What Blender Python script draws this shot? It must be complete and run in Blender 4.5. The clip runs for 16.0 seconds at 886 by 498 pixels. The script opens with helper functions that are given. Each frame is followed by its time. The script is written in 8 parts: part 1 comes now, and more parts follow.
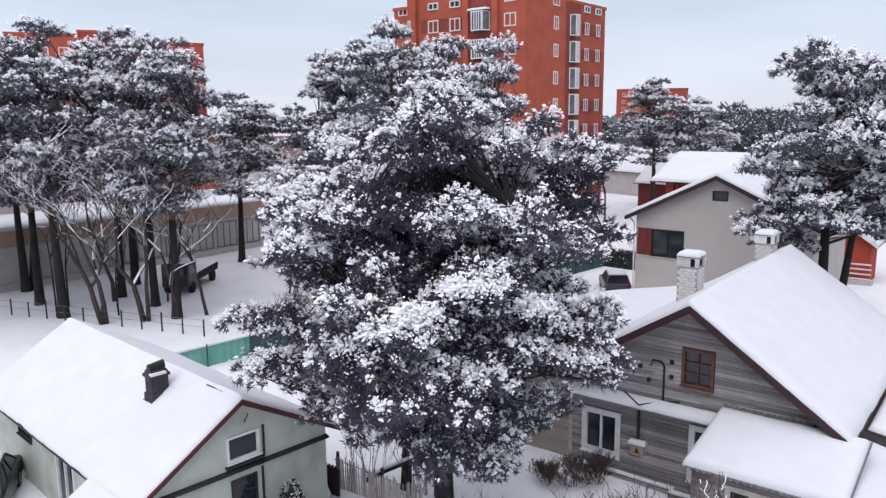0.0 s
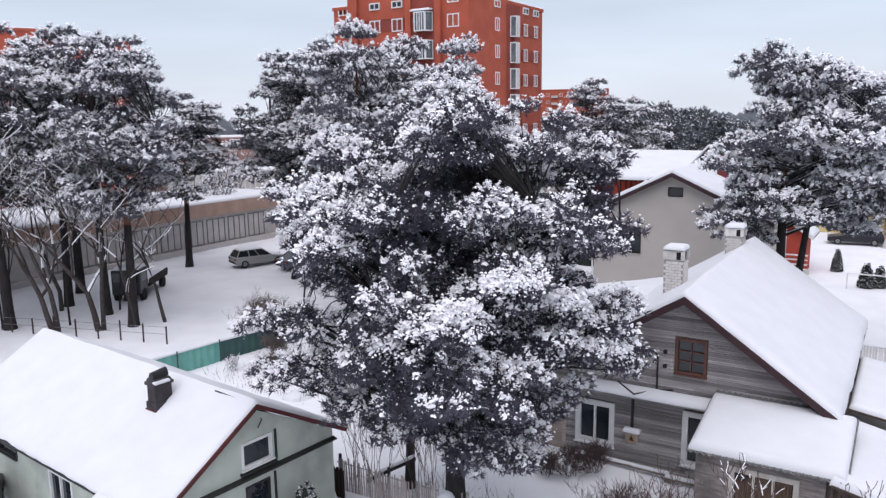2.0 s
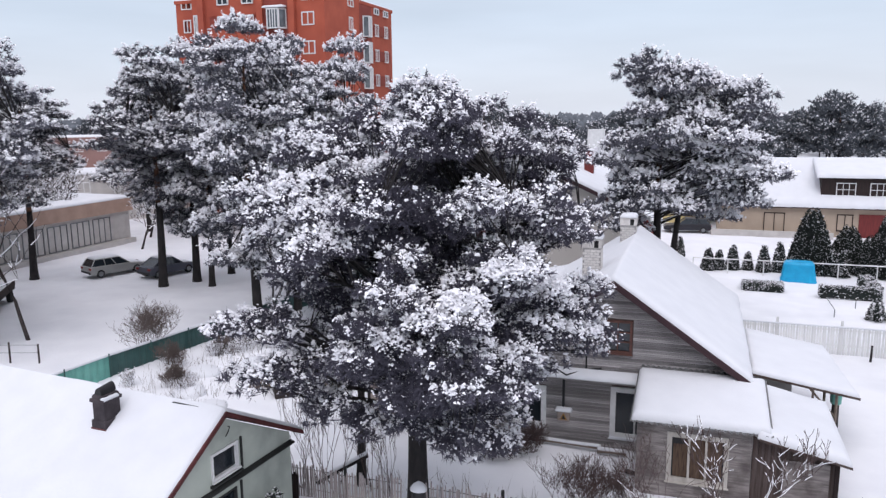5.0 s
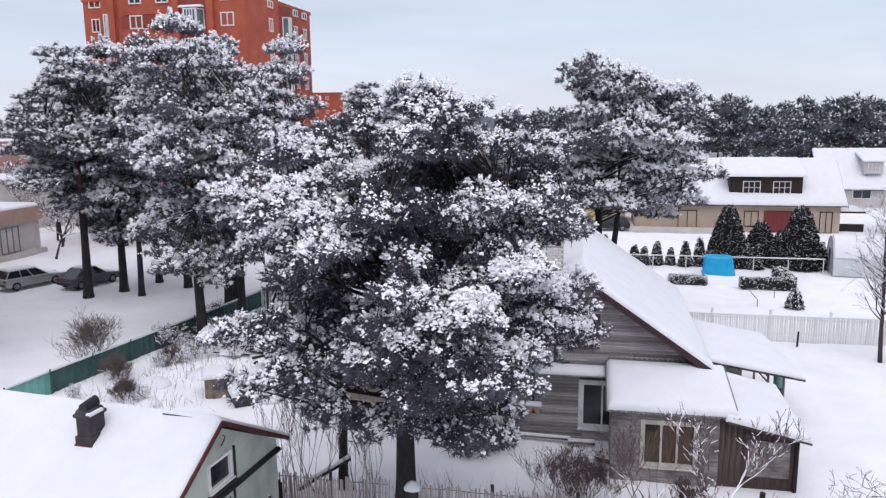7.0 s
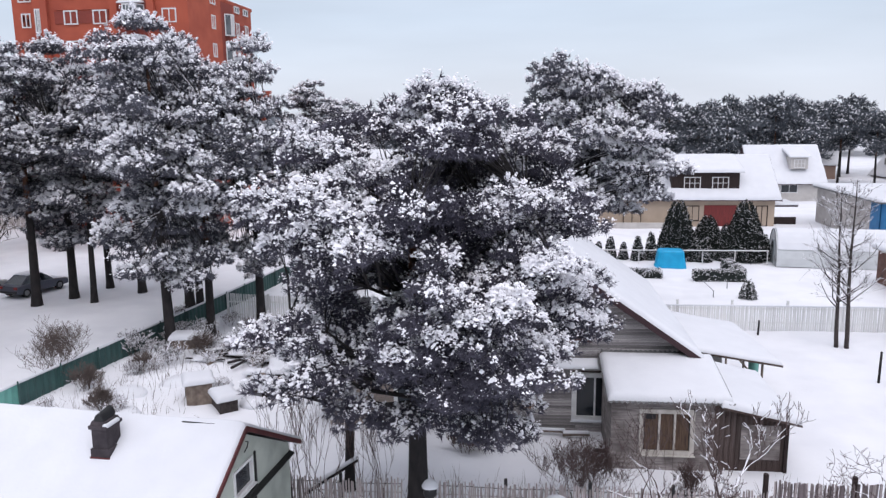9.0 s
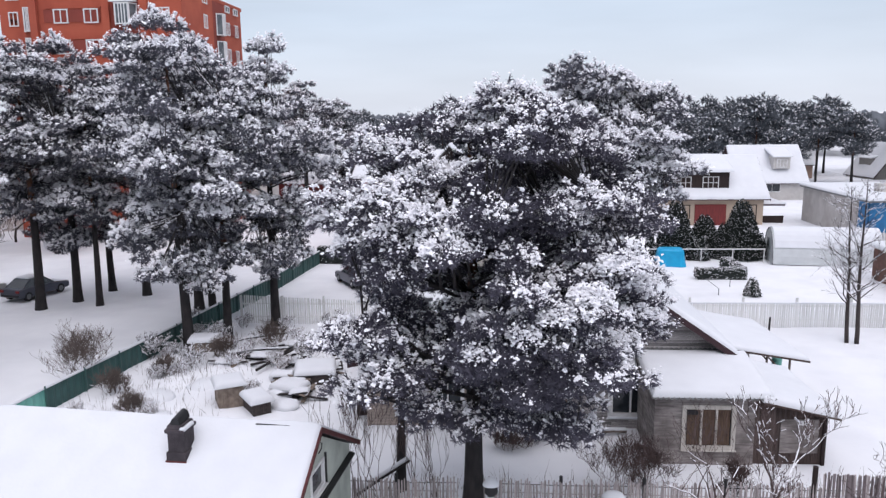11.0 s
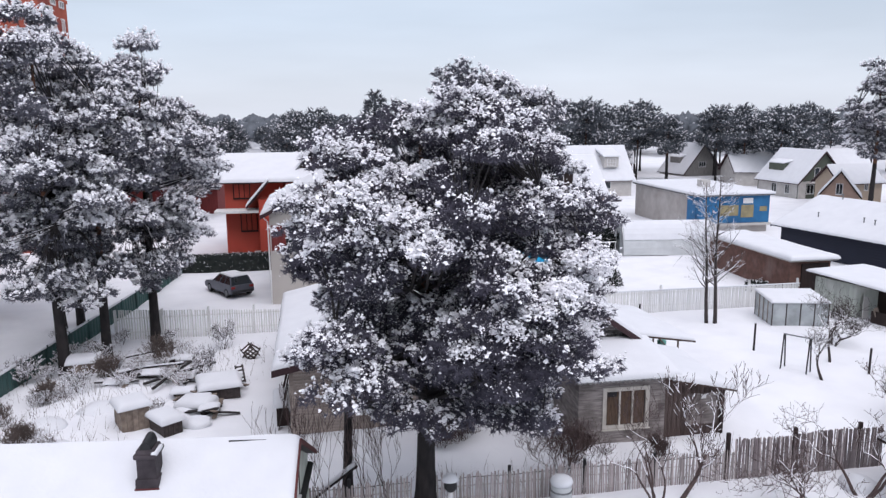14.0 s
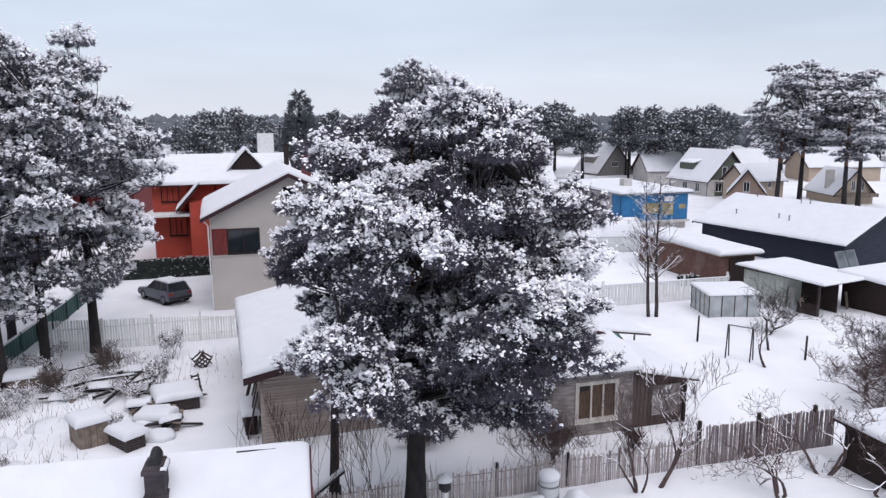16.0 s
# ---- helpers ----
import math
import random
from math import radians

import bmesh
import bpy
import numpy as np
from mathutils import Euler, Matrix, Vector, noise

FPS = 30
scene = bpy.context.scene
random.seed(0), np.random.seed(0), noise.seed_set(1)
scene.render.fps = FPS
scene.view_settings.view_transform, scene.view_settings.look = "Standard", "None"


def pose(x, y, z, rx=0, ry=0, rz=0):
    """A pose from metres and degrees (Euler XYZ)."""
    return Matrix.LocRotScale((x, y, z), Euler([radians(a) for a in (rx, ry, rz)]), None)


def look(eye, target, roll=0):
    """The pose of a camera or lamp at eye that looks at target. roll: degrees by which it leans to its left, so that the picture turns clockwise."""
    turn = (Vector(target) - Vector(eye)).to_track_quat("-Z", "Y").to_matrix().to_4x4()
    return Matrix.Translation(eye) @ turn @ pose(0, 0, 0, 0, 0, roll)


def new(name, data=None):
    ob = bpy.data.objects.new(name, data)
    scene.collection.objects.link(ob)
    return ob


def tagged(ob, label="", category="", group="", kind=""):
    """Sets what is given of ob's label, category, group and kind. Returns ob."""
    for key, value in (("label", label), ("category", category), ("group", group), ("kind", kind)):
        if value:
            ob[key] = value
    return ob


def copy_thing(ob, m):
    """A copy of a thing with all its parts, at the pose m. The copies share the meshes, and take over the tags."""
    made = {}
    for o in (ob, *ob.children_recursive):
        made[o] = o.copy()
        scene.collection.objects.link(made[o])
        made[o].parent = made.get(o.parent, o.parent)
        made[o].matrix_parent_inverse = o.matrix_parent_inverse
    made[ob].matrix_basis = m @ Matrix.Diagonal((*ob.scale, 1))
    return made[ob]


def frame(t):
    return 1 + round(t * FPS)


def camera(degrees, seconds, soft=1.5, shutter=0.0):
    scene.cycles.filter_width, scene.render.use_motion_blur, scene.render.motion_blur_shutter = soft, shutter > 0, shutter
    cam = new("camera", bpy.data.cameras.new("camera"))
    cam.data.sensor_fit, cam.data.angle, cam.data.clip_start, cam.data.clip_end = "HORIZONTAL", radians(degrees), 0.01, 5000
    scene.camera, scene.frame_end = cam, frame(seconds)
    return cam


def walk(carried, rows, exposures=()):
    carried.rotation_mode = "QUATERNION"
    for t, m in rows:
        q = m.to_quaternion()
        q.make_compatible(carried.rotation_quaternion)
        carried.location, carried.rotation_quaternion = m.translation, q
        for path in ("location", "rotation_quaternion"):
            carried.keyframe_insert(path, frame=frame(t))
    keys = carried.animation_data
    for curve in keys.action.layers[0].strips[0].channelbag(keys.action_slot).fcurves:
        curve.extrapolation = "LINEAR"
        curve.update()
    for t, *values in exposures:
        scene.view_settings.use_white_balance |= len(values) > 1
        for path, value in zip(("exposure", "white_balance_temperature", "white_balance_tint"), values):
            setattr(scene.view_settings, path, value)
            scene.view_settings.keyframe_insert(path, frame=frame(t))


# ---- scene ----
cam = camera(60.8, 16.0, soft=1.35)
PATH = [
    (0, (-0.172, -0.163, 12.074), (-1.383, 1.39, 11.723), -0.6),
    (0.5, (-0.621, -0.594, 12.084), (-1.801, 0.983, 11.733), -0.7),
    (1, (-1.08, -0.989, 12.079), (-2.231, 0.608, 11.729), -0.8),
    (1.5, (-1.527, -1.355, 12.078), (-2.637, 0.271, 11.728), -0.8),
    (2, (-2.085, -1.773, 12.076), (-3.131, -0.105, 11.724), -0.8),
    (2.5, (-2.597, -2.144, 12.065), (-3.577, -0.437, 11.713), -0.8),
    (3, (-3.116, -2.514, 12.055), (-4.031, -0.771, 11.702), -0.8),
    (3.5, (-3.645, -2.858, 12.039), (-4.5, -1.085, 11.685), -0.8),
    (4, (-4.176, -3.159, 12.019), (-4.966, -1.356, 11.666), -0.8),
    (4.5, (-4.747, -3.487, 12.017), (-5.456, -1.651, 11.663), -0.8),
    (4.7, (-5.016, -3.631, 12.009), (-5.693, -1.783, 11.654), -0.7),
    (7, (-7.63, -4.741, 12.021), (-8.021, -2.811, 11.67), -0.6),
    (7.5, (-8.237, -4.891, 12.028), (-8.567, -2.95, 11.676), -0.7),
    (8, (-8.819, -5.031, 12.046), (-9.093, -3.082, 11.694), -0.7),
    (8.5, (-9.453, -5.143, 12.036), (-9.673, -3.187, 11.682), -0.7),
    (9, (-10.057, -5.217, 12.043), (-10.26, -3.26, 11.687), -0.7),
    (9.5, (-10.728, -5.309, 12.037), (-10.905, -3.349, 11.683), -0.7),
    (11.8, (-13.656, -5.793, 12.181), (-13.68, -3.826, 11.822), -0.5),
    (12, (-13.92, -5.814, 12.176), (-13.898, -3.846, 11.818), -0.5),
    (12.5, (-14.529, -5.815, 12.172), (-14.429, -3.85, 11.814), -0.5),
    (13, (-15.109, -5.801, 12.178), (-14.943, -3.841, 11.82), -0.5),
    (13.5, (-15.725, -5.763, 12.22), (-15.478, -3.811, 11.862), -0.5),
    (14, (-16.327, -5.732, 12.216), (-15.997, -3.792, 11.859), -0.4),
    (14.5, (-16.925, -5.662, 12.209), (-16.544, -3.732, 11.853), -0.4),
    (15, (-17.521, -5.537, 12.209), (-17.089, -3.617, 11.852), -0.4),
    (15.5, (-18.127, -5.36, 12.207), (-17.629, -3.455, 11.852), -0.3),
    (16, (-18.702, -5.19, 12.225), (-18.138, -3.305, 11.869), -0.2),
]
walk(cam, [(t, look(eye, target, roll)) for t, eye, target, roll in PATH], [(0, 0.07, 6300, 17), (7, 0.03, 6300, 17), (16, 0.02, 6300, 17)])

# ---- sky and sun ----
world = bpy.data.worlds.new("overcast_sky")
scene.world = world
world.use_nodes = True
wt = world.node_tree
wt.nodes.clear()
w_out = wt.nodes.new("ShaderNodeOutputWorld")
w_bg = wt.nodes.new("ShaderNodeBackground")
w_sky = wt.nodes.new("ShaderNodeTexSky")
w_sky.sky_type = "NISHITA"
w_sky.sun_disc = False
w_sky.sun_elevation = radians(61)
w_sky.sun_rotation = radians(167)
w_scale = wt.nodes.new("ShaderNodeMix")
w_scale.data_type = "RGBA"
w_scale.inputs[0].default_value = 0.90
w_coord = wt.nodes.new("ShaderNodeTexCoord")
w_sep = wt.nodes.new("ShaderNodeSeparateXYZ")
w_ramp = wt.nodes.new("ShaderNodeValToRGB")
w_ramp.color_ramp.elements[0].position = 0.48
w_ramp.color_ramp.elements[0].color = (8.5, 9.0, 9.45, 1)
w_ramp.color_ramp.elements[1].position = 1.0
w_ramp.color_ramp.elements[1].color = (9.6, 9.8, 10.3, 1)
mid = w_ramp.color_ramp.elements.new(0.56)
mid.color = (6.65, 7.75, 8.55, 1)
w_map = wt.nodes.new("ShaderNodeMapRange")
w_map.inputs[1].default_value = -1.0
w_noise = wt.nodes.new("ShaderNodeTexNoise")
w_noise.inputs["Scale"].default_value = 2.2
w_noise.inputs["Detail"].default_value = 4.0
w_squash = wt.nodes.new("ShaderNodeMapping")
w_squash.inputs["Scale"].default_value = (1, 1, 6)
w_mul = wt.nodes.new("ShaderNodeMix")
w_mul.data_type = "RGBA"
w_mul.blend_type = "MULTIPLY"
w_mul.inputs[0].default_value = 0.22
w_lift = wt.nodes.new("ShaderNodeMapRange")
w_lift.inputs[1].default_value, w_lift.inputs[2].default_value = 0.3, 0.7
w_lift.inputs[3].default_value, w_lift.inputs[4].default_value = 0.55, 1.25
wl = wt.links.new
wl(w_coord.outputs["Generated"], w_sep.inputs[0])
wl(w_sep.outputs["Z"], w_map.inputs[0])
wl(w_map.outputs[0], w_ramp.inputs[0])
wl(w_coord.outputs["Generated"], w_squash.inputs[0])
wl(w_squash.outputs[0], w_noise.inputs[0])
wl(w_noise.outputs[0], w_lift.inputs[0])
wl(w_ramp.outputs[0], w_mul.inputs[6])
wl(w_lift.outputs[0], w_mul.inputs[7])
wl(w_sky.outputs[0], w_scale.inputs[6])
wl(w_mul.outputs[2], w_scale.inputs[7])
wl(w_scale.outputs[2], w_bg.inputs[0])
w_bg.inputs[1].default_value = 0.1
wl(w_bg.outputs[0], w_out.inputs[0])

sun = new("sun", bpy.data.lights.new("sun", "SUN"))
sun.data.energy = 1.8
sun.data.angle = radians(65)
sun.data.color = (1.0, 0.97, 0.94)
sun.matrix_world = look((9, -32, 60), (0, 0, 0))
scene.view_settings.exposure = 0.0


# ---- materials ----
def material(name, colour, rough=0.8, colour2=None, scale=4.0, detail=6.0, bump=0.0, bump_scale=30.0, metal=0.0, stretch=(1, 1, 1), random=0.0,
             stain=None, stain_scale=0.6, stain_amount=0.0, spec=0.3, sub=0.0):
    """A surface with two scales of variation: fine grain between two colours, larger stains, and a bump."""
    m = bpy.data.materials.new(name)
    m.use_nodes = True
    nt = m.node_tree
    b = nt.nodes["Principled BSDF"]
    link = nt.links.new
    b.inputs["Roughness"].default_value = rough
    b.inputs["Metallic"].default_value = metal
    b.inputs["Specular IOR Level"].default_value = spec
    co = nt.nodes.new("ShaderNodeTexCoord")
    mp = nt.nodes.new("ShaderNodeMapping")
    mp.inputs["Scale"].default_value = stretch
    link(co.outputs["Object"], mp.inputs[0])
    n1 = nt.nodes.new("ShaderNodeTexNoise")
    n1.inputs["Scale"].default_value = scale
    n1.inputs["Detail"].default_value = detail
    link(mp.outputs[0], n1.inputs[0])
    r = nt.nodes.new("ShaderNodeValToRGB")
    c2 = colour2 or tuple(c * 0.75 for c in colour)
    r.color_ramp.elements[0].position, r.color_ramp.elements[1].position = 0.3, 0.7
    r.color_ramp.elements[0].color = (*c2, 1)
    r.color_ramp.elements[1].color = (*colour, 1)
    link(n1.outputs[0], r.inputs[0])
    out = r.outputs[0]
    if stain:
        n2 = nt.nodes.new("ShaderNodeTexNoise")
        n2.inputs["Scale"].default_value = stain_scale
        n2.inputs["Detail"].default_value = 5
        link(co.outputs["Object"], n2.inputs[0])
        s = nt.nodes.new("ShaderNodeMapRange")
        s.inputs[1].default_value, s.inputs[2].default_value = 0.48, 0.68
        s.inputs[4].default_value = stain_amount
        link(n2.outputs[0], s.inputs[0])
        mx = nt.nodes.new("ShaderNodeMix")
        mx.data_type = "RGBA"
        mx.inputs[7].default_value = (*stain, 1)
        link(s.outputs[0], mx.inputs[0])
        link(out, mx.inputs[6])
        out = mx.outputs[2]
    if random:
        oi = nt.nodes.new("ShaderNodeObjectInfo")
        mr = nt.nodes.new("ShaderNodeMapRange")
        mr.inputs[3].default_value, mr.inputs[4].default_value = 1 - random, 1 + random
        link(oi.outputs["Random"], mr.inputs[0])
        hs = nt.nodes.new("ShaderNodeHueSaturation")
        link(mr.outputs[0], hs.inputs["Value"])
        link(out, hs.inputs["Color"])
        out = hs.outputs[0]
    link(out, b.inputs["Base Color"])
    if bump:
        n3 = nt.nodes.new("ShaderNodeTexNoise")
        n3.inputs["Scale"].default_value = bump_scale
        n3.inputs["Detail"].default_value = 4
        link(mp.outputs[0], n3.inputs[0])
        bp = nt.nodes.new("ShaderNodeBump")
        bp.inputs["Strength"].default_value = bump
        bp.inputs["Distance"].default_value = 0.03
        link(n3.outputs[0], bp.inputs["Height"])
        link(bp.outputs[0], b.inputs["Normal"])
    return m


SNOW = material("snow", (0.668, 0.680, 0.712), 0.75, (0.628, 0.640, 0.674), 1.2, 5, 0.35, 9.0, spec=0.2)
SNOW_GROUND = material("ground_snow", (0.768, 0.776, 0.805), 0.8, (0.715, 0.724, 0.757), 0.5, 8, 0.55, 5.0, stain=(0.57, 0.58, 0.625), stain_scale=0.35, stain_amount=0.3, spec=0.2)
SNOW_TREE = material("tree_snow", (0.88, 0.88, 0.915), 0.85, (0.82, 0.82, 0.86), 3.0, spec=0.1)
NEEDLE = material("pine_needles", (0.125, 0.119, 0.154), 0.7, (0.062, 0.059, 0.080), 1.1, 4, random=0.15, spec=0.2)
# mid-distance needles, paler than NEEDLE: aerial haze mixed into the colour
NEEDLE_MID = material("hazed_mid_needles", (0.165, 0.166, 0.198), 0.75, (0.085, 0.086, 0.106), 1.1, 4, random=0.12, spec=0.15)
# far needles and woods: the greying of distance haze is painted into this colour
NEEDLE_FAR = material("hazed_far_needles", (0.145, 0.158, 0.178), 0.8, (0.095, 0.105, 0.12), 0.5, 4, spec=0.1)
THUJA = material("thuja_leaves", (0.036, 0.043, 0.040), 0.8, (0.016, 0.02, 0.019), 3.0, spec=0.15)
BARK = material("pine_bark", (0.036, 0.031, 0.031), 0.9, (0.015, 0.014, 0.015), 5.0, 8, 0.9, 12.0, stretch=(1, 1, 0.35))
BARK_RED = material("upper_pine_bark", (0.19, 0.085, 0.05), 0.9, (0.07, 0.04, 0.03), 5.0, 8, 0.6, 14.0)
BARK_GREY = material("grey_bark", (0.075, 0.06, 0.057), 0.9, (0.032, 0.027, 0.027), 8.0, 6, 0.5, 20.0)
TWIG_RED = material("reddish_twigs", (0.115, 0.078, 0.074), 0.9, (0.05, 0.037, 0.037), 6.0)
SIDING = material("weathered_siding", (0.72, 0.68, 0.67), 0.9, (0.22, 0.202, 0.206), 4.5, 10, 0.9, 16.0, stretch=(0.45, 1, 12), random=0.45, stain=(0.13, 0.115, 0.116), stain_scale=0.9, stain_amount=0.62)
SIDING_WARM = material("brown_weathered_siding", (0.50, 0.42, 0.37), 0.9, (0.32, 0.265, 0.24), 2.2, 8, 0.6, 14.0, stretch=(0.35, 1, 9), random=0.15, stain=(0.12, 0.09, 0.08), stain_scale=0.6, stain_amount=0.4)
BOARD_DARK = material("dark_annex_boards", (0.105, 0.072, 0.064), 0.9, (0.048, 0.036, 0.034), 3, 8, 0.6, 14.0, stretch=(4, 4, 0.5), random=0.2, stain=(0.17, 0.145, 0.135), stain_scale=1.2, stain_amount=0.4)
MAROON = material("maroon_board", (0.048, 0.022, 0.027), 0.6, (0.032, 0.016, 0.019), 3.0, 5, 0.2, 20)
RED_TRIM = material("red_verge_trim", (0.11, 0.026, 0.026), 0.6, (0.06, 0.017, 0.018), 3.0)
WHITE_PAINT = material("white_paint", (0.72, 0.72, 0.72), 0.6, (0.60, 0.60, 0.60), 4.0, 6, 0.1, 20)
WOOD_BROWN = material("brown_window_wood", (0.15, 0.066, 0.052), 0.7, (0.085, 0.044, 0.038), 5.0, 6, 0.3, 20, stretch=(1, 1, 3))
CURTAIN = material("brown_curtain", (0.13, 0.085, 0.058), 0.95, (0.055, 0.036, 0.028), 6.0, 3, stretch=(5, 5, 0.4))
WOOD_OLD = material("old_wood", (0.27, 0.22, 0.18), 0.9, (0.13, 0.10, 0.085), 4.0, 6, 0.4, 20, random=0.2)
WOOD_PICKET = material("grey_pickets", (0.47, 0.42, 0.415), 0.9, (0.26, 0.225, 0.225), 4.0, 6, 0.4, 20, random=0.3)
FRAME_WORN = material("worn_cream_paint", (0.56, 0.53, 0.49), 0.8, (0.38, 0.345, 0.31), 5.0, 7, 0.3, 20, stretch=(1, 1, 0.4))
PICKET_PALE = material("pale_pickets", (0.72, 0.72, 0.72), 0.85, (0.60, 0.60, 0.595), 3.0, 6, 0.2, 20, random=0.1)
GREEN_STUCCO = material("pale_green_render", (0.47, 0.51, 0.45), 0.9, (0.40, 0.435, 0.39), 1.5, 8, 0.25, 40, stain=(0.24, 0.255, 0.23), stain_scale=0.9, stain_amount=0.5)
DARK_LEDGE = material("dark_ledge", (0.03, 0.032, 0.032), 0.6, (0.02, 0.02, 0.02), 5)
CHIMNEY_DARK = material("sooty_chimney_render", (0.068, 0.056, 0.063), 0.85, (0.032, 0.027, 0.031), 3.0, 8, 0.6, 18, stain=(0.02, 0.018, 0.02), stain_scale=1.8, stain_amount=0.7)
BRICK_WHITE = material("whitewashed_brick", (0.62, 0.60, 0.58), 0.9, (0.50, 0.47, 0.45), 5.0, 6, 0.4, 20, random=0.12)
MORTAR = material("grey_mortar", (0.34, 0.33, 0.32), 0.95, (0.26, 0.25, 0.25), 8.0)
GLASS = material("dark_window_glass", (0.020, 0.026, 0.034), 0.06, (0.012, 0.016, 0.020), 0.8, spec=0.6)
GLASS_PALE = material("curtained_window_glass", (0.16, 0.185, 0.20), 0.08, (0.05, 0.06, 0.07), 0.9, spec=0.6)
METAL_GREY = material("grey_metal", (0.25, 0.26, 0.27), 0.45, (0.16, 0.165, 0.17), 6.0, metal=0.6)
ASBESTOS = material("grey_corrugated_sheet", (0.22, 0.22, 0.22), 0.9, (0.13, 0.13, 0.13), 4.0, 6, 0.3, 20)
BLACK = material("black_metal", (0.02, 0.02, 0.022), 0.5)
RUBBER = material("tyre_rubber", (0.015, 0.015, 0.016), 0.9)
BRICK_APT = material("red_brick_facade", (0.44, 0.105, 0.060), 0.85, (0.34, 0.075, 0.045), 0.5, 8, 0.2, 6.0, stain=(0.24, 0.055, 0.04), stain_scale=0.12, stain_amount=0.5)
BRICK_APT_DARK = material("dark_red_brick_bay", (0.27, 0.060, 0.044), 0.85, (0.20, 0.046, 0.034), 0.6, 8, 0.2, 6.0)
# red brick muted and paled: distance haze put into its base colour
BRICK_HAZED = material("hazed_pink_brick", (0.31, 0.185, 0.165), 0.9, (0.24, 0.145, 0.13), 0.6, 8, 0.2, 6.0)
CONCRETE = material("pale_concrete", (0.52, 0.50, 0.48), 0.9, (0.42, 0.40, 0.385), 1.5, 6, 0.2, 20)
BEIGE = material("beige_render", (0.475, 0.445, 0.415), 0.9, (0.445, 0.415, 0.385), 0.8, 8, 0.15, 40, stain=(0.39, 0.36, 0.335), stain_scale=0.3, stain_amount=0.35)
BEIGE_WARM = material("sandy_render", (0.45, 0.36, 0.28), 0.9, (0.39, 0.315, 0.245), 0.8, 8, 0.15, 40, stain=(0.32, 0.26, 0.21), stain_scale=0.3, stain_amount=0.35)
PANEL_DULL = material("dull_ochre_panel", (0.34, 0.29, 0.16), 0.7, (0.22, 0.19, 0.12), 1.5, 6)
YELLOW = material("pale_yellow_render", (0.60, 0.50, 0.25), 0.9, (0.52, 0.43, 0.22), 0.8, 6)
RED_WALL = material("orange_red_wall", (0.46, 0.072, 0.046), 0.85, (0.35, 0.056, 0.038), 0.7, 6, 0.2, 12, stain=(0.22, 0.05, 0.035), stain_scale=0.35, stain_amount=0.45)
RED_DARK = material("dark_red_boards", (0.19, 0.034, 0.032), 0.7, (0.12, 0.024, 0.023), 2.0, stretch=(5, 5, 0.5))
BROWN_DARK = material("dark_brown_boards", (0.032, 0.020, 0.018), 0.8, (0.018, 0.012, 0.012), 3.0, stretch=(5, 5, 0.5))
NAVY = material("dark_navy_boards", (0.026, 0.030, 0.052), 0.75, (0.014, 0.016, 0.026), 2.0, 6, 0.3, 12, stretch=(0.4, 0.4, 6))
BLUE = material("blue_panel", (0.03, 0.17, 0.36), 0.6, (0.022, 0.12, 0.27), 1.2, 6, stain=(0.02, 0.07, 0.16), stain_scale=0.5, stain_amount=0.4)
TARP = material("bright_blue_tarpaulin", (0.012, 0.36, 0.62), 0.4, (0.010, 0.28, 0.52), 1.5, 5, 0.3, 6)
# the tub's own teal, also the fence sheet where it is brighter lit
TEAL = material("teal_sheet", (0.16, 0.40, 0.34), 0.55, (0.12, 0.32, 0.28), 2.0)
# the same fence sheet darkened: its shade is put into the colour
GREEN_FENCE = material("shaded_green_sheet", (0.045, 0.105, 0.098), 0.6, (0.030, 0.068, 0.066), 1.2, 6, stain=(0.03, 0.038, 0.036), stain_scale=0.5, stain_amount=0.5)
BRICK_BROWN = material("brown_brick_wall", (0.16, 0.085, 0.068), 0.9, (0.10, 0.055, 0.046), 2.5, 8, 0.4, 10, stain=(0.26, 0.20, 0.18), stain_scale=0.8, stain_amount=0.35)
GREY_BLOCK = material("grey_block_wall", (0.50, 0.48, 0.465), 0.9, (0.41, 0.39, 0.375), 1.0, 7, 0.3, 10, stain=(0.24, 0.20, 0.18), stain_scale=0.4, stain_amount=0.4)
GREEN_GABLE = material("olive_gable_boards", (0.105, 0.12, 0.095), 0.85, (0.075, 0.085, 0.07), 2.0, 6, stretch=(6, 6, 0.5))
POLY = material("milky_plastic_sheet", (0.55, 0.57, 0.58), 0.35, (0.42, 0.44, 0.45), 1.0, 5, spec=0.5)
SHED_PALE = material("pale_limewashed_boards", (0.52, 0.56, 0.50), 0.9, (0.36, 0.38, 0.35), 1.6, 7, 0.4, 12, stretch=(3, 3, 0.5), stain=(0.62, 0.62, 0.60), stain_scale=0.7, stain_amount=0.6)
GREY_GABLE = material("grey_gable_boards", (0.30, 0.29, 0.275), 0.9, (0.2, 0.19, 0.185), 2.5, 6, 0.3, 12, stretch=(3, 3, 0.4))
FENCE_DARK = material("dark_fence_boards", (0.23, 0.195, 0.20), 0.9, (0.11, 0.09, 0.095), 3, 8, 0.6, 14.0, stretch=(4, 4, 0.5), random=0.3, stain=(0.26, 0.24, 0.235), stain_scale=1.0, stain_amount=0.5)
PORCH_WALL = material("mottled_porch_wall", (0.36, 0.325, 0.31), 0.95, (0.15, 0.132, 0.13), 3.2, 9, 0.8, 10.0, stretch=(0.5, 0.5, 4), stain=(0.09, 0.075, 0.072), stain_scale=1.1, stain_amount=0.8)
GREENHOUSE_GLASS = material("pale_greenhouse_glass", (0.40, 0.43, 0.44), 0.25, (0.22, 0.24, 0.245), 1.2, 6, spec=0.5)
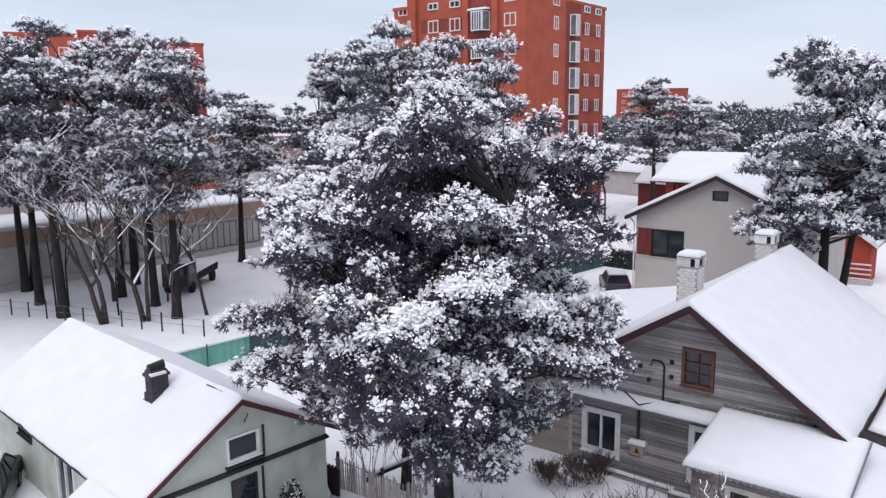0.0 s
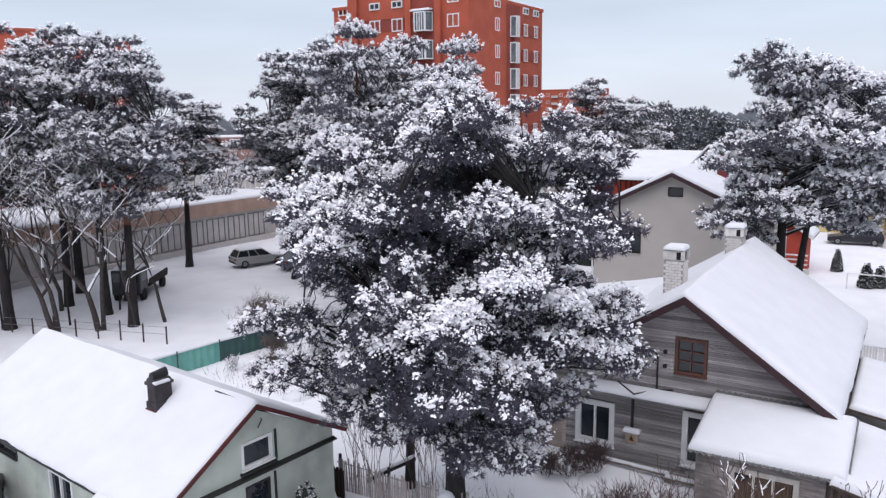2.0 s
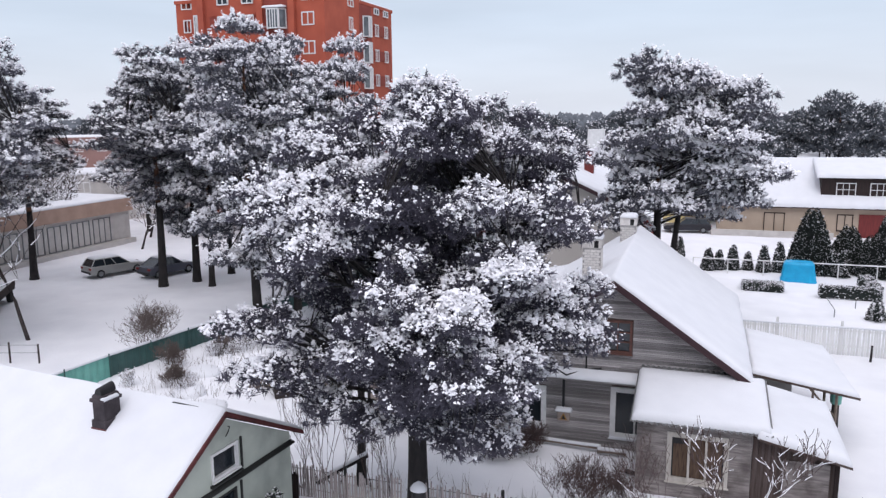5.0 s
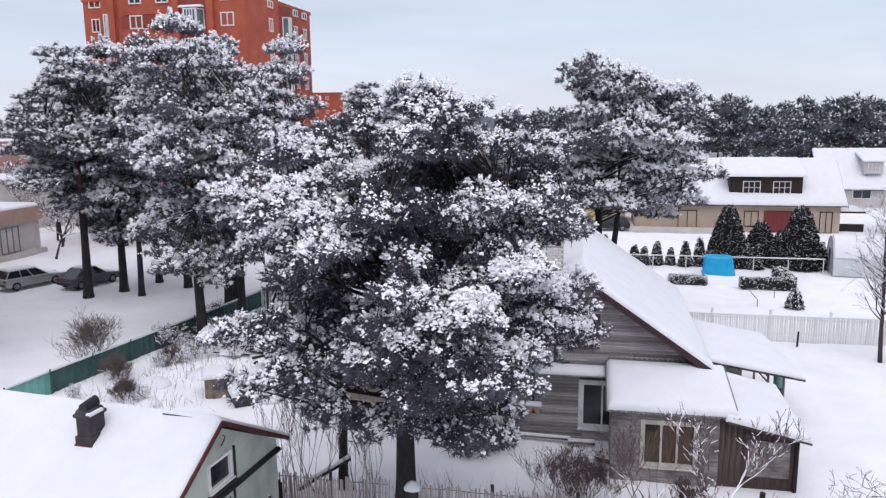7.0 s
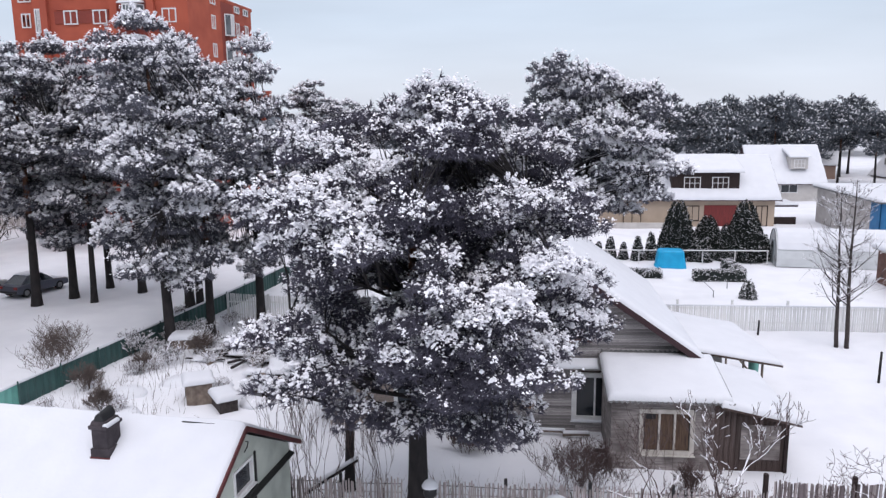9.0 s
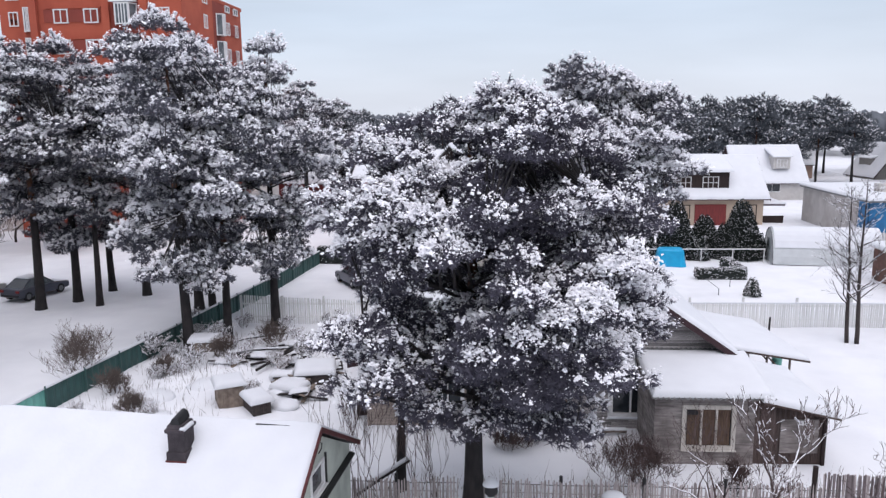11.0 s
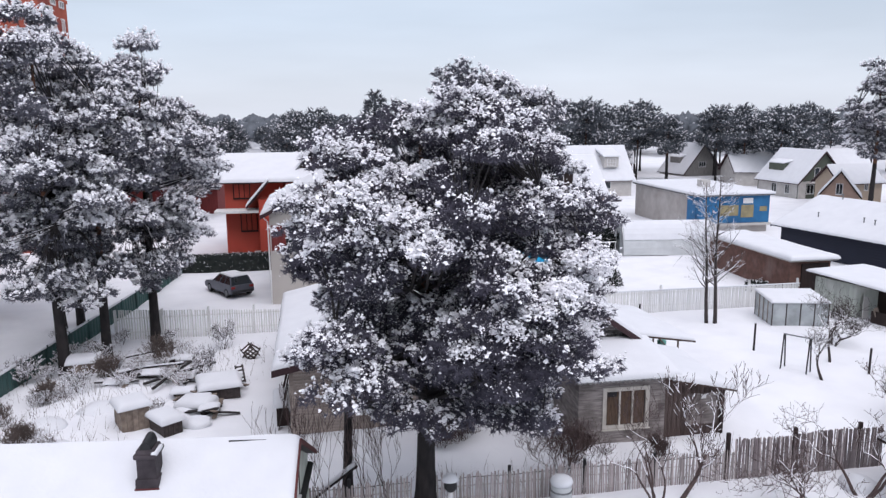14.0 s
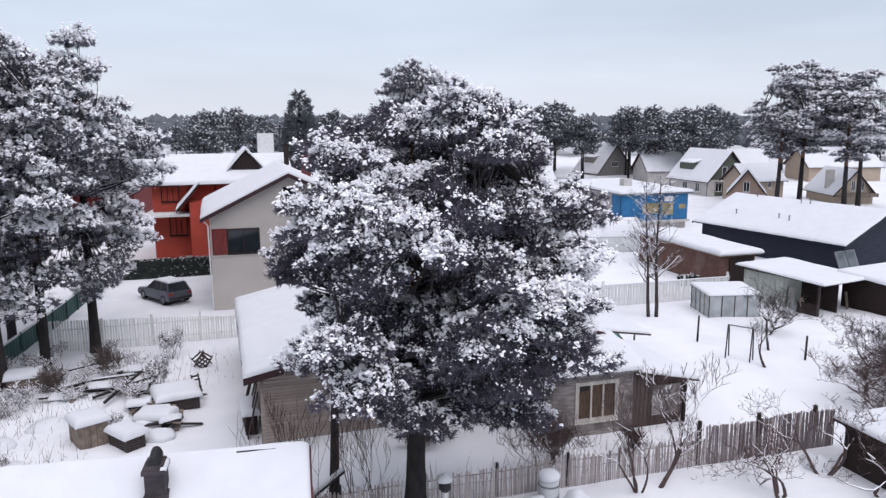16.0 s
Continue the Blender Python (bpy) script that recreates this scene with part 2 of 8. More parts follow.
CAR_SILVER = material("silver_car_paint", (0.38, 0.38, 0.37), 0.35, (0.33, 0.33, 0.32), 1.0, metal=0.5)
CAR_DARK = material("dark_car_paint", (0.035, 0.035, 0.042), 0.3, (0.025, 0.025, 0.03), 1.0, metal=0.3)
CAR_GREY = material("grey_car_paint", (0.10, 0.108, 0.135), 0.3, (0.075, 0.08, 0.10), 1.0, metal=0.4)
LAMP_RED = material("red_lamp", (0.25, 0.02, 0.02), 0.3)
LAMP_CLEAR = material("clear_lamp", (0.5, 0.5, 0.5), 0.2)
SIGN_YELLOW = material("rusty_yellow_sign", (0.42, 0.24, 0.06), 0.6, (0.26, 0.12, 0.05), 12)
PLANT_DRY = material("dry_plant_stems", (0.15, 0.118, 0.105), 0.9, (0.08, 0.064, 0.06), 5)
FASCIA_TAN = material("tan_fascia", (0.42, 0.29, 0.23), 0.8, (0.33, 0.225, 0.18), 1.0, 6)

# ---- building blocks ----
GZ = -0.2  # level of the snow


def thing(name, label, category, m=None, group="", kind=""):
    """An Empty at the base of a thing; its parts are built in world coordinates round m."""
    ob = new(name)
    ob.empty_display_size = 0.3
    ob.matrix_basis = m if m is not None else Matrix()
    return tagged(ob, label, category, group, kind)


def root_of(ob):
    while ob.parent:
        ob = ob.parent
    return ob


def part(name, bm, mat, parent, label="", smooth=False, local=False, kind=""):
    """Links a bmesh as one mesh under a thing or a part. Unless local, bm is in world coordinates."""
    if not local:
        bm.transform(root_of(parent).matrix_basis.inverted())
    me = bpy.data.meshes.new(name)
    bmesh.ops.recalc_face_normals(bm, faces=bm.faces)
    bm.to_mesh(me)
    bm.free()
    me.materials.append(mat)
    if smooth:
        me.shade_smooth()
    ob = new(name, me)
    ob.parent = parent
    if label:
        ob["label"] = label
    if kind:
        ob["kind"] = kind
    return ob


def piece(name, me, parent, m):
    """One of many alike pieces that share a mesh; m is local to the root thing."""
    ob = new(name, me)
    ob.parent = parent
    ob.matrix_basis = m
    return ob


def mesh_of(name, bm, mat, smooth=False):
    me = bpy.data.meshes.new(name)
    bmesh.ops.recalc_face_normals(bm, faces=bm.faces)
    bm.to_mesh(me)
    bm.free()
    me.materials.append(mat)
    if smooth:
        me.shade_smooth()
    return me


def array_mesh(name, verts, tris, mat, smooth=False):
    """A triangle mesh from numpy arrays."""
    me = bpy.data.meshes.new(name)
    me.vertices.add(len(verts))
    me.vertices.foreach_set("co", np.asarray(verts, dtype=np.float32).ravel())
    me.loops.add(tris.size)
    me.loops.foreach_set("vertex_index", tris.ravel().astype(np.int32))
    me.polygons.add(len(tris))
    me.polygons.foreach_set("loop_start", np.arange(0, tris.size, 3, dtype=np.int32))
    me.update(calc_edges=True)
    me.validate()
    me.materials.append(mat)
    if smooth:
        me.shade_smooth()
    return me


def quad_hull(bm, a, b):
    """Joins two rings of equal length into a closed solid."""
    va, vb = [bm.verts.new(p) for p in a], [bm.verts.new(p) for p in b]
    n = len(va)
    bm.faces.new(va[::-1])
    bm.faces.new(vb)
    for i in range(n):
        j = (i + 1) % n
        bm.faces.new((va[i], va[j], vb[j], vb[i]))


def box(bm, x0, x1, y0, y1, z0, z1, m=None):
    a = [(x0, y0, z0), (x1, y0, z0), (x1, y1, z0), (x0, y1, z0)]
    b = [(x, y, z1) for x, y, _ in a]
    if m is not None:
        a, b = [m @ Vector(p) for p in a], [m @ Vector(p) for p in b]
    quad_hull(bm, a, b)


def one_box(*args, m=None):
    bm = bmesh.new()
    box(bm, *args, m=m)
    return bm


def bevelled(bm, w=0.02, seg=1):
    bmesh.ops.bevel(bm, geom=bm.edges[:], offset=w, segments=seg, affect="EDGES", profile=0.6)
    return bm


def tube(bm, pts, radii, n=6, cap=True):
    """A tapered tube along points."""
    rings = []
    for i, p in enumerate(pts):
        p = Vector(p)
        d = (Vector(pts[min(i + 1, len(pts) - 1)]) - Vector(pts[max(i - 1, 0)])).normalized()
        side = d.cross(Vector((0, 0, 1)) if abs(d.z) < 0.9 else Vector((1, 0, 0))).normalized()
        up = side.cross(d)
        rings.append([bm.verts.new(p + radii[i] * (math.cos(2 * math.pi * k / n) * side + math.sin(2 * math.pi * k / n) * up)) for k in range(n)])
    for a, b in zip(rings, rings[1:]):
        for k in range(n):
            bm.faces.new((a[k], a[(k + 1) % n], b[(k + 1) % n], b[k]))
    if cap:
        bm.faces.new(rings[0][::-1])
        bm.faces.new(rings[-1])


def bar(bm, a, b, r=0.03, n=4):
    tube(bm, [a, b], [r, r], n)


def snow_sheet(bm, c00, c10, c11, c01, thick=0.18, step=0.5, lump=0.04, edge=0.22, seed=0.0):
    """A layer of snow on a quad: rounded edges, an uneven top, a flat underside. Corners go round the quad."""
    c00, c10, c11, c01 = map(Vector, (c00, c10, c11, c01))
    lu, lv = max((c10 - c00).length, (c11 - c01).length), max((c01 - c00).length, (c11 - c10).length)

    def stations(length):
        k = max(2, int((length - 2 * edge) / step))
        inner = [edge + (length - 2 * edge) * i / k for i in range(k + 1)]
        return [s / length for s in [0, edge * 0.12, edge * 0.45] + inner + [length - edge * 0.45, length - edge * 0.12, length]]

    us, vs = stations(lu), stations(lv)
    grid = []
    for v in vs:
        row = []
        for u in us:
            p = c00.lerp(c10, u).lerp(c01.lerp(c11, u), v)
            d = min(u * lu, (1 - u) * lu, v * lv, (1 - v) * lv)
            f = min(1.0, d / edge)
            h = thick * math.sqrt(max(0.0, 1 - (1 - f) ** 2))
            q = Vector((p.x * 0.55 + seed, p.y * 0.55, p.z * 0.3))
            h += f * lump * (noise.noise(q) + 0.5 * noise.noise(q * 2.7))
            row.append(bm.verts.new(p + Vector((0, 0, max(h, 0.0)))))
        grid.append(row)
    for a, b in zip(grid, grid[1:]):
        for i in range(len(a) - 1):
            bm.faces.new((a[i], a[i + 1], b[i + 1], b[i]))
    low = [bm.verts.new(p - Vector((0, 0, 0.03))) for p in (c00, c10, c11, c01)]
    bm.faces.new(low[::-1])
    sides = [grid[0], [r[-1] for r in grid], grid[-1][::-1], [r[0] for r in grid][::-1]]
    for k, s in enumerate(sides):
        bm.faces.new([low[(k + 1) % 4], low[k]] + s)


def grid_solid(bm, xs, zs, solid, y0, y1, place, top=None):
    """One solid of cells in an upright grid, of those that solid(i, j) keeps, between the depths y0 and y1.
    place turns (x, y, z) into a point; top(x), if given, cuts the solid off above."""
    made = {}

    def vert(i, j, y):
        z = zs[j] if top is None else min(zs[j], top(xs[i]))
        key = (i, round(z, 5), y)
        if key not in made:
            made[key] = bm.verts.new(place(xs[i], y, z))
        return made[key]

    def face(vs):
        vs = list(dict.fromkeys(vs))
        if len(vs) > 2:
            try:
                bm.faces.new(vs)
            except ValueError:
                pass

    nx, nz = len(xs) - 1, len(zs) - 1

    def on(i, j):
        if not (0 <= i < nx and 0 <= j < nz) or not solid(i, j):
            return False
        return top is None or zs[j] < max(top(xs[i]), top(xs[i + 1])) - 1e-5

    for i in range(nx):
        for j in range(nz):
            if not on(i, j):
                continue
            face([vert(i, j, y0), vert(i + 1, j, y0), vert(i + 1, j + 1, y0), vert(i, j + 1, y0)])
            face([vert(i, j, y1), vert(i, j + 1, y1), vert(i + 1, j + 1, y1), vert(i + 1, j, y1)])
            if not on(i - 1, j):
                face([vert(i, j, y0), vert(i, j + 1, y0), vert(i, j + 1, y1), vert(i, j, y1)])
            if not on(i + 1, j):
                face([vert(i + 1, j, y0), vert(i + 1, j, y1), vert(i + 1, j + 1, y1), vert(i + 1, j + 1, y0)])
            if not on(i, j - 1):
                face([vert(i, j, y0), vert(i, j, y1), vert(i + 1, j, y1), vert(i + 1, j, y0)])
            if not on(i, j + 1):
                face([vert(i, j + 1, y0), vert(i + 1, j + 1, y0), vert(i + 1, j + 1, y1), vert(i, j + 1, y1)])


def wall(bm, o, ux, depth, xs_top, openings=(), z0=GZ - 0.3):
    """An upright wall from the point o along the unit vector ux, with thickness along its inner side.
    xs_top: (distance, height) pairs of its upper edge. openings: (x0, x1, z0, z1), right through it."""
    o, ux = Vector(o), Vector(ux)
    inn = Vector((-ux.y, ux.x, 0))
    zs = {z0} | {z for op in openings for z in op[2:4]}
    xs = {x for x, _ in xs_top} | {x for op in openings for x in op[:2]}
    for z in zs:
        for (xa, za), (xb, zb) in zip(xs_top, xs_top[1:]):
            if (za - z) * (zb - z) < 0:
                xs.add(xa + (xb - xa) * (z - za) / (zb - za))
    xs, zs = sorted(xs), sorted(zs) + [max(z for _, z in xs_top) + 0.01]

    def top(x):
        for (xa, za), (xb, zb) in zip(xs_top, xs_top[1:]):
            if xa - 1e-6 <= x <= xb + 1e-6:
                return za + (zb - za) * (x - xa) / (xb - xa)
        return xs_top[-1][1]

    def solid(i, j):
        x, z = (xs[i] + xs[i + 1]) / 2, (zs[j] + zs[j + 1]) / 2
        return not any(op[0] < x < op[1] and op[2] < z < op[3] for op in openings)

    grid_solid(bm, xs, zs, solid, 0.0, depth, lambda x, y, z: o + ux * x + inn * y + Vector((0, 0, z)), top)


def sash(bm, x0, x1, z0, z1, cols, rows, fw, y0, y1, place, bw=None):
    """A window frame with its glazing bars, as one solid."""
    bw = bw or fw * 0.75
    xs, zs = [x0, x0 + fw], [z0, z0 + fw]
    for k in range(1, cols):
        c = x0 + fw + (x1 - x0 - 2 * fw) * k / cols
        xs += [c - bw / 2, c + bw / 2]
    for k in range(1, rows):
        c = z0 + fw + (z1 - z0 - 2 * fw) * k / rows
        zs += [c - bw / 2, c + bw / 2]
    xs += [x1 - fw, x1]
    zs += [z1 - fw, z1]
    grid_solid(bm, xs, zs, lambda i, j: i % 2 == 0 or j % 2 == 0, y0, y1, place)


def window(parent, o, ux, x0, x1, z0, z1, frame_mat=None, cols=2, rows=1, fw=0.07, proud=0.03, glass=None, sill=True, trim=0.0, name="window", curtain=False, snow=False):
    """A window in a wall that starts at o and runs along ux; its pane sits back in the opening."""
    o, ux = Vector(o), Vector(ux)
    out = Vector((ux.y, -ux.x, 0))
    frame_mat = frame_mat or WHITE_PAINT
    basis = Matrix(((ux.x, -out.x, 0, o.x), (ux.y, -out.y, 0, o.y), (0, 0, 1, 0), (0, 0, 0, 1)))
    bm = bmesh.new()
    t = trim if trim else 0.0
    place = lambda x, y, z: basis @ Vector((x, y, z))
    sash(bm, x0 - t, x1 + t, z0 - t, z1 + t, cols, rows, fw + t, -proud, 0.08, place, fw * 0.7)
    w_ob = part(name, bm, frame_mat, parent)
    iw, ih = x1 - x0 - 2 * fw, z1 - z0 - 2 * fw
    part("pane", one_box(x0 + fw, x1 - fw, 0.045, 0.058, z0 + fw, z1 - fw, m=basis), glass or GLASS, w_ob)
    if curtain:
        for i in range(cols):
            xa, xb = x0 + fw + iw * i / cols, x0 + fw + iw * (i + 1) / cols
            part("curtain", one_box(xa + 0.04, xb - 0.04, 0.022, 0.04, z0 + fw + 0.02, z1 - fw - 0.03, m=basis), CURTAIN, w_ob, "brown curtain behind the glass")
    if sill:
        part("sill", one_box(x0 - t - 0.04, x1 + t + 0.04, -proud - 0.06, -proud, z0 - t - 0.04, z0 - t, m=basis), frame_mat, w_ob)
    if snow:
        bm = bmesh.new()
        c = [basis @ Vector(p) for p in ((x0 - t, -proud - 0.07, z0 - t), (x1 + t, -proud - 0.07, z0 - t), (x1 + t, -proud, z0 - t), (x0 - t, -proud, z0 - t))]
        snow_sheet(bm, *c, thick=0.06, step=0.2, lump=0.01, edge=0.02)
        part("sill_snow", bm, SNOW, w_ob, smooth=True)
    return w_ob


def snow_surface(bm, f, lu, lv, thick=0.18, step=0.5, lump=0.04, edge=0.22, seed=0.0, extra_u=()):
    """Snow over a surface f(u, v), with rounded outer edges."""
    def stations(length, extra=()):
        k = max(2, int((length - 2 * edge) / step))
        s = [edge + (length - 2 * edge) * i / k for i in range(k + 1)] + list(extra)
        return [a / length for a in sorted([0, edge * 0.1, edge * 0.4, length - edge * 0.4, length - edge * 0.1, length] + s)]

    us, vs = stations(lu, extra_u), stations(lv)
    tops, lows = [], []
    for v in vs:
        tr, lr = [], []
        for u in us:
            p = Vector(f(u, v))
            d = min(u * lu, (1 - u) * lu, v * lv, (1 - v) * lv)
            k = min(1.0, d / edge)
            q = Vector((p.x * 0.55 + seed, p.y * 0.55, p.z * 0.3))
            h = thick * math.sqrt(max(0.0, 1 - (1 - k) ** 2)) + k * lump * (noise.noise(q) + 0.5 * noise.noise(q * 2.7))
            wav = (1 - k) * 0.05 * noise.noise(q * 3.1)
            tr.append(bm.verts.new(p + Vector((wav, wav, max(h, 0.0) + 0.004))))
            lr.append(bm.verts.new(p - Vector((0, 0, 0.02))))
        tops.append(tr)
        lows.append(lr)
    for a, b, c, d in zip(tops, tops[1:], lows, lows[1:]):
        for i in range(len(a) - 1):
            bm.faces.new((a[i], a[i + 1], b[i + 1], b[i]))
            bm.faces.new((c[i + 1], c[i], d[i], d[i + 1]))
    for g, h in ((tops[0], lows[0]), (tops[-1][::-1], lows[-1][::-1])):
        for i in range(len(g) - 1):
            bm.faces.new((g[i + 1], g[i], h[i], h[i + 1]))
    for i in range(len(tops) - 1):
        bm.faces.new((tops[i][0], tops[i + 1][0], lows[i + 1][0], lows[i][0]))
        bm.faces.new((tops[i + 1][-1], tops[i][-1], lows[i][-1], lows[i + 1][-1]))


def profile_roof(parent, prof, y0, y1, thick=0.2, board=None, board_drop=0.24, slab=None, step=0.5, lump=0.04, axis="y"):
    """A roof whose outline prof [(x, z)...] runs from y0 to y1: deck, snow and verge boards at both ends. axis x swaps the two."""
    def at(x, y, z):
        return (x, y, z) if axis == "y" else (y, x, z)

    bm = bmesh.new()
    for (xa, za), (xb, zb) in zip(prof, prof[1:]):
        ring = [at(xa, y0 + 0.02, za - 0.1), at(xb, y0 + 0.02, zb - 0.1), at(xb, y0 + 0.02, zb - 0.006), at(xa, y0 + 0.02, za - 0.006)]
        quad_hull(bm, ring, [at(*( (p[0], y1 - 0.02) if axis == "y" else (p[1], y1 - 0.02)), p[2]) for p in ring])
    roof = part("roof", bm, slab or MAROON, parent)
    lens = [math.hypot(b[0] - a[0], b[1] - a[1]) for a, b in zip(prof, prof[1:])]
    total = sum(lens)

    def f(u, v):
        s = u * total
        for (xa, za), (xb, zb), ln in zip(prof, prof[1:], lens):
            if s <= ln + 1e-9:
                k = s / ln
                return at(xa + (xb - xa) * k, y0 + (y1 - y0) * v, za + (zb - za) * k)
            s -= ln
        return at(prof[-1][0], y0 + (y1 - y0) * v, prof[-1][1])

    bm = bmesh.new()
    marks, s = [], 0
    for ln in lens[:-1]:
        s += ln
        marks += [s - 0.12, s, s + 0.12]
    snow_surface(bm, f, total, y1 - y0, thick, step, lump, extra_u=marks)
    part("roof_snow", bm, SNOW, roof, "thick fresh snow", smooth=True)
    if board:
        for ye, out in ((y0, -1), (y1, 1)):
            for (xa, za), (xb, zb) in zip(prof, prof[1:]):
                ya, yb = (ye - 0.03, ye + 0.015) if out < 0 else (ye - 0.015, ye + 0.03)
                ring = [at(xa, ya, za - board_drop), at(xb, ya, zb - board_drop), at(xb, ya, zb + 0.02), at(xa, ya, za + 0.02)]
                bm = bmesh.new()
                quad_hull(bm, ring, [at(*((p[0], yb) if axis == "y" else (p[1], yb)), p[2]) for p in ring])
                part("verge_board", bm, board, roof)
    return roof


def house(name, label, m, width, length, eave, ridge, mat, wins=(), over=0.4, board=MAROON, thick=0.22, gable_mat=None, category="house", ridge_at=0.5,
          eave_right=None, base=GZ - 0.3, group="", slab=None):
    """A gabled house; its gables face local -y and +y. wins: (wall, x0, x1, z0, z1, options) with wall S, E, N or W, x from the wall's left end."""
    h = thing(name, label, category, group=group)
    x0, x1, y0, y1 = -width / 2, width / 2, -length / 2, length / 2
    er = eave if eave_right is None else eave_right
    xr = x0 + width * ridge_at
    sl, sr = (ridge - eave) / (xr - x0), (ridge - er) / (x1 - xr)
    walls = {"S": ((x0, y0, 0), (1, 0, 0), [(0, eave), (xr - x0, ridge), (width, er)]),
             "E": ((x1, y0 + 0.2, 0), (0, 1, 0), [(0, er), (length - 0.4, er)]),
             "N": ((x1, y1, 0), (-1, 0, 0), [(0, er), (x1 - xr, ridge), (width, eave)]),
             "W": ((x0, y1 - 0.2, 0), (0, -1, 0), [(0, eave), (length - 0.4, eave)])}
    for key, (o, ux, top) in walls.items():
        ops = [w[1:5] for w in wins if w[0] == key]
        bm = bmesh.new()
        wall(bm, o, ux, 0.2, [(a, b - 0.11) for a, b in top], ops, base)
        part("wall", bm, gable_mat if gable_mat and key in "SN" else mat, h)
        for w in wins:
            if w[0] == key:
                window(h, o, ux, *w[1:5], **(w[5] if len(w) > 5 else {}))
    prof = [(x0 - over, eave - over * sl), (xr, ridge), (x1 + over, er - over * sr)]
    profile_roof(h, prof, y0 - over, y1 + over, thick, board, slab=slab)
    h.matrix_basis = m
    return h


def brick_chimney(parent, x, y, z0, z1, wx=0.62, wy=0.62, mat=None, cap=True, loose=True):
    """A square stack with courses of bricks, a dark flue and a cap of snow."""
    st = part("chimney", one_box(x - wx / 2, x + wx / 2, y - wy / 2, y + wy / 2, z0, z1), MORTAR, parent)
    if loose:
        bm = bmesh.new()
        rows = int((z1 - z0) / 0.105)
        for r in range(rows):
            za = z0 + 0.105 * r
            for k in range(3):
                s = (k - 1) * wx / 3 + (wx / 12 if r % 2 else -wx / 12)
                a, b = max(-wx / 2, s - wx / 6 + 0.008), min(wx / 2, s + wx / 6 - 0.008)
                box(bm, x + a, x + b, y - wy / 2 - 0.012, y - wy / 2 + 0.02, za, za + 0.09)
                box(bm, x + wx / 2 - 0.02, x + wx / 2 + 0.012, y + a * wy / wx, y + b * wy / wx, za, za + 0.09)
                box(bm, x - wx / 2 - 0.012, x - wx / 2 + 0.02, y + a * wy / wx, y + b * wy / wx, za, za + 0.09)
        part("bricks", bm, mat or BRICK_WHITE, st, kind="stuff")
    if cap:
        part("flue", one_box(x - wx * 0.42, x + wx * 0.42, y - wy * 0.42, y + wy * 0.42, z1, z1 + 0.28), BLACK, st)
        bm = bmesh.new()
        for sx in (-1, 1):
            for sy in (-1, 1):
                box(bm, x + sx * wx * 0.46 - 0.06, x + sx * wx * 0.46 + 0.06, y + sy * wy * 0.46 - 0.06, y + sy * wy * 0.46 + 0.06, z1, z1 + 0.29)
        box(bm, x - wx * 0.38, x + wx * 0.12, y - wy * 0.5, y - wy * 0.43, z1, z1 + 0.29)
        box(bm, x - wx * 0.56, x + wx * 0.56, y - wy * 0.56, y + wy * 0.56, z1 + 0.29, z1 + 0.35)
        part("cap_stone", bm, mat or BRICK_WHITE, st)
        bm = bmesh.new()
        e = 0.56
        snow_sheet(bm, (x - wx * e, y - wy * e, z1 + 0.35), (x + wx * e, y - wy * e, z1 + 0.35), (x + wx * e, y + wy * e, z1 + 0.35), (x - wx * e, y + wy * e, z1 + 0.35), 0.17, 0.15, 0.02, 0.14)
        part("cap_snow", bm, SNOW, st, smooth=True)
    return st


# ---- the ground ----
def ground_height(x, y):
    q = Vector((x * 0.12, y * 0.12, 0.3))
    h = 0.10 * noise.noise(q) + 0.045 * noise.noise(q * 4.1) + 0.02 * noise.noise(q * 11)
    wild = math.exp(-(((x + 26.5) / 3.2) ** 2 + ((y - 28) / 6) ** 2))
    h += wild * (0.14 + 0.42 * abs(noise.noise(Vector((x * 0.9, y * 0.9, 2.0)))) + 0.18 * noise.noise(Vector((x * 2.1, y * 2.1, 5.0))))
    path = math.exp(-(((x + 19.4 + 0.5 * math.sin(y * 0.3)) / 0.7) ** 2)) * (1 if 18 < y < 36 else 0)
    h -= 0.10 * path
    return GZ + h


def axis_steps(lo, hi, fine, mids, coarse, far):
    inner = list(np.arange(lo, hi, fine))
    left, right = [lo - mids * k for k in range(1, 41)], [hi + mids * k for k in range(41)]
    left += [left[-1] - coarse * (1.35 ** k) for k in range(1, far)]
    right += [right[-1] + coarse * (1.35 ** k) for k in range(1, far)]
    return sorted(left) + inner + right


gx, gy = axis_steps(-36, 22, 0.45, 2.6, 8, 19), axis_steps(6, 46, 0.45, 2.6, 8, 19)
bm = bmesh.new()
rows_v = [[bm.verts.new((x, y, ground_height(x, y))) for x in gx] for y in gy]
for ra, rb in zip(rows_v, rows_v[1:]):
    for i in range(len(ra) - 1):
        bm.faces.new((ra[i], ra[i + 1], rb[i + 1], rb[i]))
ground = new("ground", mesh_of("ground", bm, SNOW_GROUND, True))
tagged(ground, "flat ground under fresh uneven snow", "ground", kind="structure")

# ---- the old wooden house ----
WH_PROF = [(-18.18, 2.65), (-11.5, 4.05), (-8.0, 6.24), (-3.3, 2.97)]
old_house = thing("wooden_house", "old grey weathered wooden house with snow-covered gabled roof", "house", pose(-10.5, 28, GZ))
WY = 22.75


def roof_at(x, prof=WH_PROF):
    for (xa, za), (xb, zb) in zip(prof, prof[1:]):
        if xa <= x <= xb:
            return za + (zb - za) * (x - xa) / (xb - xa)
    return prof[-1][1]


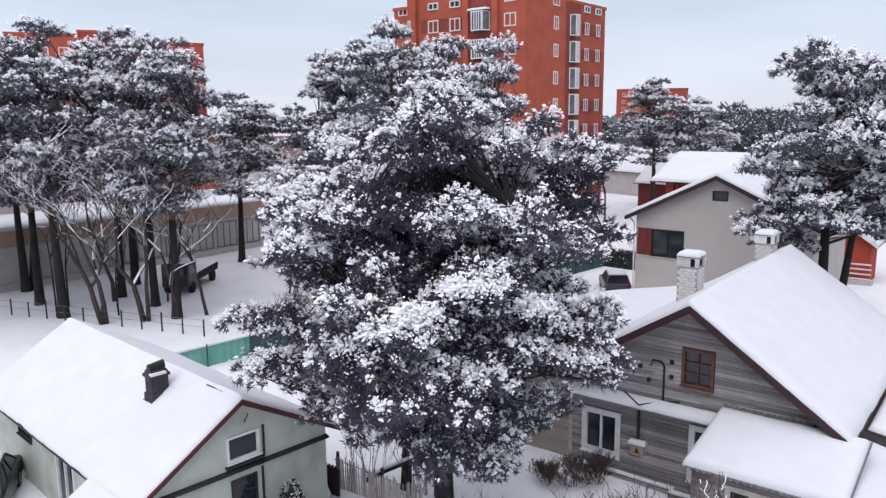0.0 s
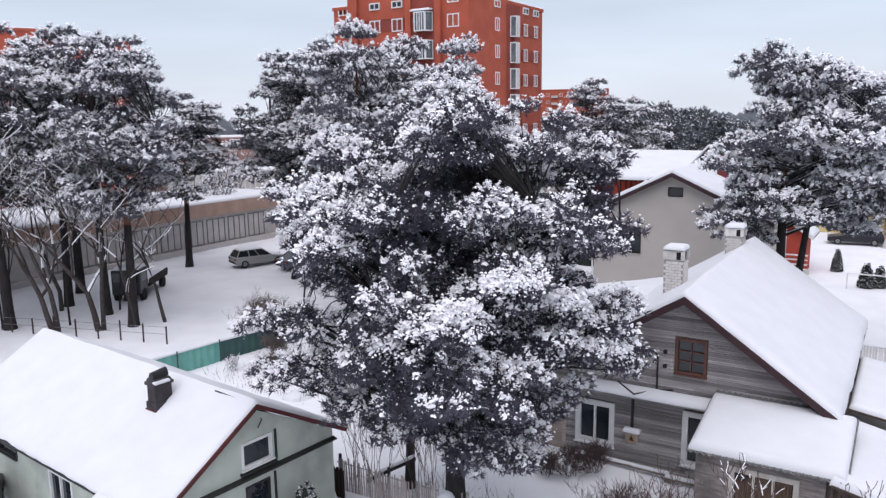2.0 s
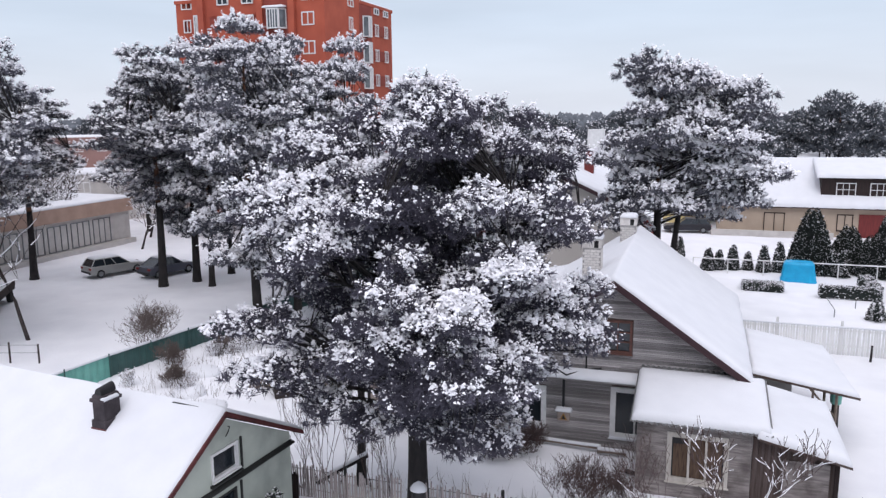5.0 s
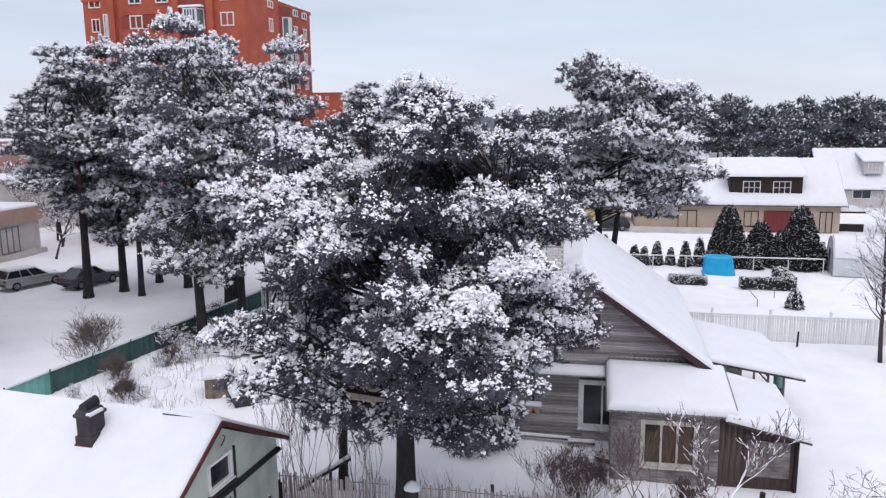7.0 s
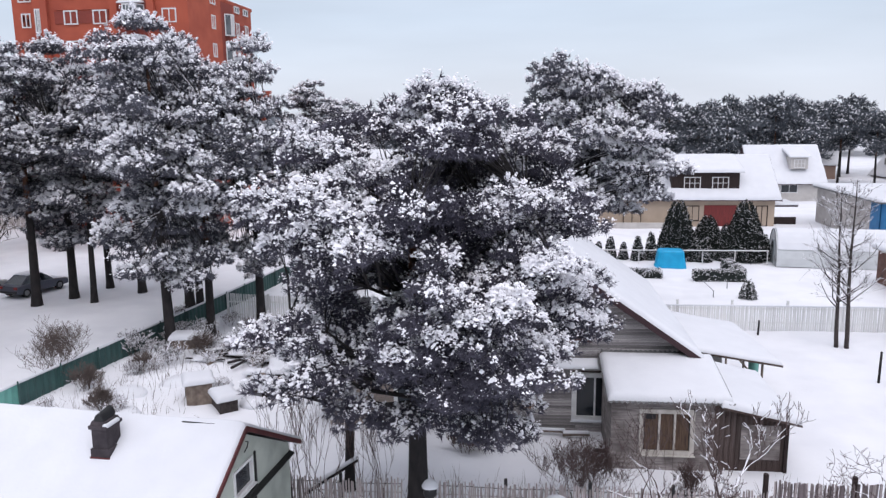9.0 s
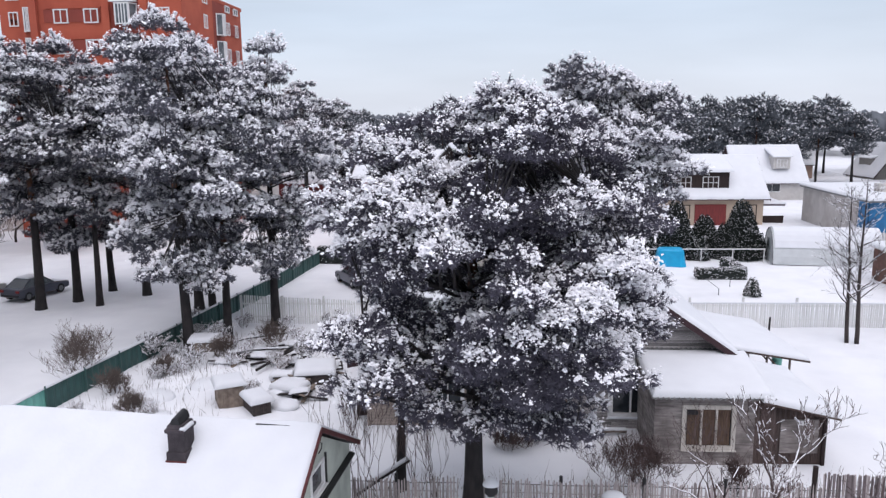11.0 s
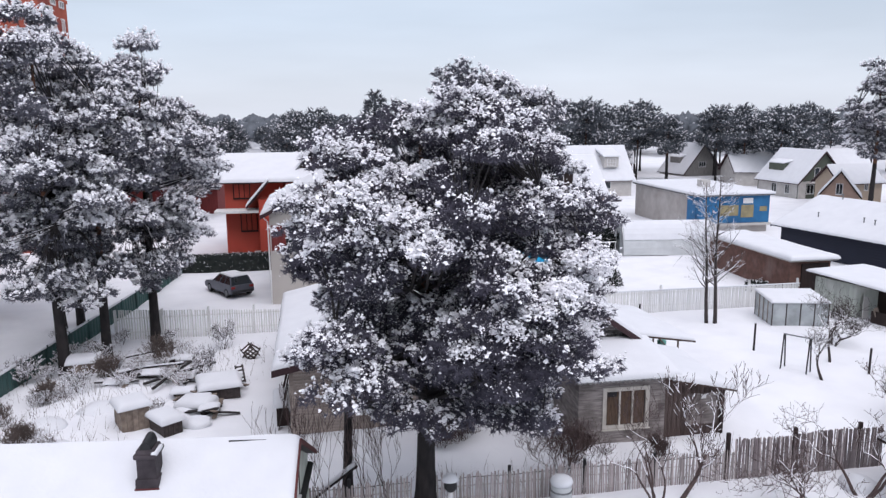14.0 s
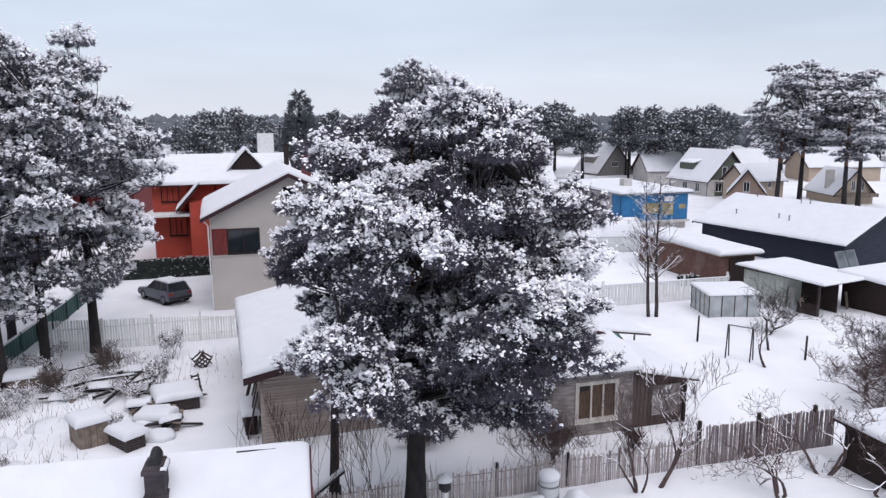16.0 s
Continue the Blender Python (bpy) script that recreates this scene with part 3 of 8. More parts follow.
WH_OPEN = [(-14.9, -13.75, 0.55, 1.85), (-11.75, -10.5, 0.42, 1.86), (-7.95, -6.4, 0.35, 2.1), (-8.33, -7.4, 3.5, 4.64)]
bm = bmesh.new()
wx0, wx1 = -17.55, -3.7
tops = [(0, roof_at(wx0) - 0.12)] + [(x - wx0, z - 0.12) for x, z in WH_PROF[1:3]] + [(wx1 - wx0, roof_at(wx1) - 0.12)]
wall(bm, (wx0, WY, 0), (1, 0, 0), 0.2, tops, [(a - wx0, b - wx0, c, d) for a, b, c, d in WH_OPEN])
part("gable_wall", bm, BOARD_DARK, old_house)
for o, ux, ln, z in (((wx1, WY + 0.2, 0), (0, 1, 0), 11.0, roof_at(wx1) - 0.12), ((wx0, WY + 11.2, 0), (0, -1, 0), 11.0, roof_at(wx0) - 0.12)):
    bm = bmesh.new()
    wall(bm, o, ux, 0.2, [(0, z), (ln, z)])
    part("side_wall", bm, SIDING_WARM, old_house)
bm = bmesh.new()
wall(bm, (wx1, WY + 11.4, 0), (-1, 0, 0), 0.2, [(wx1 - wx1 + a, b) for a, b in ((0, tops[3][1]), (wx1 + 8.0, 6.12), (wx1 + 11.5, 3.93), (wx1 - wx0, tops[0][1]))])
part("gable_wall", bm, BOARD_DARK, old_house, "rear gable of grey boards")
profile_roof(old_house, WH_PROF, 22.07, 34.3, 0.24, MAROON, 0.24, step=0.45, lump=0.05)
window(old_house, (0, WY, 0), (1, 0, 0), *WH_OPEN[0], cols=2, trim=0.08, proud=0.05)
window(old_house, (0, WY, 0), (1, 0, 0), *WH_OPEN[1], cols=2, trim=0.1, proud=0.06, fw=0.09, snow=True)
window(old_house, (0, WY, 0), (1, 0, 0), *WH_OPEN[2], cols=2, trim=0.1, proud=0.06, fw=0.09, snow=True)
window(old_house, (0, WY, 0), (1, 0, 0), *WH_OPEN[3], frame_mat=WOOD_BROWN, cols=2, rows=3, trim=0.04, proud=0.05, fw=0.045)
# ledge between the storeys, with snow on it
bm = bmesh.new()
quad_hull(bm, [(-12.2, WY - 0.42, 2.42), (-12.2, WY - 0.03, 2.5), (-12.2, WY - 0.03, 2.72), (-12.2, WY - 0.42, 2.5)], [(-7.05, WY - 0.42, 2.42), (-7.05, WY - 0.03, 2.5), (-7.05, WY - 0.03, 2.72), (-7.05, WY - 0.42, 2.5)])
ledge = part("ledge", bm, SIDING, old_house, "boarded ledge below the gable")
bm = bmesh.new()
snow_sheet(bm, (-12.2, WY - 0.44, 2.5), (-7.05, WY - 0.44, 2.5), (-7.05, WY - 0.03, 2.72), (-12.2, WY - 0.03, 2.72), 0.1, 0.3, 0.03, 0.08)
part("ledge_snow", bm, SNOW, ledge, smooth=True)
brick_chimney(old_house, -9.15, 25.3, 4.9, 6.85, 0.68, 0.68)
brick_chimney(old_house, -8.35, 31.6, 5.4, 6.85, 0.68, 0.68)
# corner posts and the downpipe with its box and sign
for x in (-17.5, -12.3, -3.78):
    part("corner_board", one_box(x - 0.07, x + 0.07, WY - 0.045, WY - 0.003, GZ - 0.1, roof_at(x) - 0.2 if x != -12.3 else 2.4), SIDING_WARM if x < -12 else SIDING, old_house)
bm = bmesh.new()
tube(bm, [(-9.75, WY - 0.07, 2.4), (-9.75, WY - 0.07, 1.25)], [0.05, 0.05], 6)
part("conduit", bm, BLACK, old_house, "black conduit pipe")
bm = bmesh.new()
tube(bm, [(-8.95, WY - 0.05, 2.75), (-8.95, WY - 0.05, 3.95), (-9.05, WY - 0.06, 4.1), (-9.35, WY - 0.06, 4.1), (-9.4, WY - 0.06, 3.9)], [0.035] * 5, 5)
tube(bm, [(-10.3, WY - 0.06, 2.82), (-9.6, WY - 0.46, 2.62), (-8.95, WY - 0.05, 2.75), (-8.4, WY - 0.06, 2.85)], [0.03] * 4, 5)
part("supply_cable", bm, BLACK, old_house, "bent black supply cable")
for x, z in ((-9.75, 3.82), (-9.45, 3.4), (-8.7, 4.15), (-8.7, 3.65)):
    bm = bmesh.new()
    box(bm, x - 0.06, x + 0.06, WY - 0.12, WY - 0.02, z - 0.07, z + 0.07)
    part("insulator", bevelled(bm, 0.02), BLACK, old_house)
bm = bmesh.new()
box(bm, -9.95, -9.5, WY - 0.2, WY - 0.03, 0.72, 1.12)
mbox = part("meter_box", bevelled(bm, 0.015), SIDING_WARM, old_house, "small wooden box with a snowy lid")
bm = bmesh.new()
quad_hull(bm, [(-9.86, WY - 0.207, 0.78), (-9.58, WY - 0.207, 0.78), (-9.72, WY - 0.207, 1.06)], [(-9.86, WY - 0.202, 0.78), (-9.58, WY - 0.202, 0.78), (-9.72, WY - 0.202, 1.06)])
part("warning_triangle", bm, SIGN_YELLOW, mbox, "rusty yellow warning triangle")
bm = bmesh.new()
quad_hull(bm, [(-9.80, WY - 0.213, 0.81), (-9.64, WY - 0.213, 0.81), (-9.72, WY - 0.213, 0.98)], [(-9.80, WY - 0.209, 0.81), (-9.64, WY - 0.209, 0.81), (-9.72, WY - 0.209, 0.98)])
part("sign_mark", bm, BLACK, mbox)
bm = bmesh.new()
snow_sheet(bm, (-10.02, WY - 0.28, 1.13), (-9.42, WY - 0.28, 1.13), (-9.42, WY - 0.02, 1.15), (-10.02, WY - 0.02, 1.15), 0.11, 0.15, 0.02, 0.1)
part("box_snow", bm, SNOW, mbox, smooth=True)

# porch with a lean-to roof of corrugated sheets
porch = thing("porch", "glazed wooden lean-to porch with snowy corrugated roof", "porch", pose(-5.2, 21, GZ))
PY = 19.75
bm = bmesh.new()
wall(bm, (-6.9, PY, 0), (1, 0, 0), 0.15, [(0, 2.32), (3.45, 2.32)], [(1.0, 2.75, 0.4, 1.95)])
part("front_wall", bm, PORCH_WALL, porch)
for o, ux in (((-6.9, WY, 0), (0, -1, 0)), ((-3.45, PY + 0.15, 0), (0, 1, 0))):
    bm = bmesh.new()
    za, zb = (2.8, 2.34) if ux[1] < 0 else (2.34, 2.78)
    wall(bm, o, ux, 0.15, [(0, za), (2.85, zb)])
    part("side_wall", bm, PORCH_WALL, porch)
window(porch, (-6.9, PY, 0), (1, 0, 0), 1.0, 2.75, 0.4, 1.95, frame_mat=FRAME_WORN, cols=3, trim=0.05, proud=0.04, fw=0.1, curtain=True, glass=GLASS)
part("vent_sash", one_box(-5.78, -5.42, PY - 0.05, PY - 0.035, 1.66, 1.84), BLACK, porch)


def corrugated(bm, p0, p1, q0, q1, pitch=0.18, amp=0.03, thick=0.015):
    """A wavy sheet between the edge p0-p1 and the edge q0-q1."""
    p0, p1, q0, q1 = map(Vector, (p0, p1, q0, q1))
    n = max(8, int((p1 - p0).length / pitch * 6))
    ups = []
    for i in range(n + 1):
        k = i / n
        dz = Vector((0, 0, amp * math.sin(2 * math.pi * (p1 - p0).length * k / pitch)))
        a, b = p0.lerp(p1, k) + dz, q0.lerp(q1, k) + dz
        ups.append([bm.verts.new(v) for v in (a, b, b - Vector((0, 0, thick)), a - Vector((0, 0, thick)))])
    for a, b in zip(ups, ups[1:]):
        for k in range(4):
            bm.faces.new((a[k], a[(k + 1) % 4], b[(k + 1) % 4], b[k]))
    bm.faces.new(ups[0])
    bm.faces.new(ups[-1][::-1])


bm = bmesh.new()
corrugated(bm, (-7.1, 19.35, 2.36), (-2.9, 19.35, 2.36), (-7.1, WY - 0.03, 2.94), (-2.9, WY - 0.03, 2.94))
proof = part("roof", bm, ASBESTOS, porch, "grey corrugated roof sheet")
bm = bmesh.new()
snow_sheet(bm, (-7.06, 19.42, 2.40), (-2.95, 19.42, 2.40), (-2.95, WY - 0.2, 2.94), (-7.06, WY - 0.2, 2.94), 0.24, 0.4, 0.05, 0.22)
part("roof_snow", bm, SNOW, proof, "thick fresh snow", smooth=True)
bm = bmesh.new()
corrugated(bm, (-7.0, WY - 0.10, 3.06), (-3.6, WY - 0.10, 3.06), (-7.0, WY - 0.035, 3.12), (-3.6, WY - 0.035, 3.12))
part("flashing", bm, ASBESTOS, proof)

annex = thing("shed_annex", "dark brown boarded shed with low snow-covered roof", "shed", pose(-2.2, 21, GZ))
bm = bmesh.new()
wall(bm, (-3.42, PY + 0.1, 0), (1, 0, 0), 0.1, [(0, 2.22), (2.37, 1.72)])
part("front_wall", bm, BOARD_DARK, annex)
bm = bmesh.new()
wall(bm, (-1.05, PY + 0.2, 0), (0, 1, 0), 0.1, [(0, 1.72), (4.0, 1.72)])
part("side_wall", bm, BOARD_DARK, annex)
plank = mesh_of("plank", bevelled(one_box(-0.5, 0.5, -0.5, 0.5, -0.5, 0.5), 0.02), BOARD_DARK)
for k in range(13):
    x = -3.35 + 0.181 * k
    top = 2.2 - 0.21 * (x + 3.42)
    piece("plank", plank, annex, Matrix.Translation((x + 2.2, PY + 0.085 - 21, (top + GZ) / 2 - GZ)) @ Matrix.Diagonal((0.16, 0.022, top - GZ - 0.05, 1)))
bm = bmesh.new()
quad_hull(bm, [(-3.3, 19.3, 2.22), (-0.75, 19.3, 1.66), (-0.75, 24.2, 1.66), (-3.3, 24.2, 2.22)], [(-3.3, 19.3, 2.29), (-0.75, 19.3, 1.73), (-0.75, 24.2, 1.73), (-3.3, 24.2, 2.29)])
aroof = part("roof", bm, BOARD_DARK, annex)
part("shutter", bevelled(one_box(-2.55, -1.25, PY + 0.03, PY + 0.07, 0.25, 1.5), 0.01), PORCH_WALL, annex, "dull grey boarded shutter")
part("notice", one_box(-1.95, -1.75, PY + 0.01, PY + 0.028, 1.3, 1.46), WHITE_PAINT, annex, "small white notice")
part("corner_post", one_box(-1.12, -1.0, PY - 0.02, PY + 0.09, GZ - 0.1, 1.68), BROWN_DARK, annex)
bm = bmesh.new()
snow_sheet(bm, (-3.35, 19.32, 2.30), (-0.75, 19.32, 1.73), (-0.75, 24.15, 1.73), (-3.35, 24.15, 2.30), 0.26, 0.4, 0.08, 0.25, 3.0)
part("roof_snow", bm, SNOW, aroof, "thick fresh snow", smooth=True)

lean = thing("open_shelter", "open lean-to shelter with snowy roof and struts", "shelter", pose(-1.5, 27, GZ))
bm = bmesh.new()
quad_hull(bm, [(-3.4, 24.6, 2.50), (0.35, 24.6, 1.92), (0.0, 30.4, 1.92), (-3.4, 30.4, 2.50)], [(-3.4, 24.6, 2.58), (0.35, 24.6, 2.0), (0.0, 30.4, 2.0), (-3.4, 30.4, 2.58)])
lroof = part("roof", bm, BOARD_DARK, lean)
bm = bmesh.new()
snow_sheet(bm, (-3.3, 24.62, 2.57), (0.33, 24.62, 2.01), (-0.02, 30.35, 2.01), (-3.3, 30.35, 2.57), 0.2, 0.4, 0.05, 0.22, 5.0)
part("roof_snow", bm, SNOW, lroof, "thick fresh snow", smooth=True)
bm = bmesh.new()
wall(bm, (-3.65, 25.6, 0), (1, 0, 0), 0.1, [(0, 2.5), (1.9, 2.2)], [(0.6, 1.5, 0.9, 1.7)])
part("wall", bm, GREY_BLOCK, lean)
window(lean, (-3.65, 25.6, 0), (1, 0, 0), 0.6, 1.5, 0.9, 1.7, cols=2)
for y in (24.9, 27.4, 30.1):
    bm = bmesh.new()
    bar(bm, (-0.35, y, GZ - 0.2), (-0.35, y, 2.0), 0.05)
    part("post", bm, WOOD_OLD, lean)
    bm = bmesh.new()
    bar(bm, (-0.35, y, 1.1), (-1.3, y, 2.15), 0.035)
    part("strut", bm, WOOD_OLD, lean)
bm = bmesh.new()
tube(bm, [(0.05, 27.3, GZ + 0.95), (0.05, 27.3, GZ + 1.0), (0.05, 27.3, GZ + 1.4), (0.05, 27.3, GZ + 1.44)], [0.17, 0.2, 0.22, 0.2], 14)
bin_ = new("water_tank", mesh_of("water_tank", bm, TEAL, True))
tagged(bin_, "round teal plastic tub on a stump by the shelter", "tub")
bm = bmesh.new()
tube(bm, [(0.05, 27.3, GZ - 0.2), (0.05, 27.3, GZ + 0.95)], [0.15, 0.13], 10)
stump = new("stump", mesh_of("stump", bm, BARK_GREY, True))
tagged(stump, "grey wooden stump standing under the tub", "stump")

# siding boards of the gable wall, course by course
unit_board = mesh_of("board", bevelled(one_box(-0.5, 0.5, -0.5, 0.5, -0.5, 0.5), 0.02), SIDING)
unit_board_warm = mesh_of("board", bevelled(one_box(-0.5, 0.5, -0.5, 0.5, -0.5, 0.5), 0.02), SIDING_WARM)


def edge_x(z):
    """The gable's left and right ends at the height z."""
    xl = wx0 if z < tops[0][1] else (-18.18 + (z + 0.12 - 2.65) / 0.2096 if z < 3.9 else -11.5 + (z + 0.12 - 4.05) / 0.6257)
    xr = wx1 if z < tops[3][1] else -8.0 + (6.24 - z - 0.12) / 0.6957
    return max(wx0, xl), min(wx1, xr)


random.seed(4)
z, course = GZ, 0.13
while z < 6.0:
    xl, xr = edge_x(z + course * 0.8)
    cuts = [(xl, -12.37), (-12.23, xr)] if xl < -12.4 and z < 2.4 else [(xl, xr)]
    segs = []
    for a, b in cuts:
        spans = [(a, b)]
        for o0, o1, oz0, oz1 in WH_OPEN:
            if z + course > oz0 - 0.05 and z < oz1 + 0.05:
                spans = [q for s in spans for q in ((s[0], min(s[1], o0 - 0.07)), (max(s[0], o1 + 0.07), s[1])) if q[1] - q[0] > 0.05]
        segs += spans
    for a, b in segs:
        while b - a > 0.05:
            e = min(b, a + random.uniform(3.0, 5.5))
            if b - e < 0.6:
                e = b
            tilt = random.uniform(-0.15, 0.15)
            piece("board", unit_board_warm if e <= -12.2 else unit_board, old_house,
                  Matrix.Translation(((a + e) / 2 + 10.5, WY - 0.014 - 28, z + course / 2 - GZ)) @ pose(0, 0, 0, 6, tilt * 0.3, 0) @ Matrix.Diagonal((e - a - 0.006, 0.022, course - 0.011, 1)))
            a = e
    z += course

# ---- the pale green house ----
green_house = thing("rendered_house", "pale green rendered house with snow-covered roof", "house")
GH = [(-3.3, 2.44), (0.0, 4.5), (3.35, 2.64)]
bm = bmesh.new()
wall(bm, (0, -2.95, 0), (0, 1, 0), 0.25, [(0, 2.52), (2.95, 4.32), (5.9, 2.72)], [(2.5, 3.5, 2.72, 3.42), (2.55, 3.4, 1.2, 2.15)], -0.5)
part("gable_wall", bm, GREEN_STUCCO, green_house)
for o, ux, ops in (((-12.0, -2.95, 0), (1, 0, 0), [(2.55, 3.85, 1.68, 1.98), (5.95, 7.35, 0.3, 2.0)]), ((-0.25, 2.95, 0), (-1, 0, 0), [])):
    bm = bmesh.new()
    wall(bm, o, ux, 0.25, [(0, 2.52), (11.75, 2.52)], ops, -0.5)
    part("side_wall", bm, GREEN_STUCCO, green_house)
window(green_house, (-12.0, -2.95, 0), (1, 0, 0), 2.55, 3.85, 1.68, 1.98, cols=1, fw=0.05, frame_mat=DARK_LEDGE)
window(green_house, (-12.0, -2.95, 0), (1, 0, 0), 5.95, 7.35, 0.3, 2.0, cols=2, fw=0.07, frame_mat=WHITE_PAINT)
window(green_house, (0, -2.95, 0), (0, 1, 0), 2.5, 3.5, 2.72, 3.42, cols=1, fw=0.045, trim=0.03, proud=0.04)
window(green_house, (0, -2.95, 0), (0, 1, 0), 2.55, 3.4, 1.2, 2.15, cols=1, fw=0.05, frame_mat=DARK_LEDGE)
for y0, y1, z, d in ((-0.55, 0.7, 2.6, 0.1), (-2.95, 2.98, 2.46, 0.16)):
    bm = bmesh.new()
    quad_hull(bm, [(0.004, y0, z - 0.05), (d, y0, z - 0.07), (d, y0, z - 0.03), (0.004, y0, z + 0.02)], [(0.004, y1, z - 0.05), (d, y1, z - 0.07), (d, y1, z - 0.03), (0.004, y1, z + 0.02)])
    part("drip_ledge", bm, DARK_LEDGE, green_house, "dark metal drip ledge")
part("shutter_bar", one_box(0.004, 0.05, 0.68, 0.74, 2.6, 3.5), DARK_LEDGE, green_house)
part("shutter_bar", one_box(0.004, 0.05, 0.6, 0.66, 1.1, 2.25), DARK_LEDGE, green_house)
bm = bmesh.new()
tube(bm, [(0.05, 0.1, 3.75), (0.14, 0.1, 3.9), (0.12, 0.2, 4.0), (0.05, 0.2, 4.0)], [0.015] * 4, 5)
part("cable_hook", bm, BLACK, green_house)
profile_roof(green_house, GH, -12.3, 0.2, 0.14, RED_TRIM, 0.12, slab=DARK_LEDGE, step=0.4, axis="x")
bm = bmesh.new()
quad_hull(bm, [(-2.5, -4.6, 1.55), (0.2, -4.6, 1.55), (0.2, -3.25, 2.4), (-2.5, -3.25, 2.4)], [(-2.5, -4.6, 1.62), (0.2, -4.6, 1.62), (0.2, -3.25, 2.46), (-2.5, -3.25, 2.46)])
pr = part("porch_roof", bm, RED_TRIM, green_house)
bm = bmesh.new()
snow_sheet(bm, (-2.5, -4.6, 1.63), (0.2, -4.6, 1.63), (0.2, -3.22, 2.47), (-2.5, -3.22, 2.47), 0.14, 0.4, 0.03, 0.2)
part("porch_snow", bm, SNOW, pr, smooth=True)
for x in (-2.3, 0.05):
    bm = bmesh.new()
    bar(bm, (x, -4.45, -0.4), (x, -4.45, 1.62), 0.06)
    part("porch_post", bm, WHITE_PAINT, green_house)
# dark two-step chimney under an arched sheet-metal cowl
CX, CY = -3.18, -0.84


def stack_ring(z0, z1, hx, hy, top=1.0):
    bm = bmesh.new()
    quad_hull(bm, [(CX + a * hx, CY + b * hy, z0) for a, b in ((-1, -1), (1, -1), (1, 1), (-1, 1))], [(CX + a * hx * top, CY + b * hy * top, z1) for a, b in ((-1, -1), (1, -1), (1, 1), (-1, 1))])
    return bevelled(bm, 0.018, 2)


st = part("chimney", stack_ring(3.3, 4.66, 0.215, 0.27), CHIMNEY_DARK, green_house, "sooty dark chimney with an arched cowl")
part("foot", stack_ring(3.3, 4.14, 0.27, 0.325, 0.95), CHIMNEY_DARK, st)
part("collar", stack_ring(4.64, 4.74, 0.26, 0.32), CHIMNEY_DARK, st)
part("collar", stack_ring(4.74, 4.84, 0.225, 0.28, 0.9), CHIMNEY_DARK, st)
part("flashing", stack_ring(3.3, 3.93, 0.29, 0.35, 0.97), RED_TRIM, st, "reddish chimney foot")
bm = bmesh.new()
arch = [(0.14 * math.cos(math.pi * k / 10), 0.2 * math.sin(math.pi * k / 10)) for k in range(11)]
quad_hull(bm, [(CX + a * 0.9, CY - 0.24, 4.83 + b) for a, b in arch], [(CX + a, CY + 0.24, 4.87 + b * 1.1) for a, b in arch])
part("cowl", bm, BLACK, st, "arched sooty metal cowl")
bm = bmesh.new()
snow_sheet(bm, (CX + 0.14, CY - 0.3, 4.75), (CX + 0.27, CY - 0.3, 4.74), (CX + 0.27, CY + 0.2, 4.74), (CX + 0.14, CY + 0.2, 4.75), 0.07, 0.1, 0.02, 0.05)
part("collar_snow", bm, SNOW, st, smooth=True)
bm = bmesh.new()
box(bm, -1.5, -0.6, -0.14, -0.11, 4.4, 4.578)
part("roof_board", bm, DARK_LEDGE, green_house)
green_house.matrix_basis = pose(-17.1, 12.15, GZ, 0, 0, -5.7)


# ---- apartment blocks ----
def unit_window(w, h, cols, frame_mat, glass, name="window", depth=0.1, fw=0.12):
    """Meshes of a window that faces local -y, centred on its origin: frame and pane."""
    bm = bmesh.new()
    sash(bm, -w / 2, w / 2, -h / 2, h / 2, cols, 1, fw, -0.05, depth, lambda x, y, z: Vector((x, y, z)), fw * 0.8)
    pm = mesh_of("pane", one_box(-w / 2 + fw, w / 2 - fw, 0.03, 0.06, -h / 2 + fw, h / 2 - fw), glass)
    return mesh_of(name, bm, frame_mat), pm


def bay_meshes(w, d, h):
    """A three-sided bay window that faces local -y: front sash, panes, and the two slanting sashes."""
    k = w / 2 - d * 0.5
    slant = math.hypot(d * 0.5, d)
    bm = bmesh.new()
    sash(bm, -k, k, -h / 2, h / 2, 4, 1, 0.13, -d, -d + 0.1, lambda x, y, z: Vector((x, y, z)), 0.09)
    front = mesh_of("bay_window", bm, WHITE_PAINT)
    bm = bmesh.new()
    sash(bm, 0.02, slant, -h / 2, h / 2, 1, 1, 0.12, 0.0, 0.1, lambda x, y, z: Vector((x, y, z)))
    side = mesh_of("side_sash", bm, WHITE_PAINT)
    ring = [(-w / 2, 0.0), (-k, -d), (k, -d), (w / 2, 0.0)]
    bm = bmesh.new()
    quad_hull(bm, [(x * 0.96, y * 0.95, -h / 2 + 0.05) for x, y in ring], [(x * 0.96, y * 0.95, h / 2 - 0.05) for x, y in ring])
    pane = mesh_of("pane", bm, GLASS_PALE)
    ang = math.degrees(math.atan2(d, d * 0.5))
    return front, pane, [(side, pose(-w / 2, 0, 0, 0, 0, -ang)), (side, pose(k, -d, 0, 0, 0, ang))]


WIN_APT, WIN_APT_SMALL, WIN_APT_LOW = unit_window(1.45, 1.35, 2, WHITE_PAINT, GLASS_PALE), unit_window(1.0, 1.4, 2, WHITE_PAINT, GLASS), unit_window(1.4, 0.75, 2, WHITE_PAINT, GLASS)
BAY_APT, BAY_SLIM = bay_meshes(2.3, 0.9, 2.0), bay_meshes(1.5, 0.7, 2.3)


def put_window(parent, meshes, m):
    w = piece("window" if len(meshes) < 3 else "bay_window", meshes[0], parent, m)
    piece("pane", meshes[1], w, Matrix())
    for side, sm in meshes[2] if len(meshes) > 2 else ():
        piece("side_sash", side, w, sm)
    return w


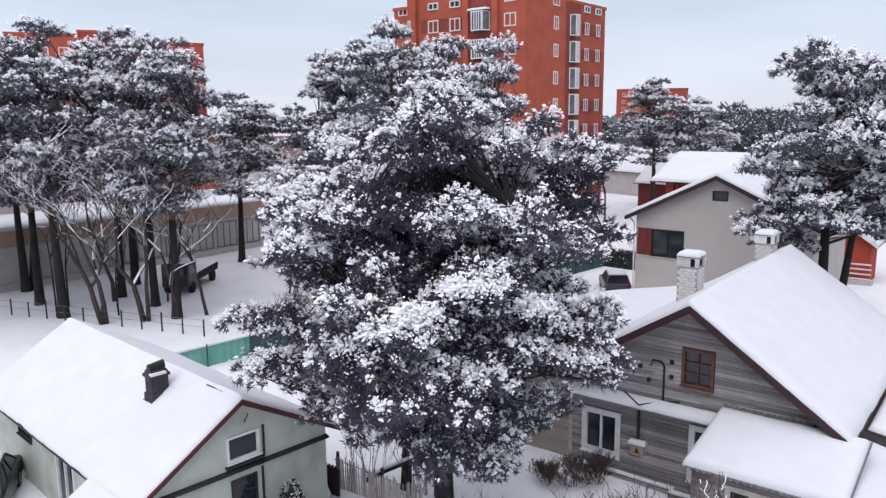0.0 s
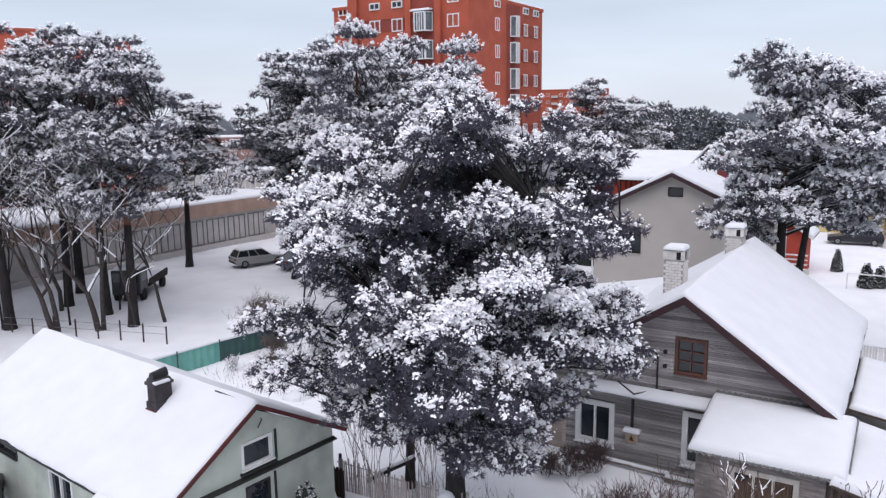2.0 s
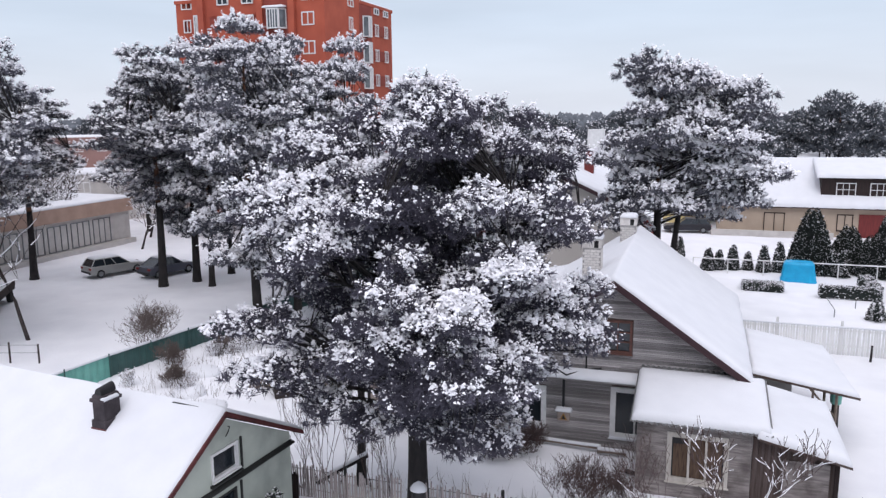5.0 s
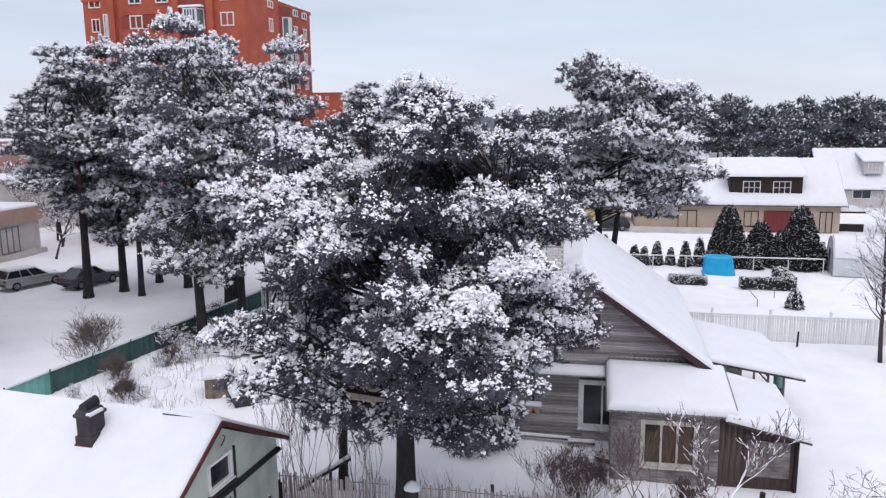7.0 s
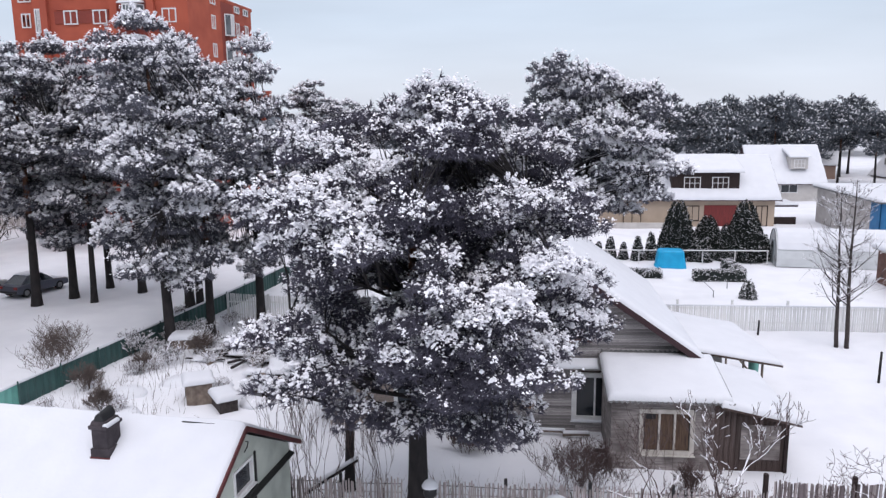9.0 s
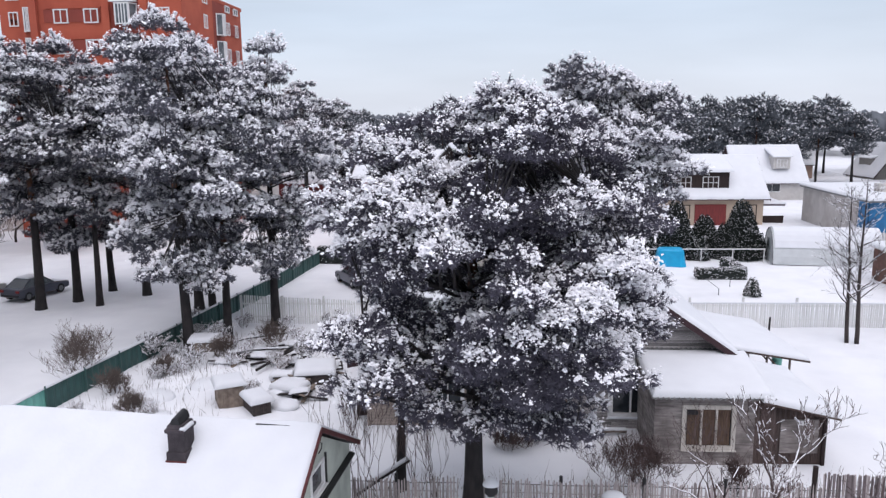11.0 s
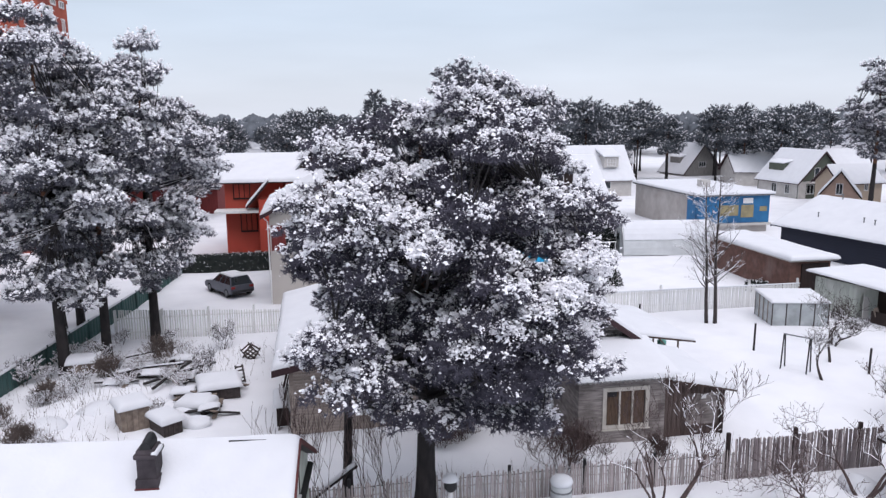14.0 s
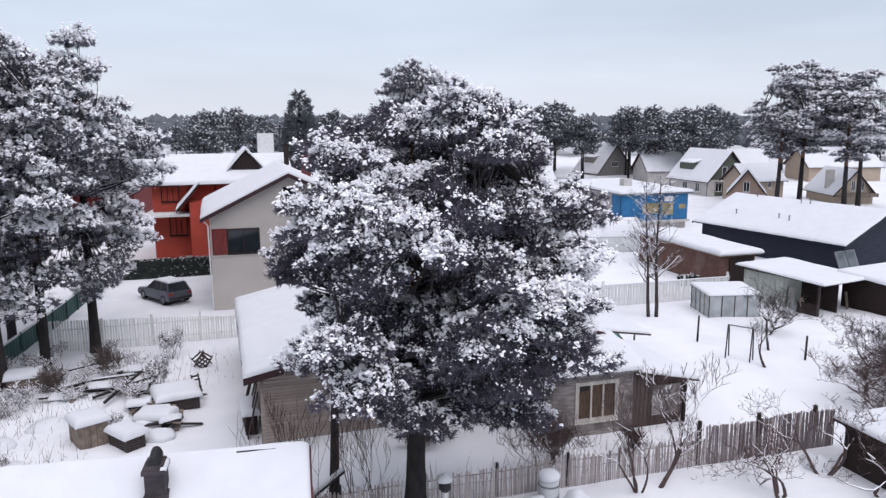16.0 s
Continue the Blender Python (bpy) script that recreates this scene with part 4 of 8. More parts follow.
apt = thing("apartment_block", "tall red-brick apartment block with white windows", "apartment building", pose(-42.0, 67.5, GZ))
AX, AY = -42.0, 67.5


def block(name, x0, x1, y0, y1, z1, mat, parent, snow=True):
    b = part(name, one_box(x0, x1, y0, y1, GZ - 1, z1), mat, parent)
    part("parapet", one_box(x0 - 0.12, x1 + 0.12, y0 - 0.12, y1 + 0.12, z1, z1 + 0.35), CONCRETE if not snow else mat, b)
    if snow:
        bm = bmesh.new()
        snow_sheet(bm, (x0 - 0.1, y0 - 0.1, z1 + 0.35), (x1 + 0.1, y0 - 0.1, z1 + 0.35), (x1 + 0.1, y1 + 0.1, z1 + 0.35), (x0 - 0.1, y1 + 0.1, z1 + 0.35), 0.2, 3.0, 0.02, 0.3)
        part("roof_snow", bm, SNOW, b, smooth=True)
    return b


block("main_tower", -56.8, -42.0, 67.5, 75.8, 28.6, BRICK_APT, apt)
block("east_wing", -56.0, -42.35, 75.85, 86.0, 24.1, BRICK_APT, apt)
block("west_wing", -61.0, -56.85, 69.0, 84.0, 24.0, BRICK_APT, apt)
for x in (-56.5, -49.3, -45.6):
    part("pier", one_box(x - 0.35, x + 0.35, 67.05, 67.48, GZ, 28.3), BRICK_APT, apt)
part("stair_core", one_box(-58.4, -56.82, 68.3, 68.98, GZ, 26.5), BRICK_APT, apt)
part("dark_strip", one_box(-49.0, -45.95, 67.3, 67.48, GZ, 26.0), BRICK_APT_DARK, apt)
part("dark_strip", one_box(-42.33, -42.02, 75.87, 79.2, GZ, 24.0), BRICK_APT_DARK, apt)
for k in range(8):
    z = 21.6 - 2.87 * k
    if z > 0.5:
        part("dark_band", one_box(-55.6, -50.0, 67.42, 67.48, z - 0.55, z + 0.6), BRICK_APT_DARK, apt)
        part("lintel", one_box(-55.4, -49.9, 67.38, 67.46, z + 0.72, z + 0.84), BRICK_APT, apt)
        part("dark_band", one_box(-42.33, -42.25, 80.3, 85.2, z - 0.6, z + 0.55), BRICK_APT_DARK, apt)
        loc = Vector((AX, AY, GZ))
        for x, y, mm, rot in ((-53.9, 67.4, WIN_APT, 0), (-50.9, 67.4, WIN_APT, 0), (-43.9, 67.48, WIN_APT, 0), (-59.6, 68.97, WIN_APT_SMALL, 0), (-41.98, 73.6, WIN_APT_SMALL, 90), (-42.24, 81.2, WIN_APT_SMALL, 90), (-42.24, 84.0, WIN_APT_SMALL, 90)):
            put_window(apt, mm, Matrix.Translation(Vector((x, y, z)) - loc) @ pose(0, 0, 0, 0, 0, rot))
        put_window(apt, BAY_APT, Matrix.Translation(Vector((-47.4, 67.3, z + 0.05)) - loc))
        put_window(apt, BAY_SLIM, Matrix.Translation(Vector((-42.0, 77.4, z + 0.05)) - loc) @ pose(0, 0, 0, 0, 0, 90))
        put_window(apt, BAY_SLIM, Matrix.Translation(Vector((-57.4, 68.3, z - 0.2)) - loc))
for x, y, rot in ((-53.9, 67.4, 0), (-50.9, 67.4, 0), (-43.9, 67.48, 0), (-59.6, 68.97, 0), (-41.98, 73.6, 90), (-42.24, 81.2, 90), (-42.24, 84.0, 90)):
    put_window(apt, WIN_APT_LOW, Matrix.Translation(Vector((x, y, 23.75)) - Vector((AX, AY, GZ))) @ pose(0, 0, 0, 0, 0, rot))
bm = bmesh.new()
snow_sheet(bm, (-48.6, 66.4, 22.75), (-46.2, 66.4, 22.75), (-46.2, 67.3, 22.8), (-48.6, 67.3, 22.8), 0.2, 0.4, 0.02, 0.2)
part("bay_snow", bm, SNOW, apt, smooth=True)

apt_b = thing("apartment_block", "red-brick apartment block behind the pines", "apartment building")
for x0, x1, y0, y1, z1, nm in ((-12, 0, -9, 0, 23.6, "main_block"), (-10, -0.4, 0.05, 6.5, 24.2, "stair_block"), (-12, -0.2, 6.6, 17, 22.8, "main_block")):
    block(nm, x0, x1, y0, y1, z1, BRICK_APT, apt_b)
for k in range(7):
    z = 21.4 - 2.87 * k
    for y in (-7.5, -4.5, -1.8, 8.5, 11.5, 14.5):
        put_window(apt_b, WIN_APT, pose(0.02 if y < 0 else -0.18, y, z, 0, 0, 90))
    part("balcony_band", one_box(-0.38, 0.5, 0.8, 5.8, z - 1.3, z - 0.3), CONCRETE, apt_b)
apt_b.matrix_basis = pose(-108, 55, GZ, 0, 0, -28)

apt_c = thing("apartment_block", "distant red-brick apartment block with pale balconies", "apartment building")
block("main_block", -14, 14, 0, 12, 21.5, BRICK_APT, apt_c)
for k in range(6):
    z = 19.5 - 2.9 * k
    for x in (-11, -5.5, -1, 3.0, 7.5):
        put_window(apt_c, WIN_APT, pose(x, -0.02, z))
    part("balcony", one_box(14.02, 15.2, 1, 11, z - 1.4, z - 0.3), CONCRETE, apt_c)
    part("balcony", one_box(-9.5, -6.8, -0.9, -0.04, z - 1.2, z - 0.2), CONCRETE, apt_c)
apt_c.matrix_basis = pose(-127, 303, GZ, 0, 0, 18)

# ---- low public building behind the pines ----
low = thing("low_building", "long flat-roofed building with tan fascia and glazing", "building", pose(-58, 43, GZ))
part("wall", one_box(-70, -58.25, 18, 56, GZ - 0.5, 2.9), CONCRETE, low)
part("fascia", one_box(-70.2, -57.9, 17.8, 56.2, 2.92, 4.15), FASCIA_TAN, low)
bm = bmesh.new()
snow_sheet(bm, (-70.2, 17.8, 4.16), (-57.9, 17.8, 4.16), (-57.9, 56.2, 4.16), (-70.2, 56.2, 4.16), 0.25, 2.5, 0.03, 0.3)
part("roof_snow", bm, SNOW, low, smooth=True)
part("upper_storey", one_box(-76, -66, 6, 30, GZ, 6.6), GREY_BLOCK, low)
bm = bmesh.new()
snow_sheet(bm, (-76.2, 5.8, 6.61), (-65.8, 5.8, 6.61), (-65.8, 30.2, 6.61), (-76.2, 30.2, 6.61), 0.25, 2.5, 0.03, 0.3)
part("upper_roof_snow", bm, SNOW, low, smooth=True)
glz = unit_window(2.2, 2.3, 3, METAL_GREY, GLASS, "glazing", 0.12, 0.08)
for k in range(9):
    put_window(low, glz, pose(-58.23 + 58, 31.5 + 2.6 * k - 43, 1.45 - GZ, 0, 0, 90))
part("plinth", one_box(-58.24, -57.6, 18, 56, GZ - 0.4, 0.25), CONCRETE, low)
annex_b = thing("apartment_block", "low brick building far behind the pines, paled by painted haze", "apartment building")
block("main_block", -14, 14, 0, 10, 8.6, BRICK_HAZED, annex_b)
for k in range(3):
    for i in range(8):
        put_window(annex_b, WIN_APT, pose(-12 + 3.4 * i, -0.02, 7.4 - 2.8 * k))
annex_b.matrix_basis = pose(-100, 86, GZ, 0, 0, 48)
for bx, by, rz, zz in ((-76, 66, 50, 5.4), (-64, 74, 42, 4.6)):
    shop = thing("flat_roofed_building", "pale flat-roofed building with snow on top", "building", group="flat buildings")
    part("wall", one_box(-8, 8, 0, 8, -0.4, zz), CONCRETE, shop)
    bm = bmesh.new()
    snow_sheet(bm, (-8.2, -0.2, zz), (8.2, -0.2, zz), (8.2, 8.2, zz), (-8.2, 8.2, zz), 0.3, 2, 0.03, 0.3)
    part("roof_snow", bm, SNOW, shop, smooth=True)
    for i in range(4):
        put_window(shop, WIN_APT, pose(-6 + 4 * i, -0.02, zz - 1.6))
    shop.matrix_basis = pose(bx, by, GZ, 0, 0, rz)

# ---- beige house ----
bh = house("house", "beige rendered house with maroon eaves and snowy roof", pose(-14.2, 48.5, 0), 10.2, 9.0, 6.02, 8.45, BEIGE,
           [("S", 1.02, 3.05, 3.38, 5.02, dict(cols=2, fw=0.08, frame_mat=BROWN_DARK)), ("S", 4.62, 5.52, 6.98, 7.55, dict(cols=1, fw=0.06, frame_mat=BROWN_DARK, sill=False)),
            ("S", 3.95, 5.1, 0.83, 1.81, dict(cols=1, fw=0.07, frame_mat=BROWN_DARK))], over=0.55, board=MAROON, thick=0.25, ridge_at=0.485)
part("red_panel", one_box(-5.0, -4.09, -4.53, -4.503, 3.36, 5.04), RED_DARK, bh, "dark red boarded panel beside the window", local=True)
part("sill_strip", one_box(-5.05, -2.0, -4.55, -4.503, 3.26, 3.34), CONCRETE, bh, local=True)
bm = bmesh.new()
tube(bm, [(-5.55, -4.6, 5.7), (-5.2, -4.58, 5.3), (-5.15, -4.56, -0.2)], [0.05] * 3, 6)
part("downpipe", bm, WHITE_PAINT, bh, "white downpipe", local=True)
bm = bmesh.new()
box(bm, 1.3, 1.9, 0.2, 0.8, 7.2, 9.3)
part("chimney", bm, RED_DARK, bh, "dark red brick chimney", local=True)

# ---- red house behind ----
rh = thing("house", "orange-red two-storey house with broad snowy roof", "house", pose(-18.5, 64, GZ))
part("wall", one_box(-23.8, -13.2, 60, 69.5, GZ - 0.4, 6.75), RED_WALL, rh)
profile_roof(rh, [(59.0, 6.55), (64.6, 8.45), (70.2, 6.55)], -24.7, -12.4, 0.28, MAROON, 0.2, axis="x")
for x0, x1, z0, z1 in ((-23.1, -21.7, 5.1, 6.4), (-18.9, -17.2, 5.3, 6.5), (-22.6, -21.2, 2.3, 3.9), (-16.5, -15, 5.2, 6.4)):
    window(rh, (0, 59.97, 0), (1, 0, 0), x0, x1, z0, z1, cols=3, frame_mat=BROWN_DARK, proud=0.06)
bm = bmesh.new()
quad_hull(bm, [(-20.1, 57.6, 6.75), (-21.9, 57.6, 4.65), (-21.9, 57.6, 4.45), (-20.1, 57.6, 6.5)], [(-20.1, 59.96, 6.75), (-21.9, 59.96, 4.65), (-21.9, 59.96, 4.45), (-20.1, 59.96, 6.5)])
sl = part("stair_roof", bm, MAROON, rh)
bm = bmesh.new()
snow_sheet(bm, (-21.95, 57.6, 4.66), (-20.1, 57.6, 6.77), (-20.1, 59.95, 6.77), (-21.95, 59.95, 4.66), 0.2, 0.4, 0.03, 0.2)
part("stair_snow", bm, SNOW, sl, smooth=True)
part("stair_wall", one_box(-20.9, -15.2, 57.8, 59.96, GZ, 5.2), RED_WALL, rh)
part("canopy", one_box(-24.5, -20.92, 58.0, 59.96, 4.1, 4.3), WHITE_PAINT, rh)
part("balcony", one_box(-24.0, -15.0, 57.2, 57.78, 0.6, 0.85), CONCRETE, rh, "pale balcony edge")
part("base_wall", one_box(-21.5, -14.5, 57.9, 59.9, GZ, 0.6), CONCRETE, rh)
bm = bmesh.new()
quad_hull(bm, [(-17.6, 61.0, 7.45), (-14.9, 61.0, 7.45), (-16.25, 61.0, 9.15)], [(-17.6, 64.4, 7.45), (-14.9, 64.4, 7.45), (-16.25, 64.4, 9.15)])
dg = part("dormer", bm, BROWN_DARK, rh, "dark triangular dormer")
for xa, xb in ((-17.9, -16.25), (-14.6, -16.25)):
    bm = bmesh.new()
    snow_sheet(bm, (xa, 60.7, 7.4), (xb, 60.7, 9.25), (xb, 64.6, 9.25), (xa, 64.6, 7.4), 0.2, 0.5, 0.03, 0.15)
    part("dormer_snow", bm, SNOW, dg, smooth=True)
part("chimney", one_box(-15.0, -13.6, 65.0, 66.2, 7.5, 10.4), WHITE_PAINT, rh, "broad white chimney")
part("chimney", one_box(-13.0, -12.6, 61.8, 62.2, 7.0, 9.6), BROWN_DARK, rh, "thin dark flue pipe")

# ---- houses beyond the garden ----
dh = thing("house", "sandy rendered house with long snowy roof and dark dormer", "house", pose(6.5, 80.5, GZ))
part("wall", one_box(-3.4, 16.5, 76.6, 85.5, GZ - 0.4, 2.72), BEIGE_WARM, dh)
profile_roof(dh, [(76.0, 2.65), (81.0, 6.85), (86.2, 2.65)], -3.9, 17.0, 0.3, MAROON, 0.2, axis="x")
part("dormer_wall", one_box(5.9, 12.9, 77.0, 80.5, 3.2, 5.45), BROWN_DARK, dh, "dark brown boarded dormer")
bm = bmesh.new()
snow_sheet(bm, (5.4, 76.6, 5.5), (13.3, 76.6, 5.5), (13.3, 81.2, 7.0), (5.4, 81.2, 7.0), 0.3, 0.8, 0.04, 0.3)
part("dormer_snow", bm, SNOW, dh, smooth=True)
for x0, x1 in ((7.2, 8.9), (10.1, 11.8)):
    window(dh, (0, 76.97, 0), (1, 0, 0), x0, x1, 3.7, 5.0, cols=3, rows=2, proud=0.05, frame_mat=WHITE_PAINT, glass=GLASS_PALE)
for x0, x1, z0, z1 in ((0.9, 2.8, GZ, 2.0), (7.4, 8.8, 0.4, 2.0), (14.6, 15.8, GZ, 2.0)):
    window(dh, (0, 76.57, 0), (1, 0, 0), x0, x1, z0, z1, cols=2, frame_mat=BROWN_DARK, proud=0.05)
part("garage_door", one_box(9.3, 12.6, 76.5, 76.58, GZ, 2.05), RED_DARK, dh, "dark red double door")
part("plinth", one_box(-4.0, 7.0, 75.0, 75.4, GZ - 0.2, 0.35), CONCRETE, dh)
part("side_porch", one_box(16.55, 19.3, 78, 82, 1.7, 1.9), MAROON, dh)
bm = bmesh.new()
snow_sheet(bm, (16.55, 77.9, 1.91), (19.4, 77.9, 1.91), (19.4, 82, 1.91), (16.55, 82, 1.91), 0.2, 0.6, 0.03, 0.2)
part("porch_snow", bm, SNOW, dh, smooth=True)
part("porch_rail", one_box(16.6, 19.2, 78.0, 78.15, GZ, 0.6), BROWN_DARK, dh)

yh = house("house", "pale yellow house with dark windows and snowy roof", pose(-8.2, 87, 0, 0, 0, 90), 9.0, 8.0, 2.6, 5.2, YELLOW, [("W", 1.2, 2.9, 0.9, 2.2, dict(cols=2, frame_mat=BROWN_DARK)), ("W", 4.4, 6.3, 0.6, 2.2, dict(cols=2, frame_mat=BROWN_DARK))])
orange = house("garden_shed", "small orange shed with white porch under snow", pose(-9.9, 61.5, 0), 2.6, 2.6, 3.0, 3.9, RED_WALL, [], over=0.5, board=WHITE_PAINT, category="shed")
for k in range(4):
    part("porch_rail", one_box(-1.5, 1.5, -2.1, -2.05, 0.2 + 0.35 * k, 0.3 + 0.35 * k), WHITE_PAINT, orange, local=True)
part("porch_floor", one_box(-1.6, 1.6, -2.2, -1.4, -0.4, 0.15), CONCRETE, orange, local=True)

house("house", "white gabled house with small dormer window", pose(25.5, 104, 0, 0, 0, 90), 8.5, 9.0, 2.6, 6.9, CONCRETE, [("W", 3.4, 5.6, 0.9, 2.0, dict(cols=2))], over=0.5)
dd = thing("dormer", "small grey dormer with white window on snowy roof", "dormer", pose(27.0, 101, 0))
part("cheek", one_box(25.9, 28.1, 100.3, 103, 4.0, 5.6), CONCRETE, dd)
window(dd, (25.9, 100.28, 0), (1, 0, 0), 0.4, 1.8, 4.2, 5.3, cols=3, rows=2, proud=0.06)
bm = bmesh.new()
snow_sheet(bm, (25.6, 100.0, 5.6), (28.4, 100.0, 5.6), (28.4, 103.6, 6.6), (25.6, 103.6, 6.6), 0.2, 0.6, 0.02, 0.2)
part("dormer_snow", bm, SNOW, dd, smooth=True)

# blue-fronted building with a long grey wing
bb = thing("flat_roofed_building", "flat-roofed building with blue front and grey side", "building", pose(26, 72, GZ))
part("wall", one_box(22.0, 30.0, 65.4, 80.2, GZ - 0.4, 3.55), GREY_BLOCK, bb)
part("blue_front", one_box(21.9, 30.1, 65.25, 65.39, 0.75, 3.55), BLUE, bb, "blue panelled front")
part("blue_side", one_box(21.84, 21.98, 65.25, 67.0, 0.75, 3.55), BLUE, bb)
part("foot_ledge", one_box(21.8, 30.2, 64.9, 65.38, 0.5, 0.72), CONCRETE, bb)
part("roof_slab", one_box(21.7, 30.4, 64.9, 80.5, 3.56, 3.75), METAL_GREY, bb)
bm = bmesh.new()
snow_sheet(bm, (21.6, 64.8, 3.76), (30.5, 64.8, 3.76), (30.5, 80.6, 3.76), (21.6, 80.6, 3.76), 0.25, 1.2, 0.05, 0.3)
part("roof_snow", bm, SNOW, bb, smooth=True)
for x0, x1, z0, z1, mt in ((24.6, 26.6, 1.5, 2.6, PANEL_DULL), (26.9, 28.3, 1.3, 2.6, PANEL_DULL), (27.1, 28.2, 2.75, 3.3, WHITE_PAINT), (29.0, 29.8, 1.9, 2.4, PANEL_DULL)):
    part("panel", one_box(x0, x1, 65.2, 65.245, z0, z1), mt, bb, "faded yellowish panel")
part("vent_box", one_box(25.0, 26.0, 70, 71, 3.8, 4.8), CONCRETE, bb)

# brick garage, dark barn, grey shed
gar = thing("garage", "long brown brick garage with flat snowy roof", "garage", pose(16.8, 44, GZ))
part("wall", one_box(15.2, 18.2, 39.6, 50.2, GZ - 0.3, 2.15), BRICK_BROWN, gar)
part("door", one_box(16.0, 18.0, 39.5, 39.58, GZ, 1.95), BROWN_DARK, gar, "dark garage door")
part("roof_slab", one_box(14.9, 18.5, 39.2, 50.5, 2.16, 2.28), CONCRETE, gar)
bm = bmesh.new()
snow_sheet(bm, (14.85, 39.1, 2.29), (18.6, 39.1, 2.29), (18.6, 50.6, 2.29), (14.85, 50.6, 2.29), 0.28, 0.6, 0.06, 0.3)
part("roof_snow", bm, SNOW, gar, smooth=True)
bn = thing("barn", "long dark navy wooden barn with snowy roof", "barn")
part("wall", one_box(-4.6, 4.6, -7.2, 7.2, -0.3, 2.6), NAVY, bn)
bm = bmesh.new()
quad_hull(bm, [(-4.6, -7.2, 2.6), (4.6, -7.2, 2.6), (0, -7.2, 4.5)], [(-4.6, 7.2, 2.6), (4.6, 7.2, 2.6), (0, 7.2, 4.5)])
part("gable", bm, NAVY, bn)
board_run = mesh_of("board", bevelled(one_box(-0.5, 0.5, -7.19, 7.19, -0.5, 0.5), 0.004), NAVY)
for k in range(11):
    piece("board", board_run, bn, Matrix.Translation((-4.612, 0, 0.06 + 0.225 * k)) @ pose(0, 0, 0, 0, 4, 0) @ Matrix.Diagonal((0.03, 1, 0.21, 1)))
profile_roof(bn, [(-5.3, 2.3), (0, 4.6), (5.3, 2.3)], -7.8, 7.8, 0.15, NAVY, 0.2, slab=NAVY)
for x, y, h in ((-3.4, 4.4, 0.5), (-0.3, 4.8, 0.55), (-3.2, 0.0, 0.5), (-3.3, -1.1, 0.5), (-0.5, 0.0, 0.55), (-0.5, -0.9, 0.55)):
    bm = bmesh.new()
    z = 4.6 - abs(x) * 0.435
    tube(bm, [(x, y, z), (x, y, z + h), (x, y, z + h), (x, y, z + h + 0.08)], [0.05, 0.05, 0.09, 0.08], 6)
    part("vent_pipe", bm, METAL_GREY, bn)
bn.matrix_basis = pose(30.6, 48.8, GZ, 0, 0, 10.6)
sd = thing("shed", "pale limewashed shed with open dark side and thin snowy roof", "shed")
part("wall", one_box(-2.0, -0.1, -0.2, 2.8, -0.3, 2.0), SHED_PALE, sd, "pale greenish limewashed wall")
# dark brown walls added inside the open bay paint in its shade
part("rear_wall", one_box(-0.1, 2.0, 2.6, 2.8, -0.3, 2.0), BROWN_DARK, sd)
part("shaded_inner_wall", one_box(-0.08, 0.0, -2.7, 2.59, -0.3, 1.98), BROWN_DARK, sd)
for y in (-2.75, 0.0, 2.5):
    part("post", one_box(1.88, 2.0, y, y + 0.12, -0.3, 2.0), BARK_GREY, sd)
part("post", one_box(-1.98, -1.86, -2.78, -2.66, -0.3, 2.0), BARK_GREY, sd)
part("low_boarding", one_box(-1.98, -1.93, -2.65, -1.3, -0.3, 0.7), BROWN_DARK, sd, "low dark boarding across the open bay")
for k, (x, y, w, h, tilt) in enumerate(((-1.7, -0.7, 0.5, 1.6, 14), (-1.6, -1.7, 0.4, 1.2, -14), (1.45, -2.5, 0.35, 1.35, 9))):
    ob = part("leaning_board", one_box(-w / 2, w / 2, -0.03, 0.03, 0, h), WOOD_OLD if k else CONCRETE, sd, "old board leaning in the opening")
    ob.matrix_basis = pose(x, y, -0.25, -12, tilt, 8 * k)
bm = bmesh.new()
quad_hull(bm, [(-2.4, -3.3, 2.02), (2.5, -3.3, 1.96), (2.5, 3.2, 2.16), (-2.4, 3.2, 2.22)], [(-2.4, -3.3, 2.1), (2.5, -3.3, 2.04), (2.5, 3.2, 2.24), (-2.4, 3.2, 2.3)])
part("roof", bm, BARK_GREY, sd)
bm = bmesh.new()
snow_sheet(bm, (-2.45, -3.35, 2.11), (2.55, -3.35, 2.05), (2.55, 3.2, 2.25), (-2.45, 3.2, 2.31), 0.13, 0.5, 0.07, 0.2)
part("roof_snow", bm, SNOW, sd, smooth=True)
sd.matrix_basis = pose(17.5, 34.3, GZ, 0, 0, 12)
lg = thing("solar_collector", "pair of glazed collectors leaning against the dark barn", "collector")
for k in range(2):
    f = part("sash", one_box(-0.55, 0.55, -0.04, 0.04, 0, 2.0), METAL_GREY, lg)
    f.matrix_basis = pose(1.2 * k, 0, 0, -24, 0, 0)
    part("pane", one_box(-0.47, 0.47, -0.055, -0.042, 0.08, 1.92), GLASS_PALE, f, "pale glass pane")
lg.matrix_basis = pose(26.9, 39.9, GZ, 0, 0, 10)
ol = thing("log_shed", "low dark log shed with snow on its roof", "shed")
part("wall", one_box(-2.5, 2.5, -2, 2, -0.2, 1.9), BROWN_DARK, ol)
bm = bmesh.new()
snow_sheet(bm, (-2.8, -2.4, 1.92), (2.8, -2.4, 1.92), (2.8, 2.3, 2.2), (-2.8, 2.3, 2.2), 0.25, 0.6, 0.05, 0.3)
part("roof_snow", bm, SNOW, ol, smooth=True)
ol.matrix_basis = pose(22.5, 31.5, GZ, 0, 0, 10)

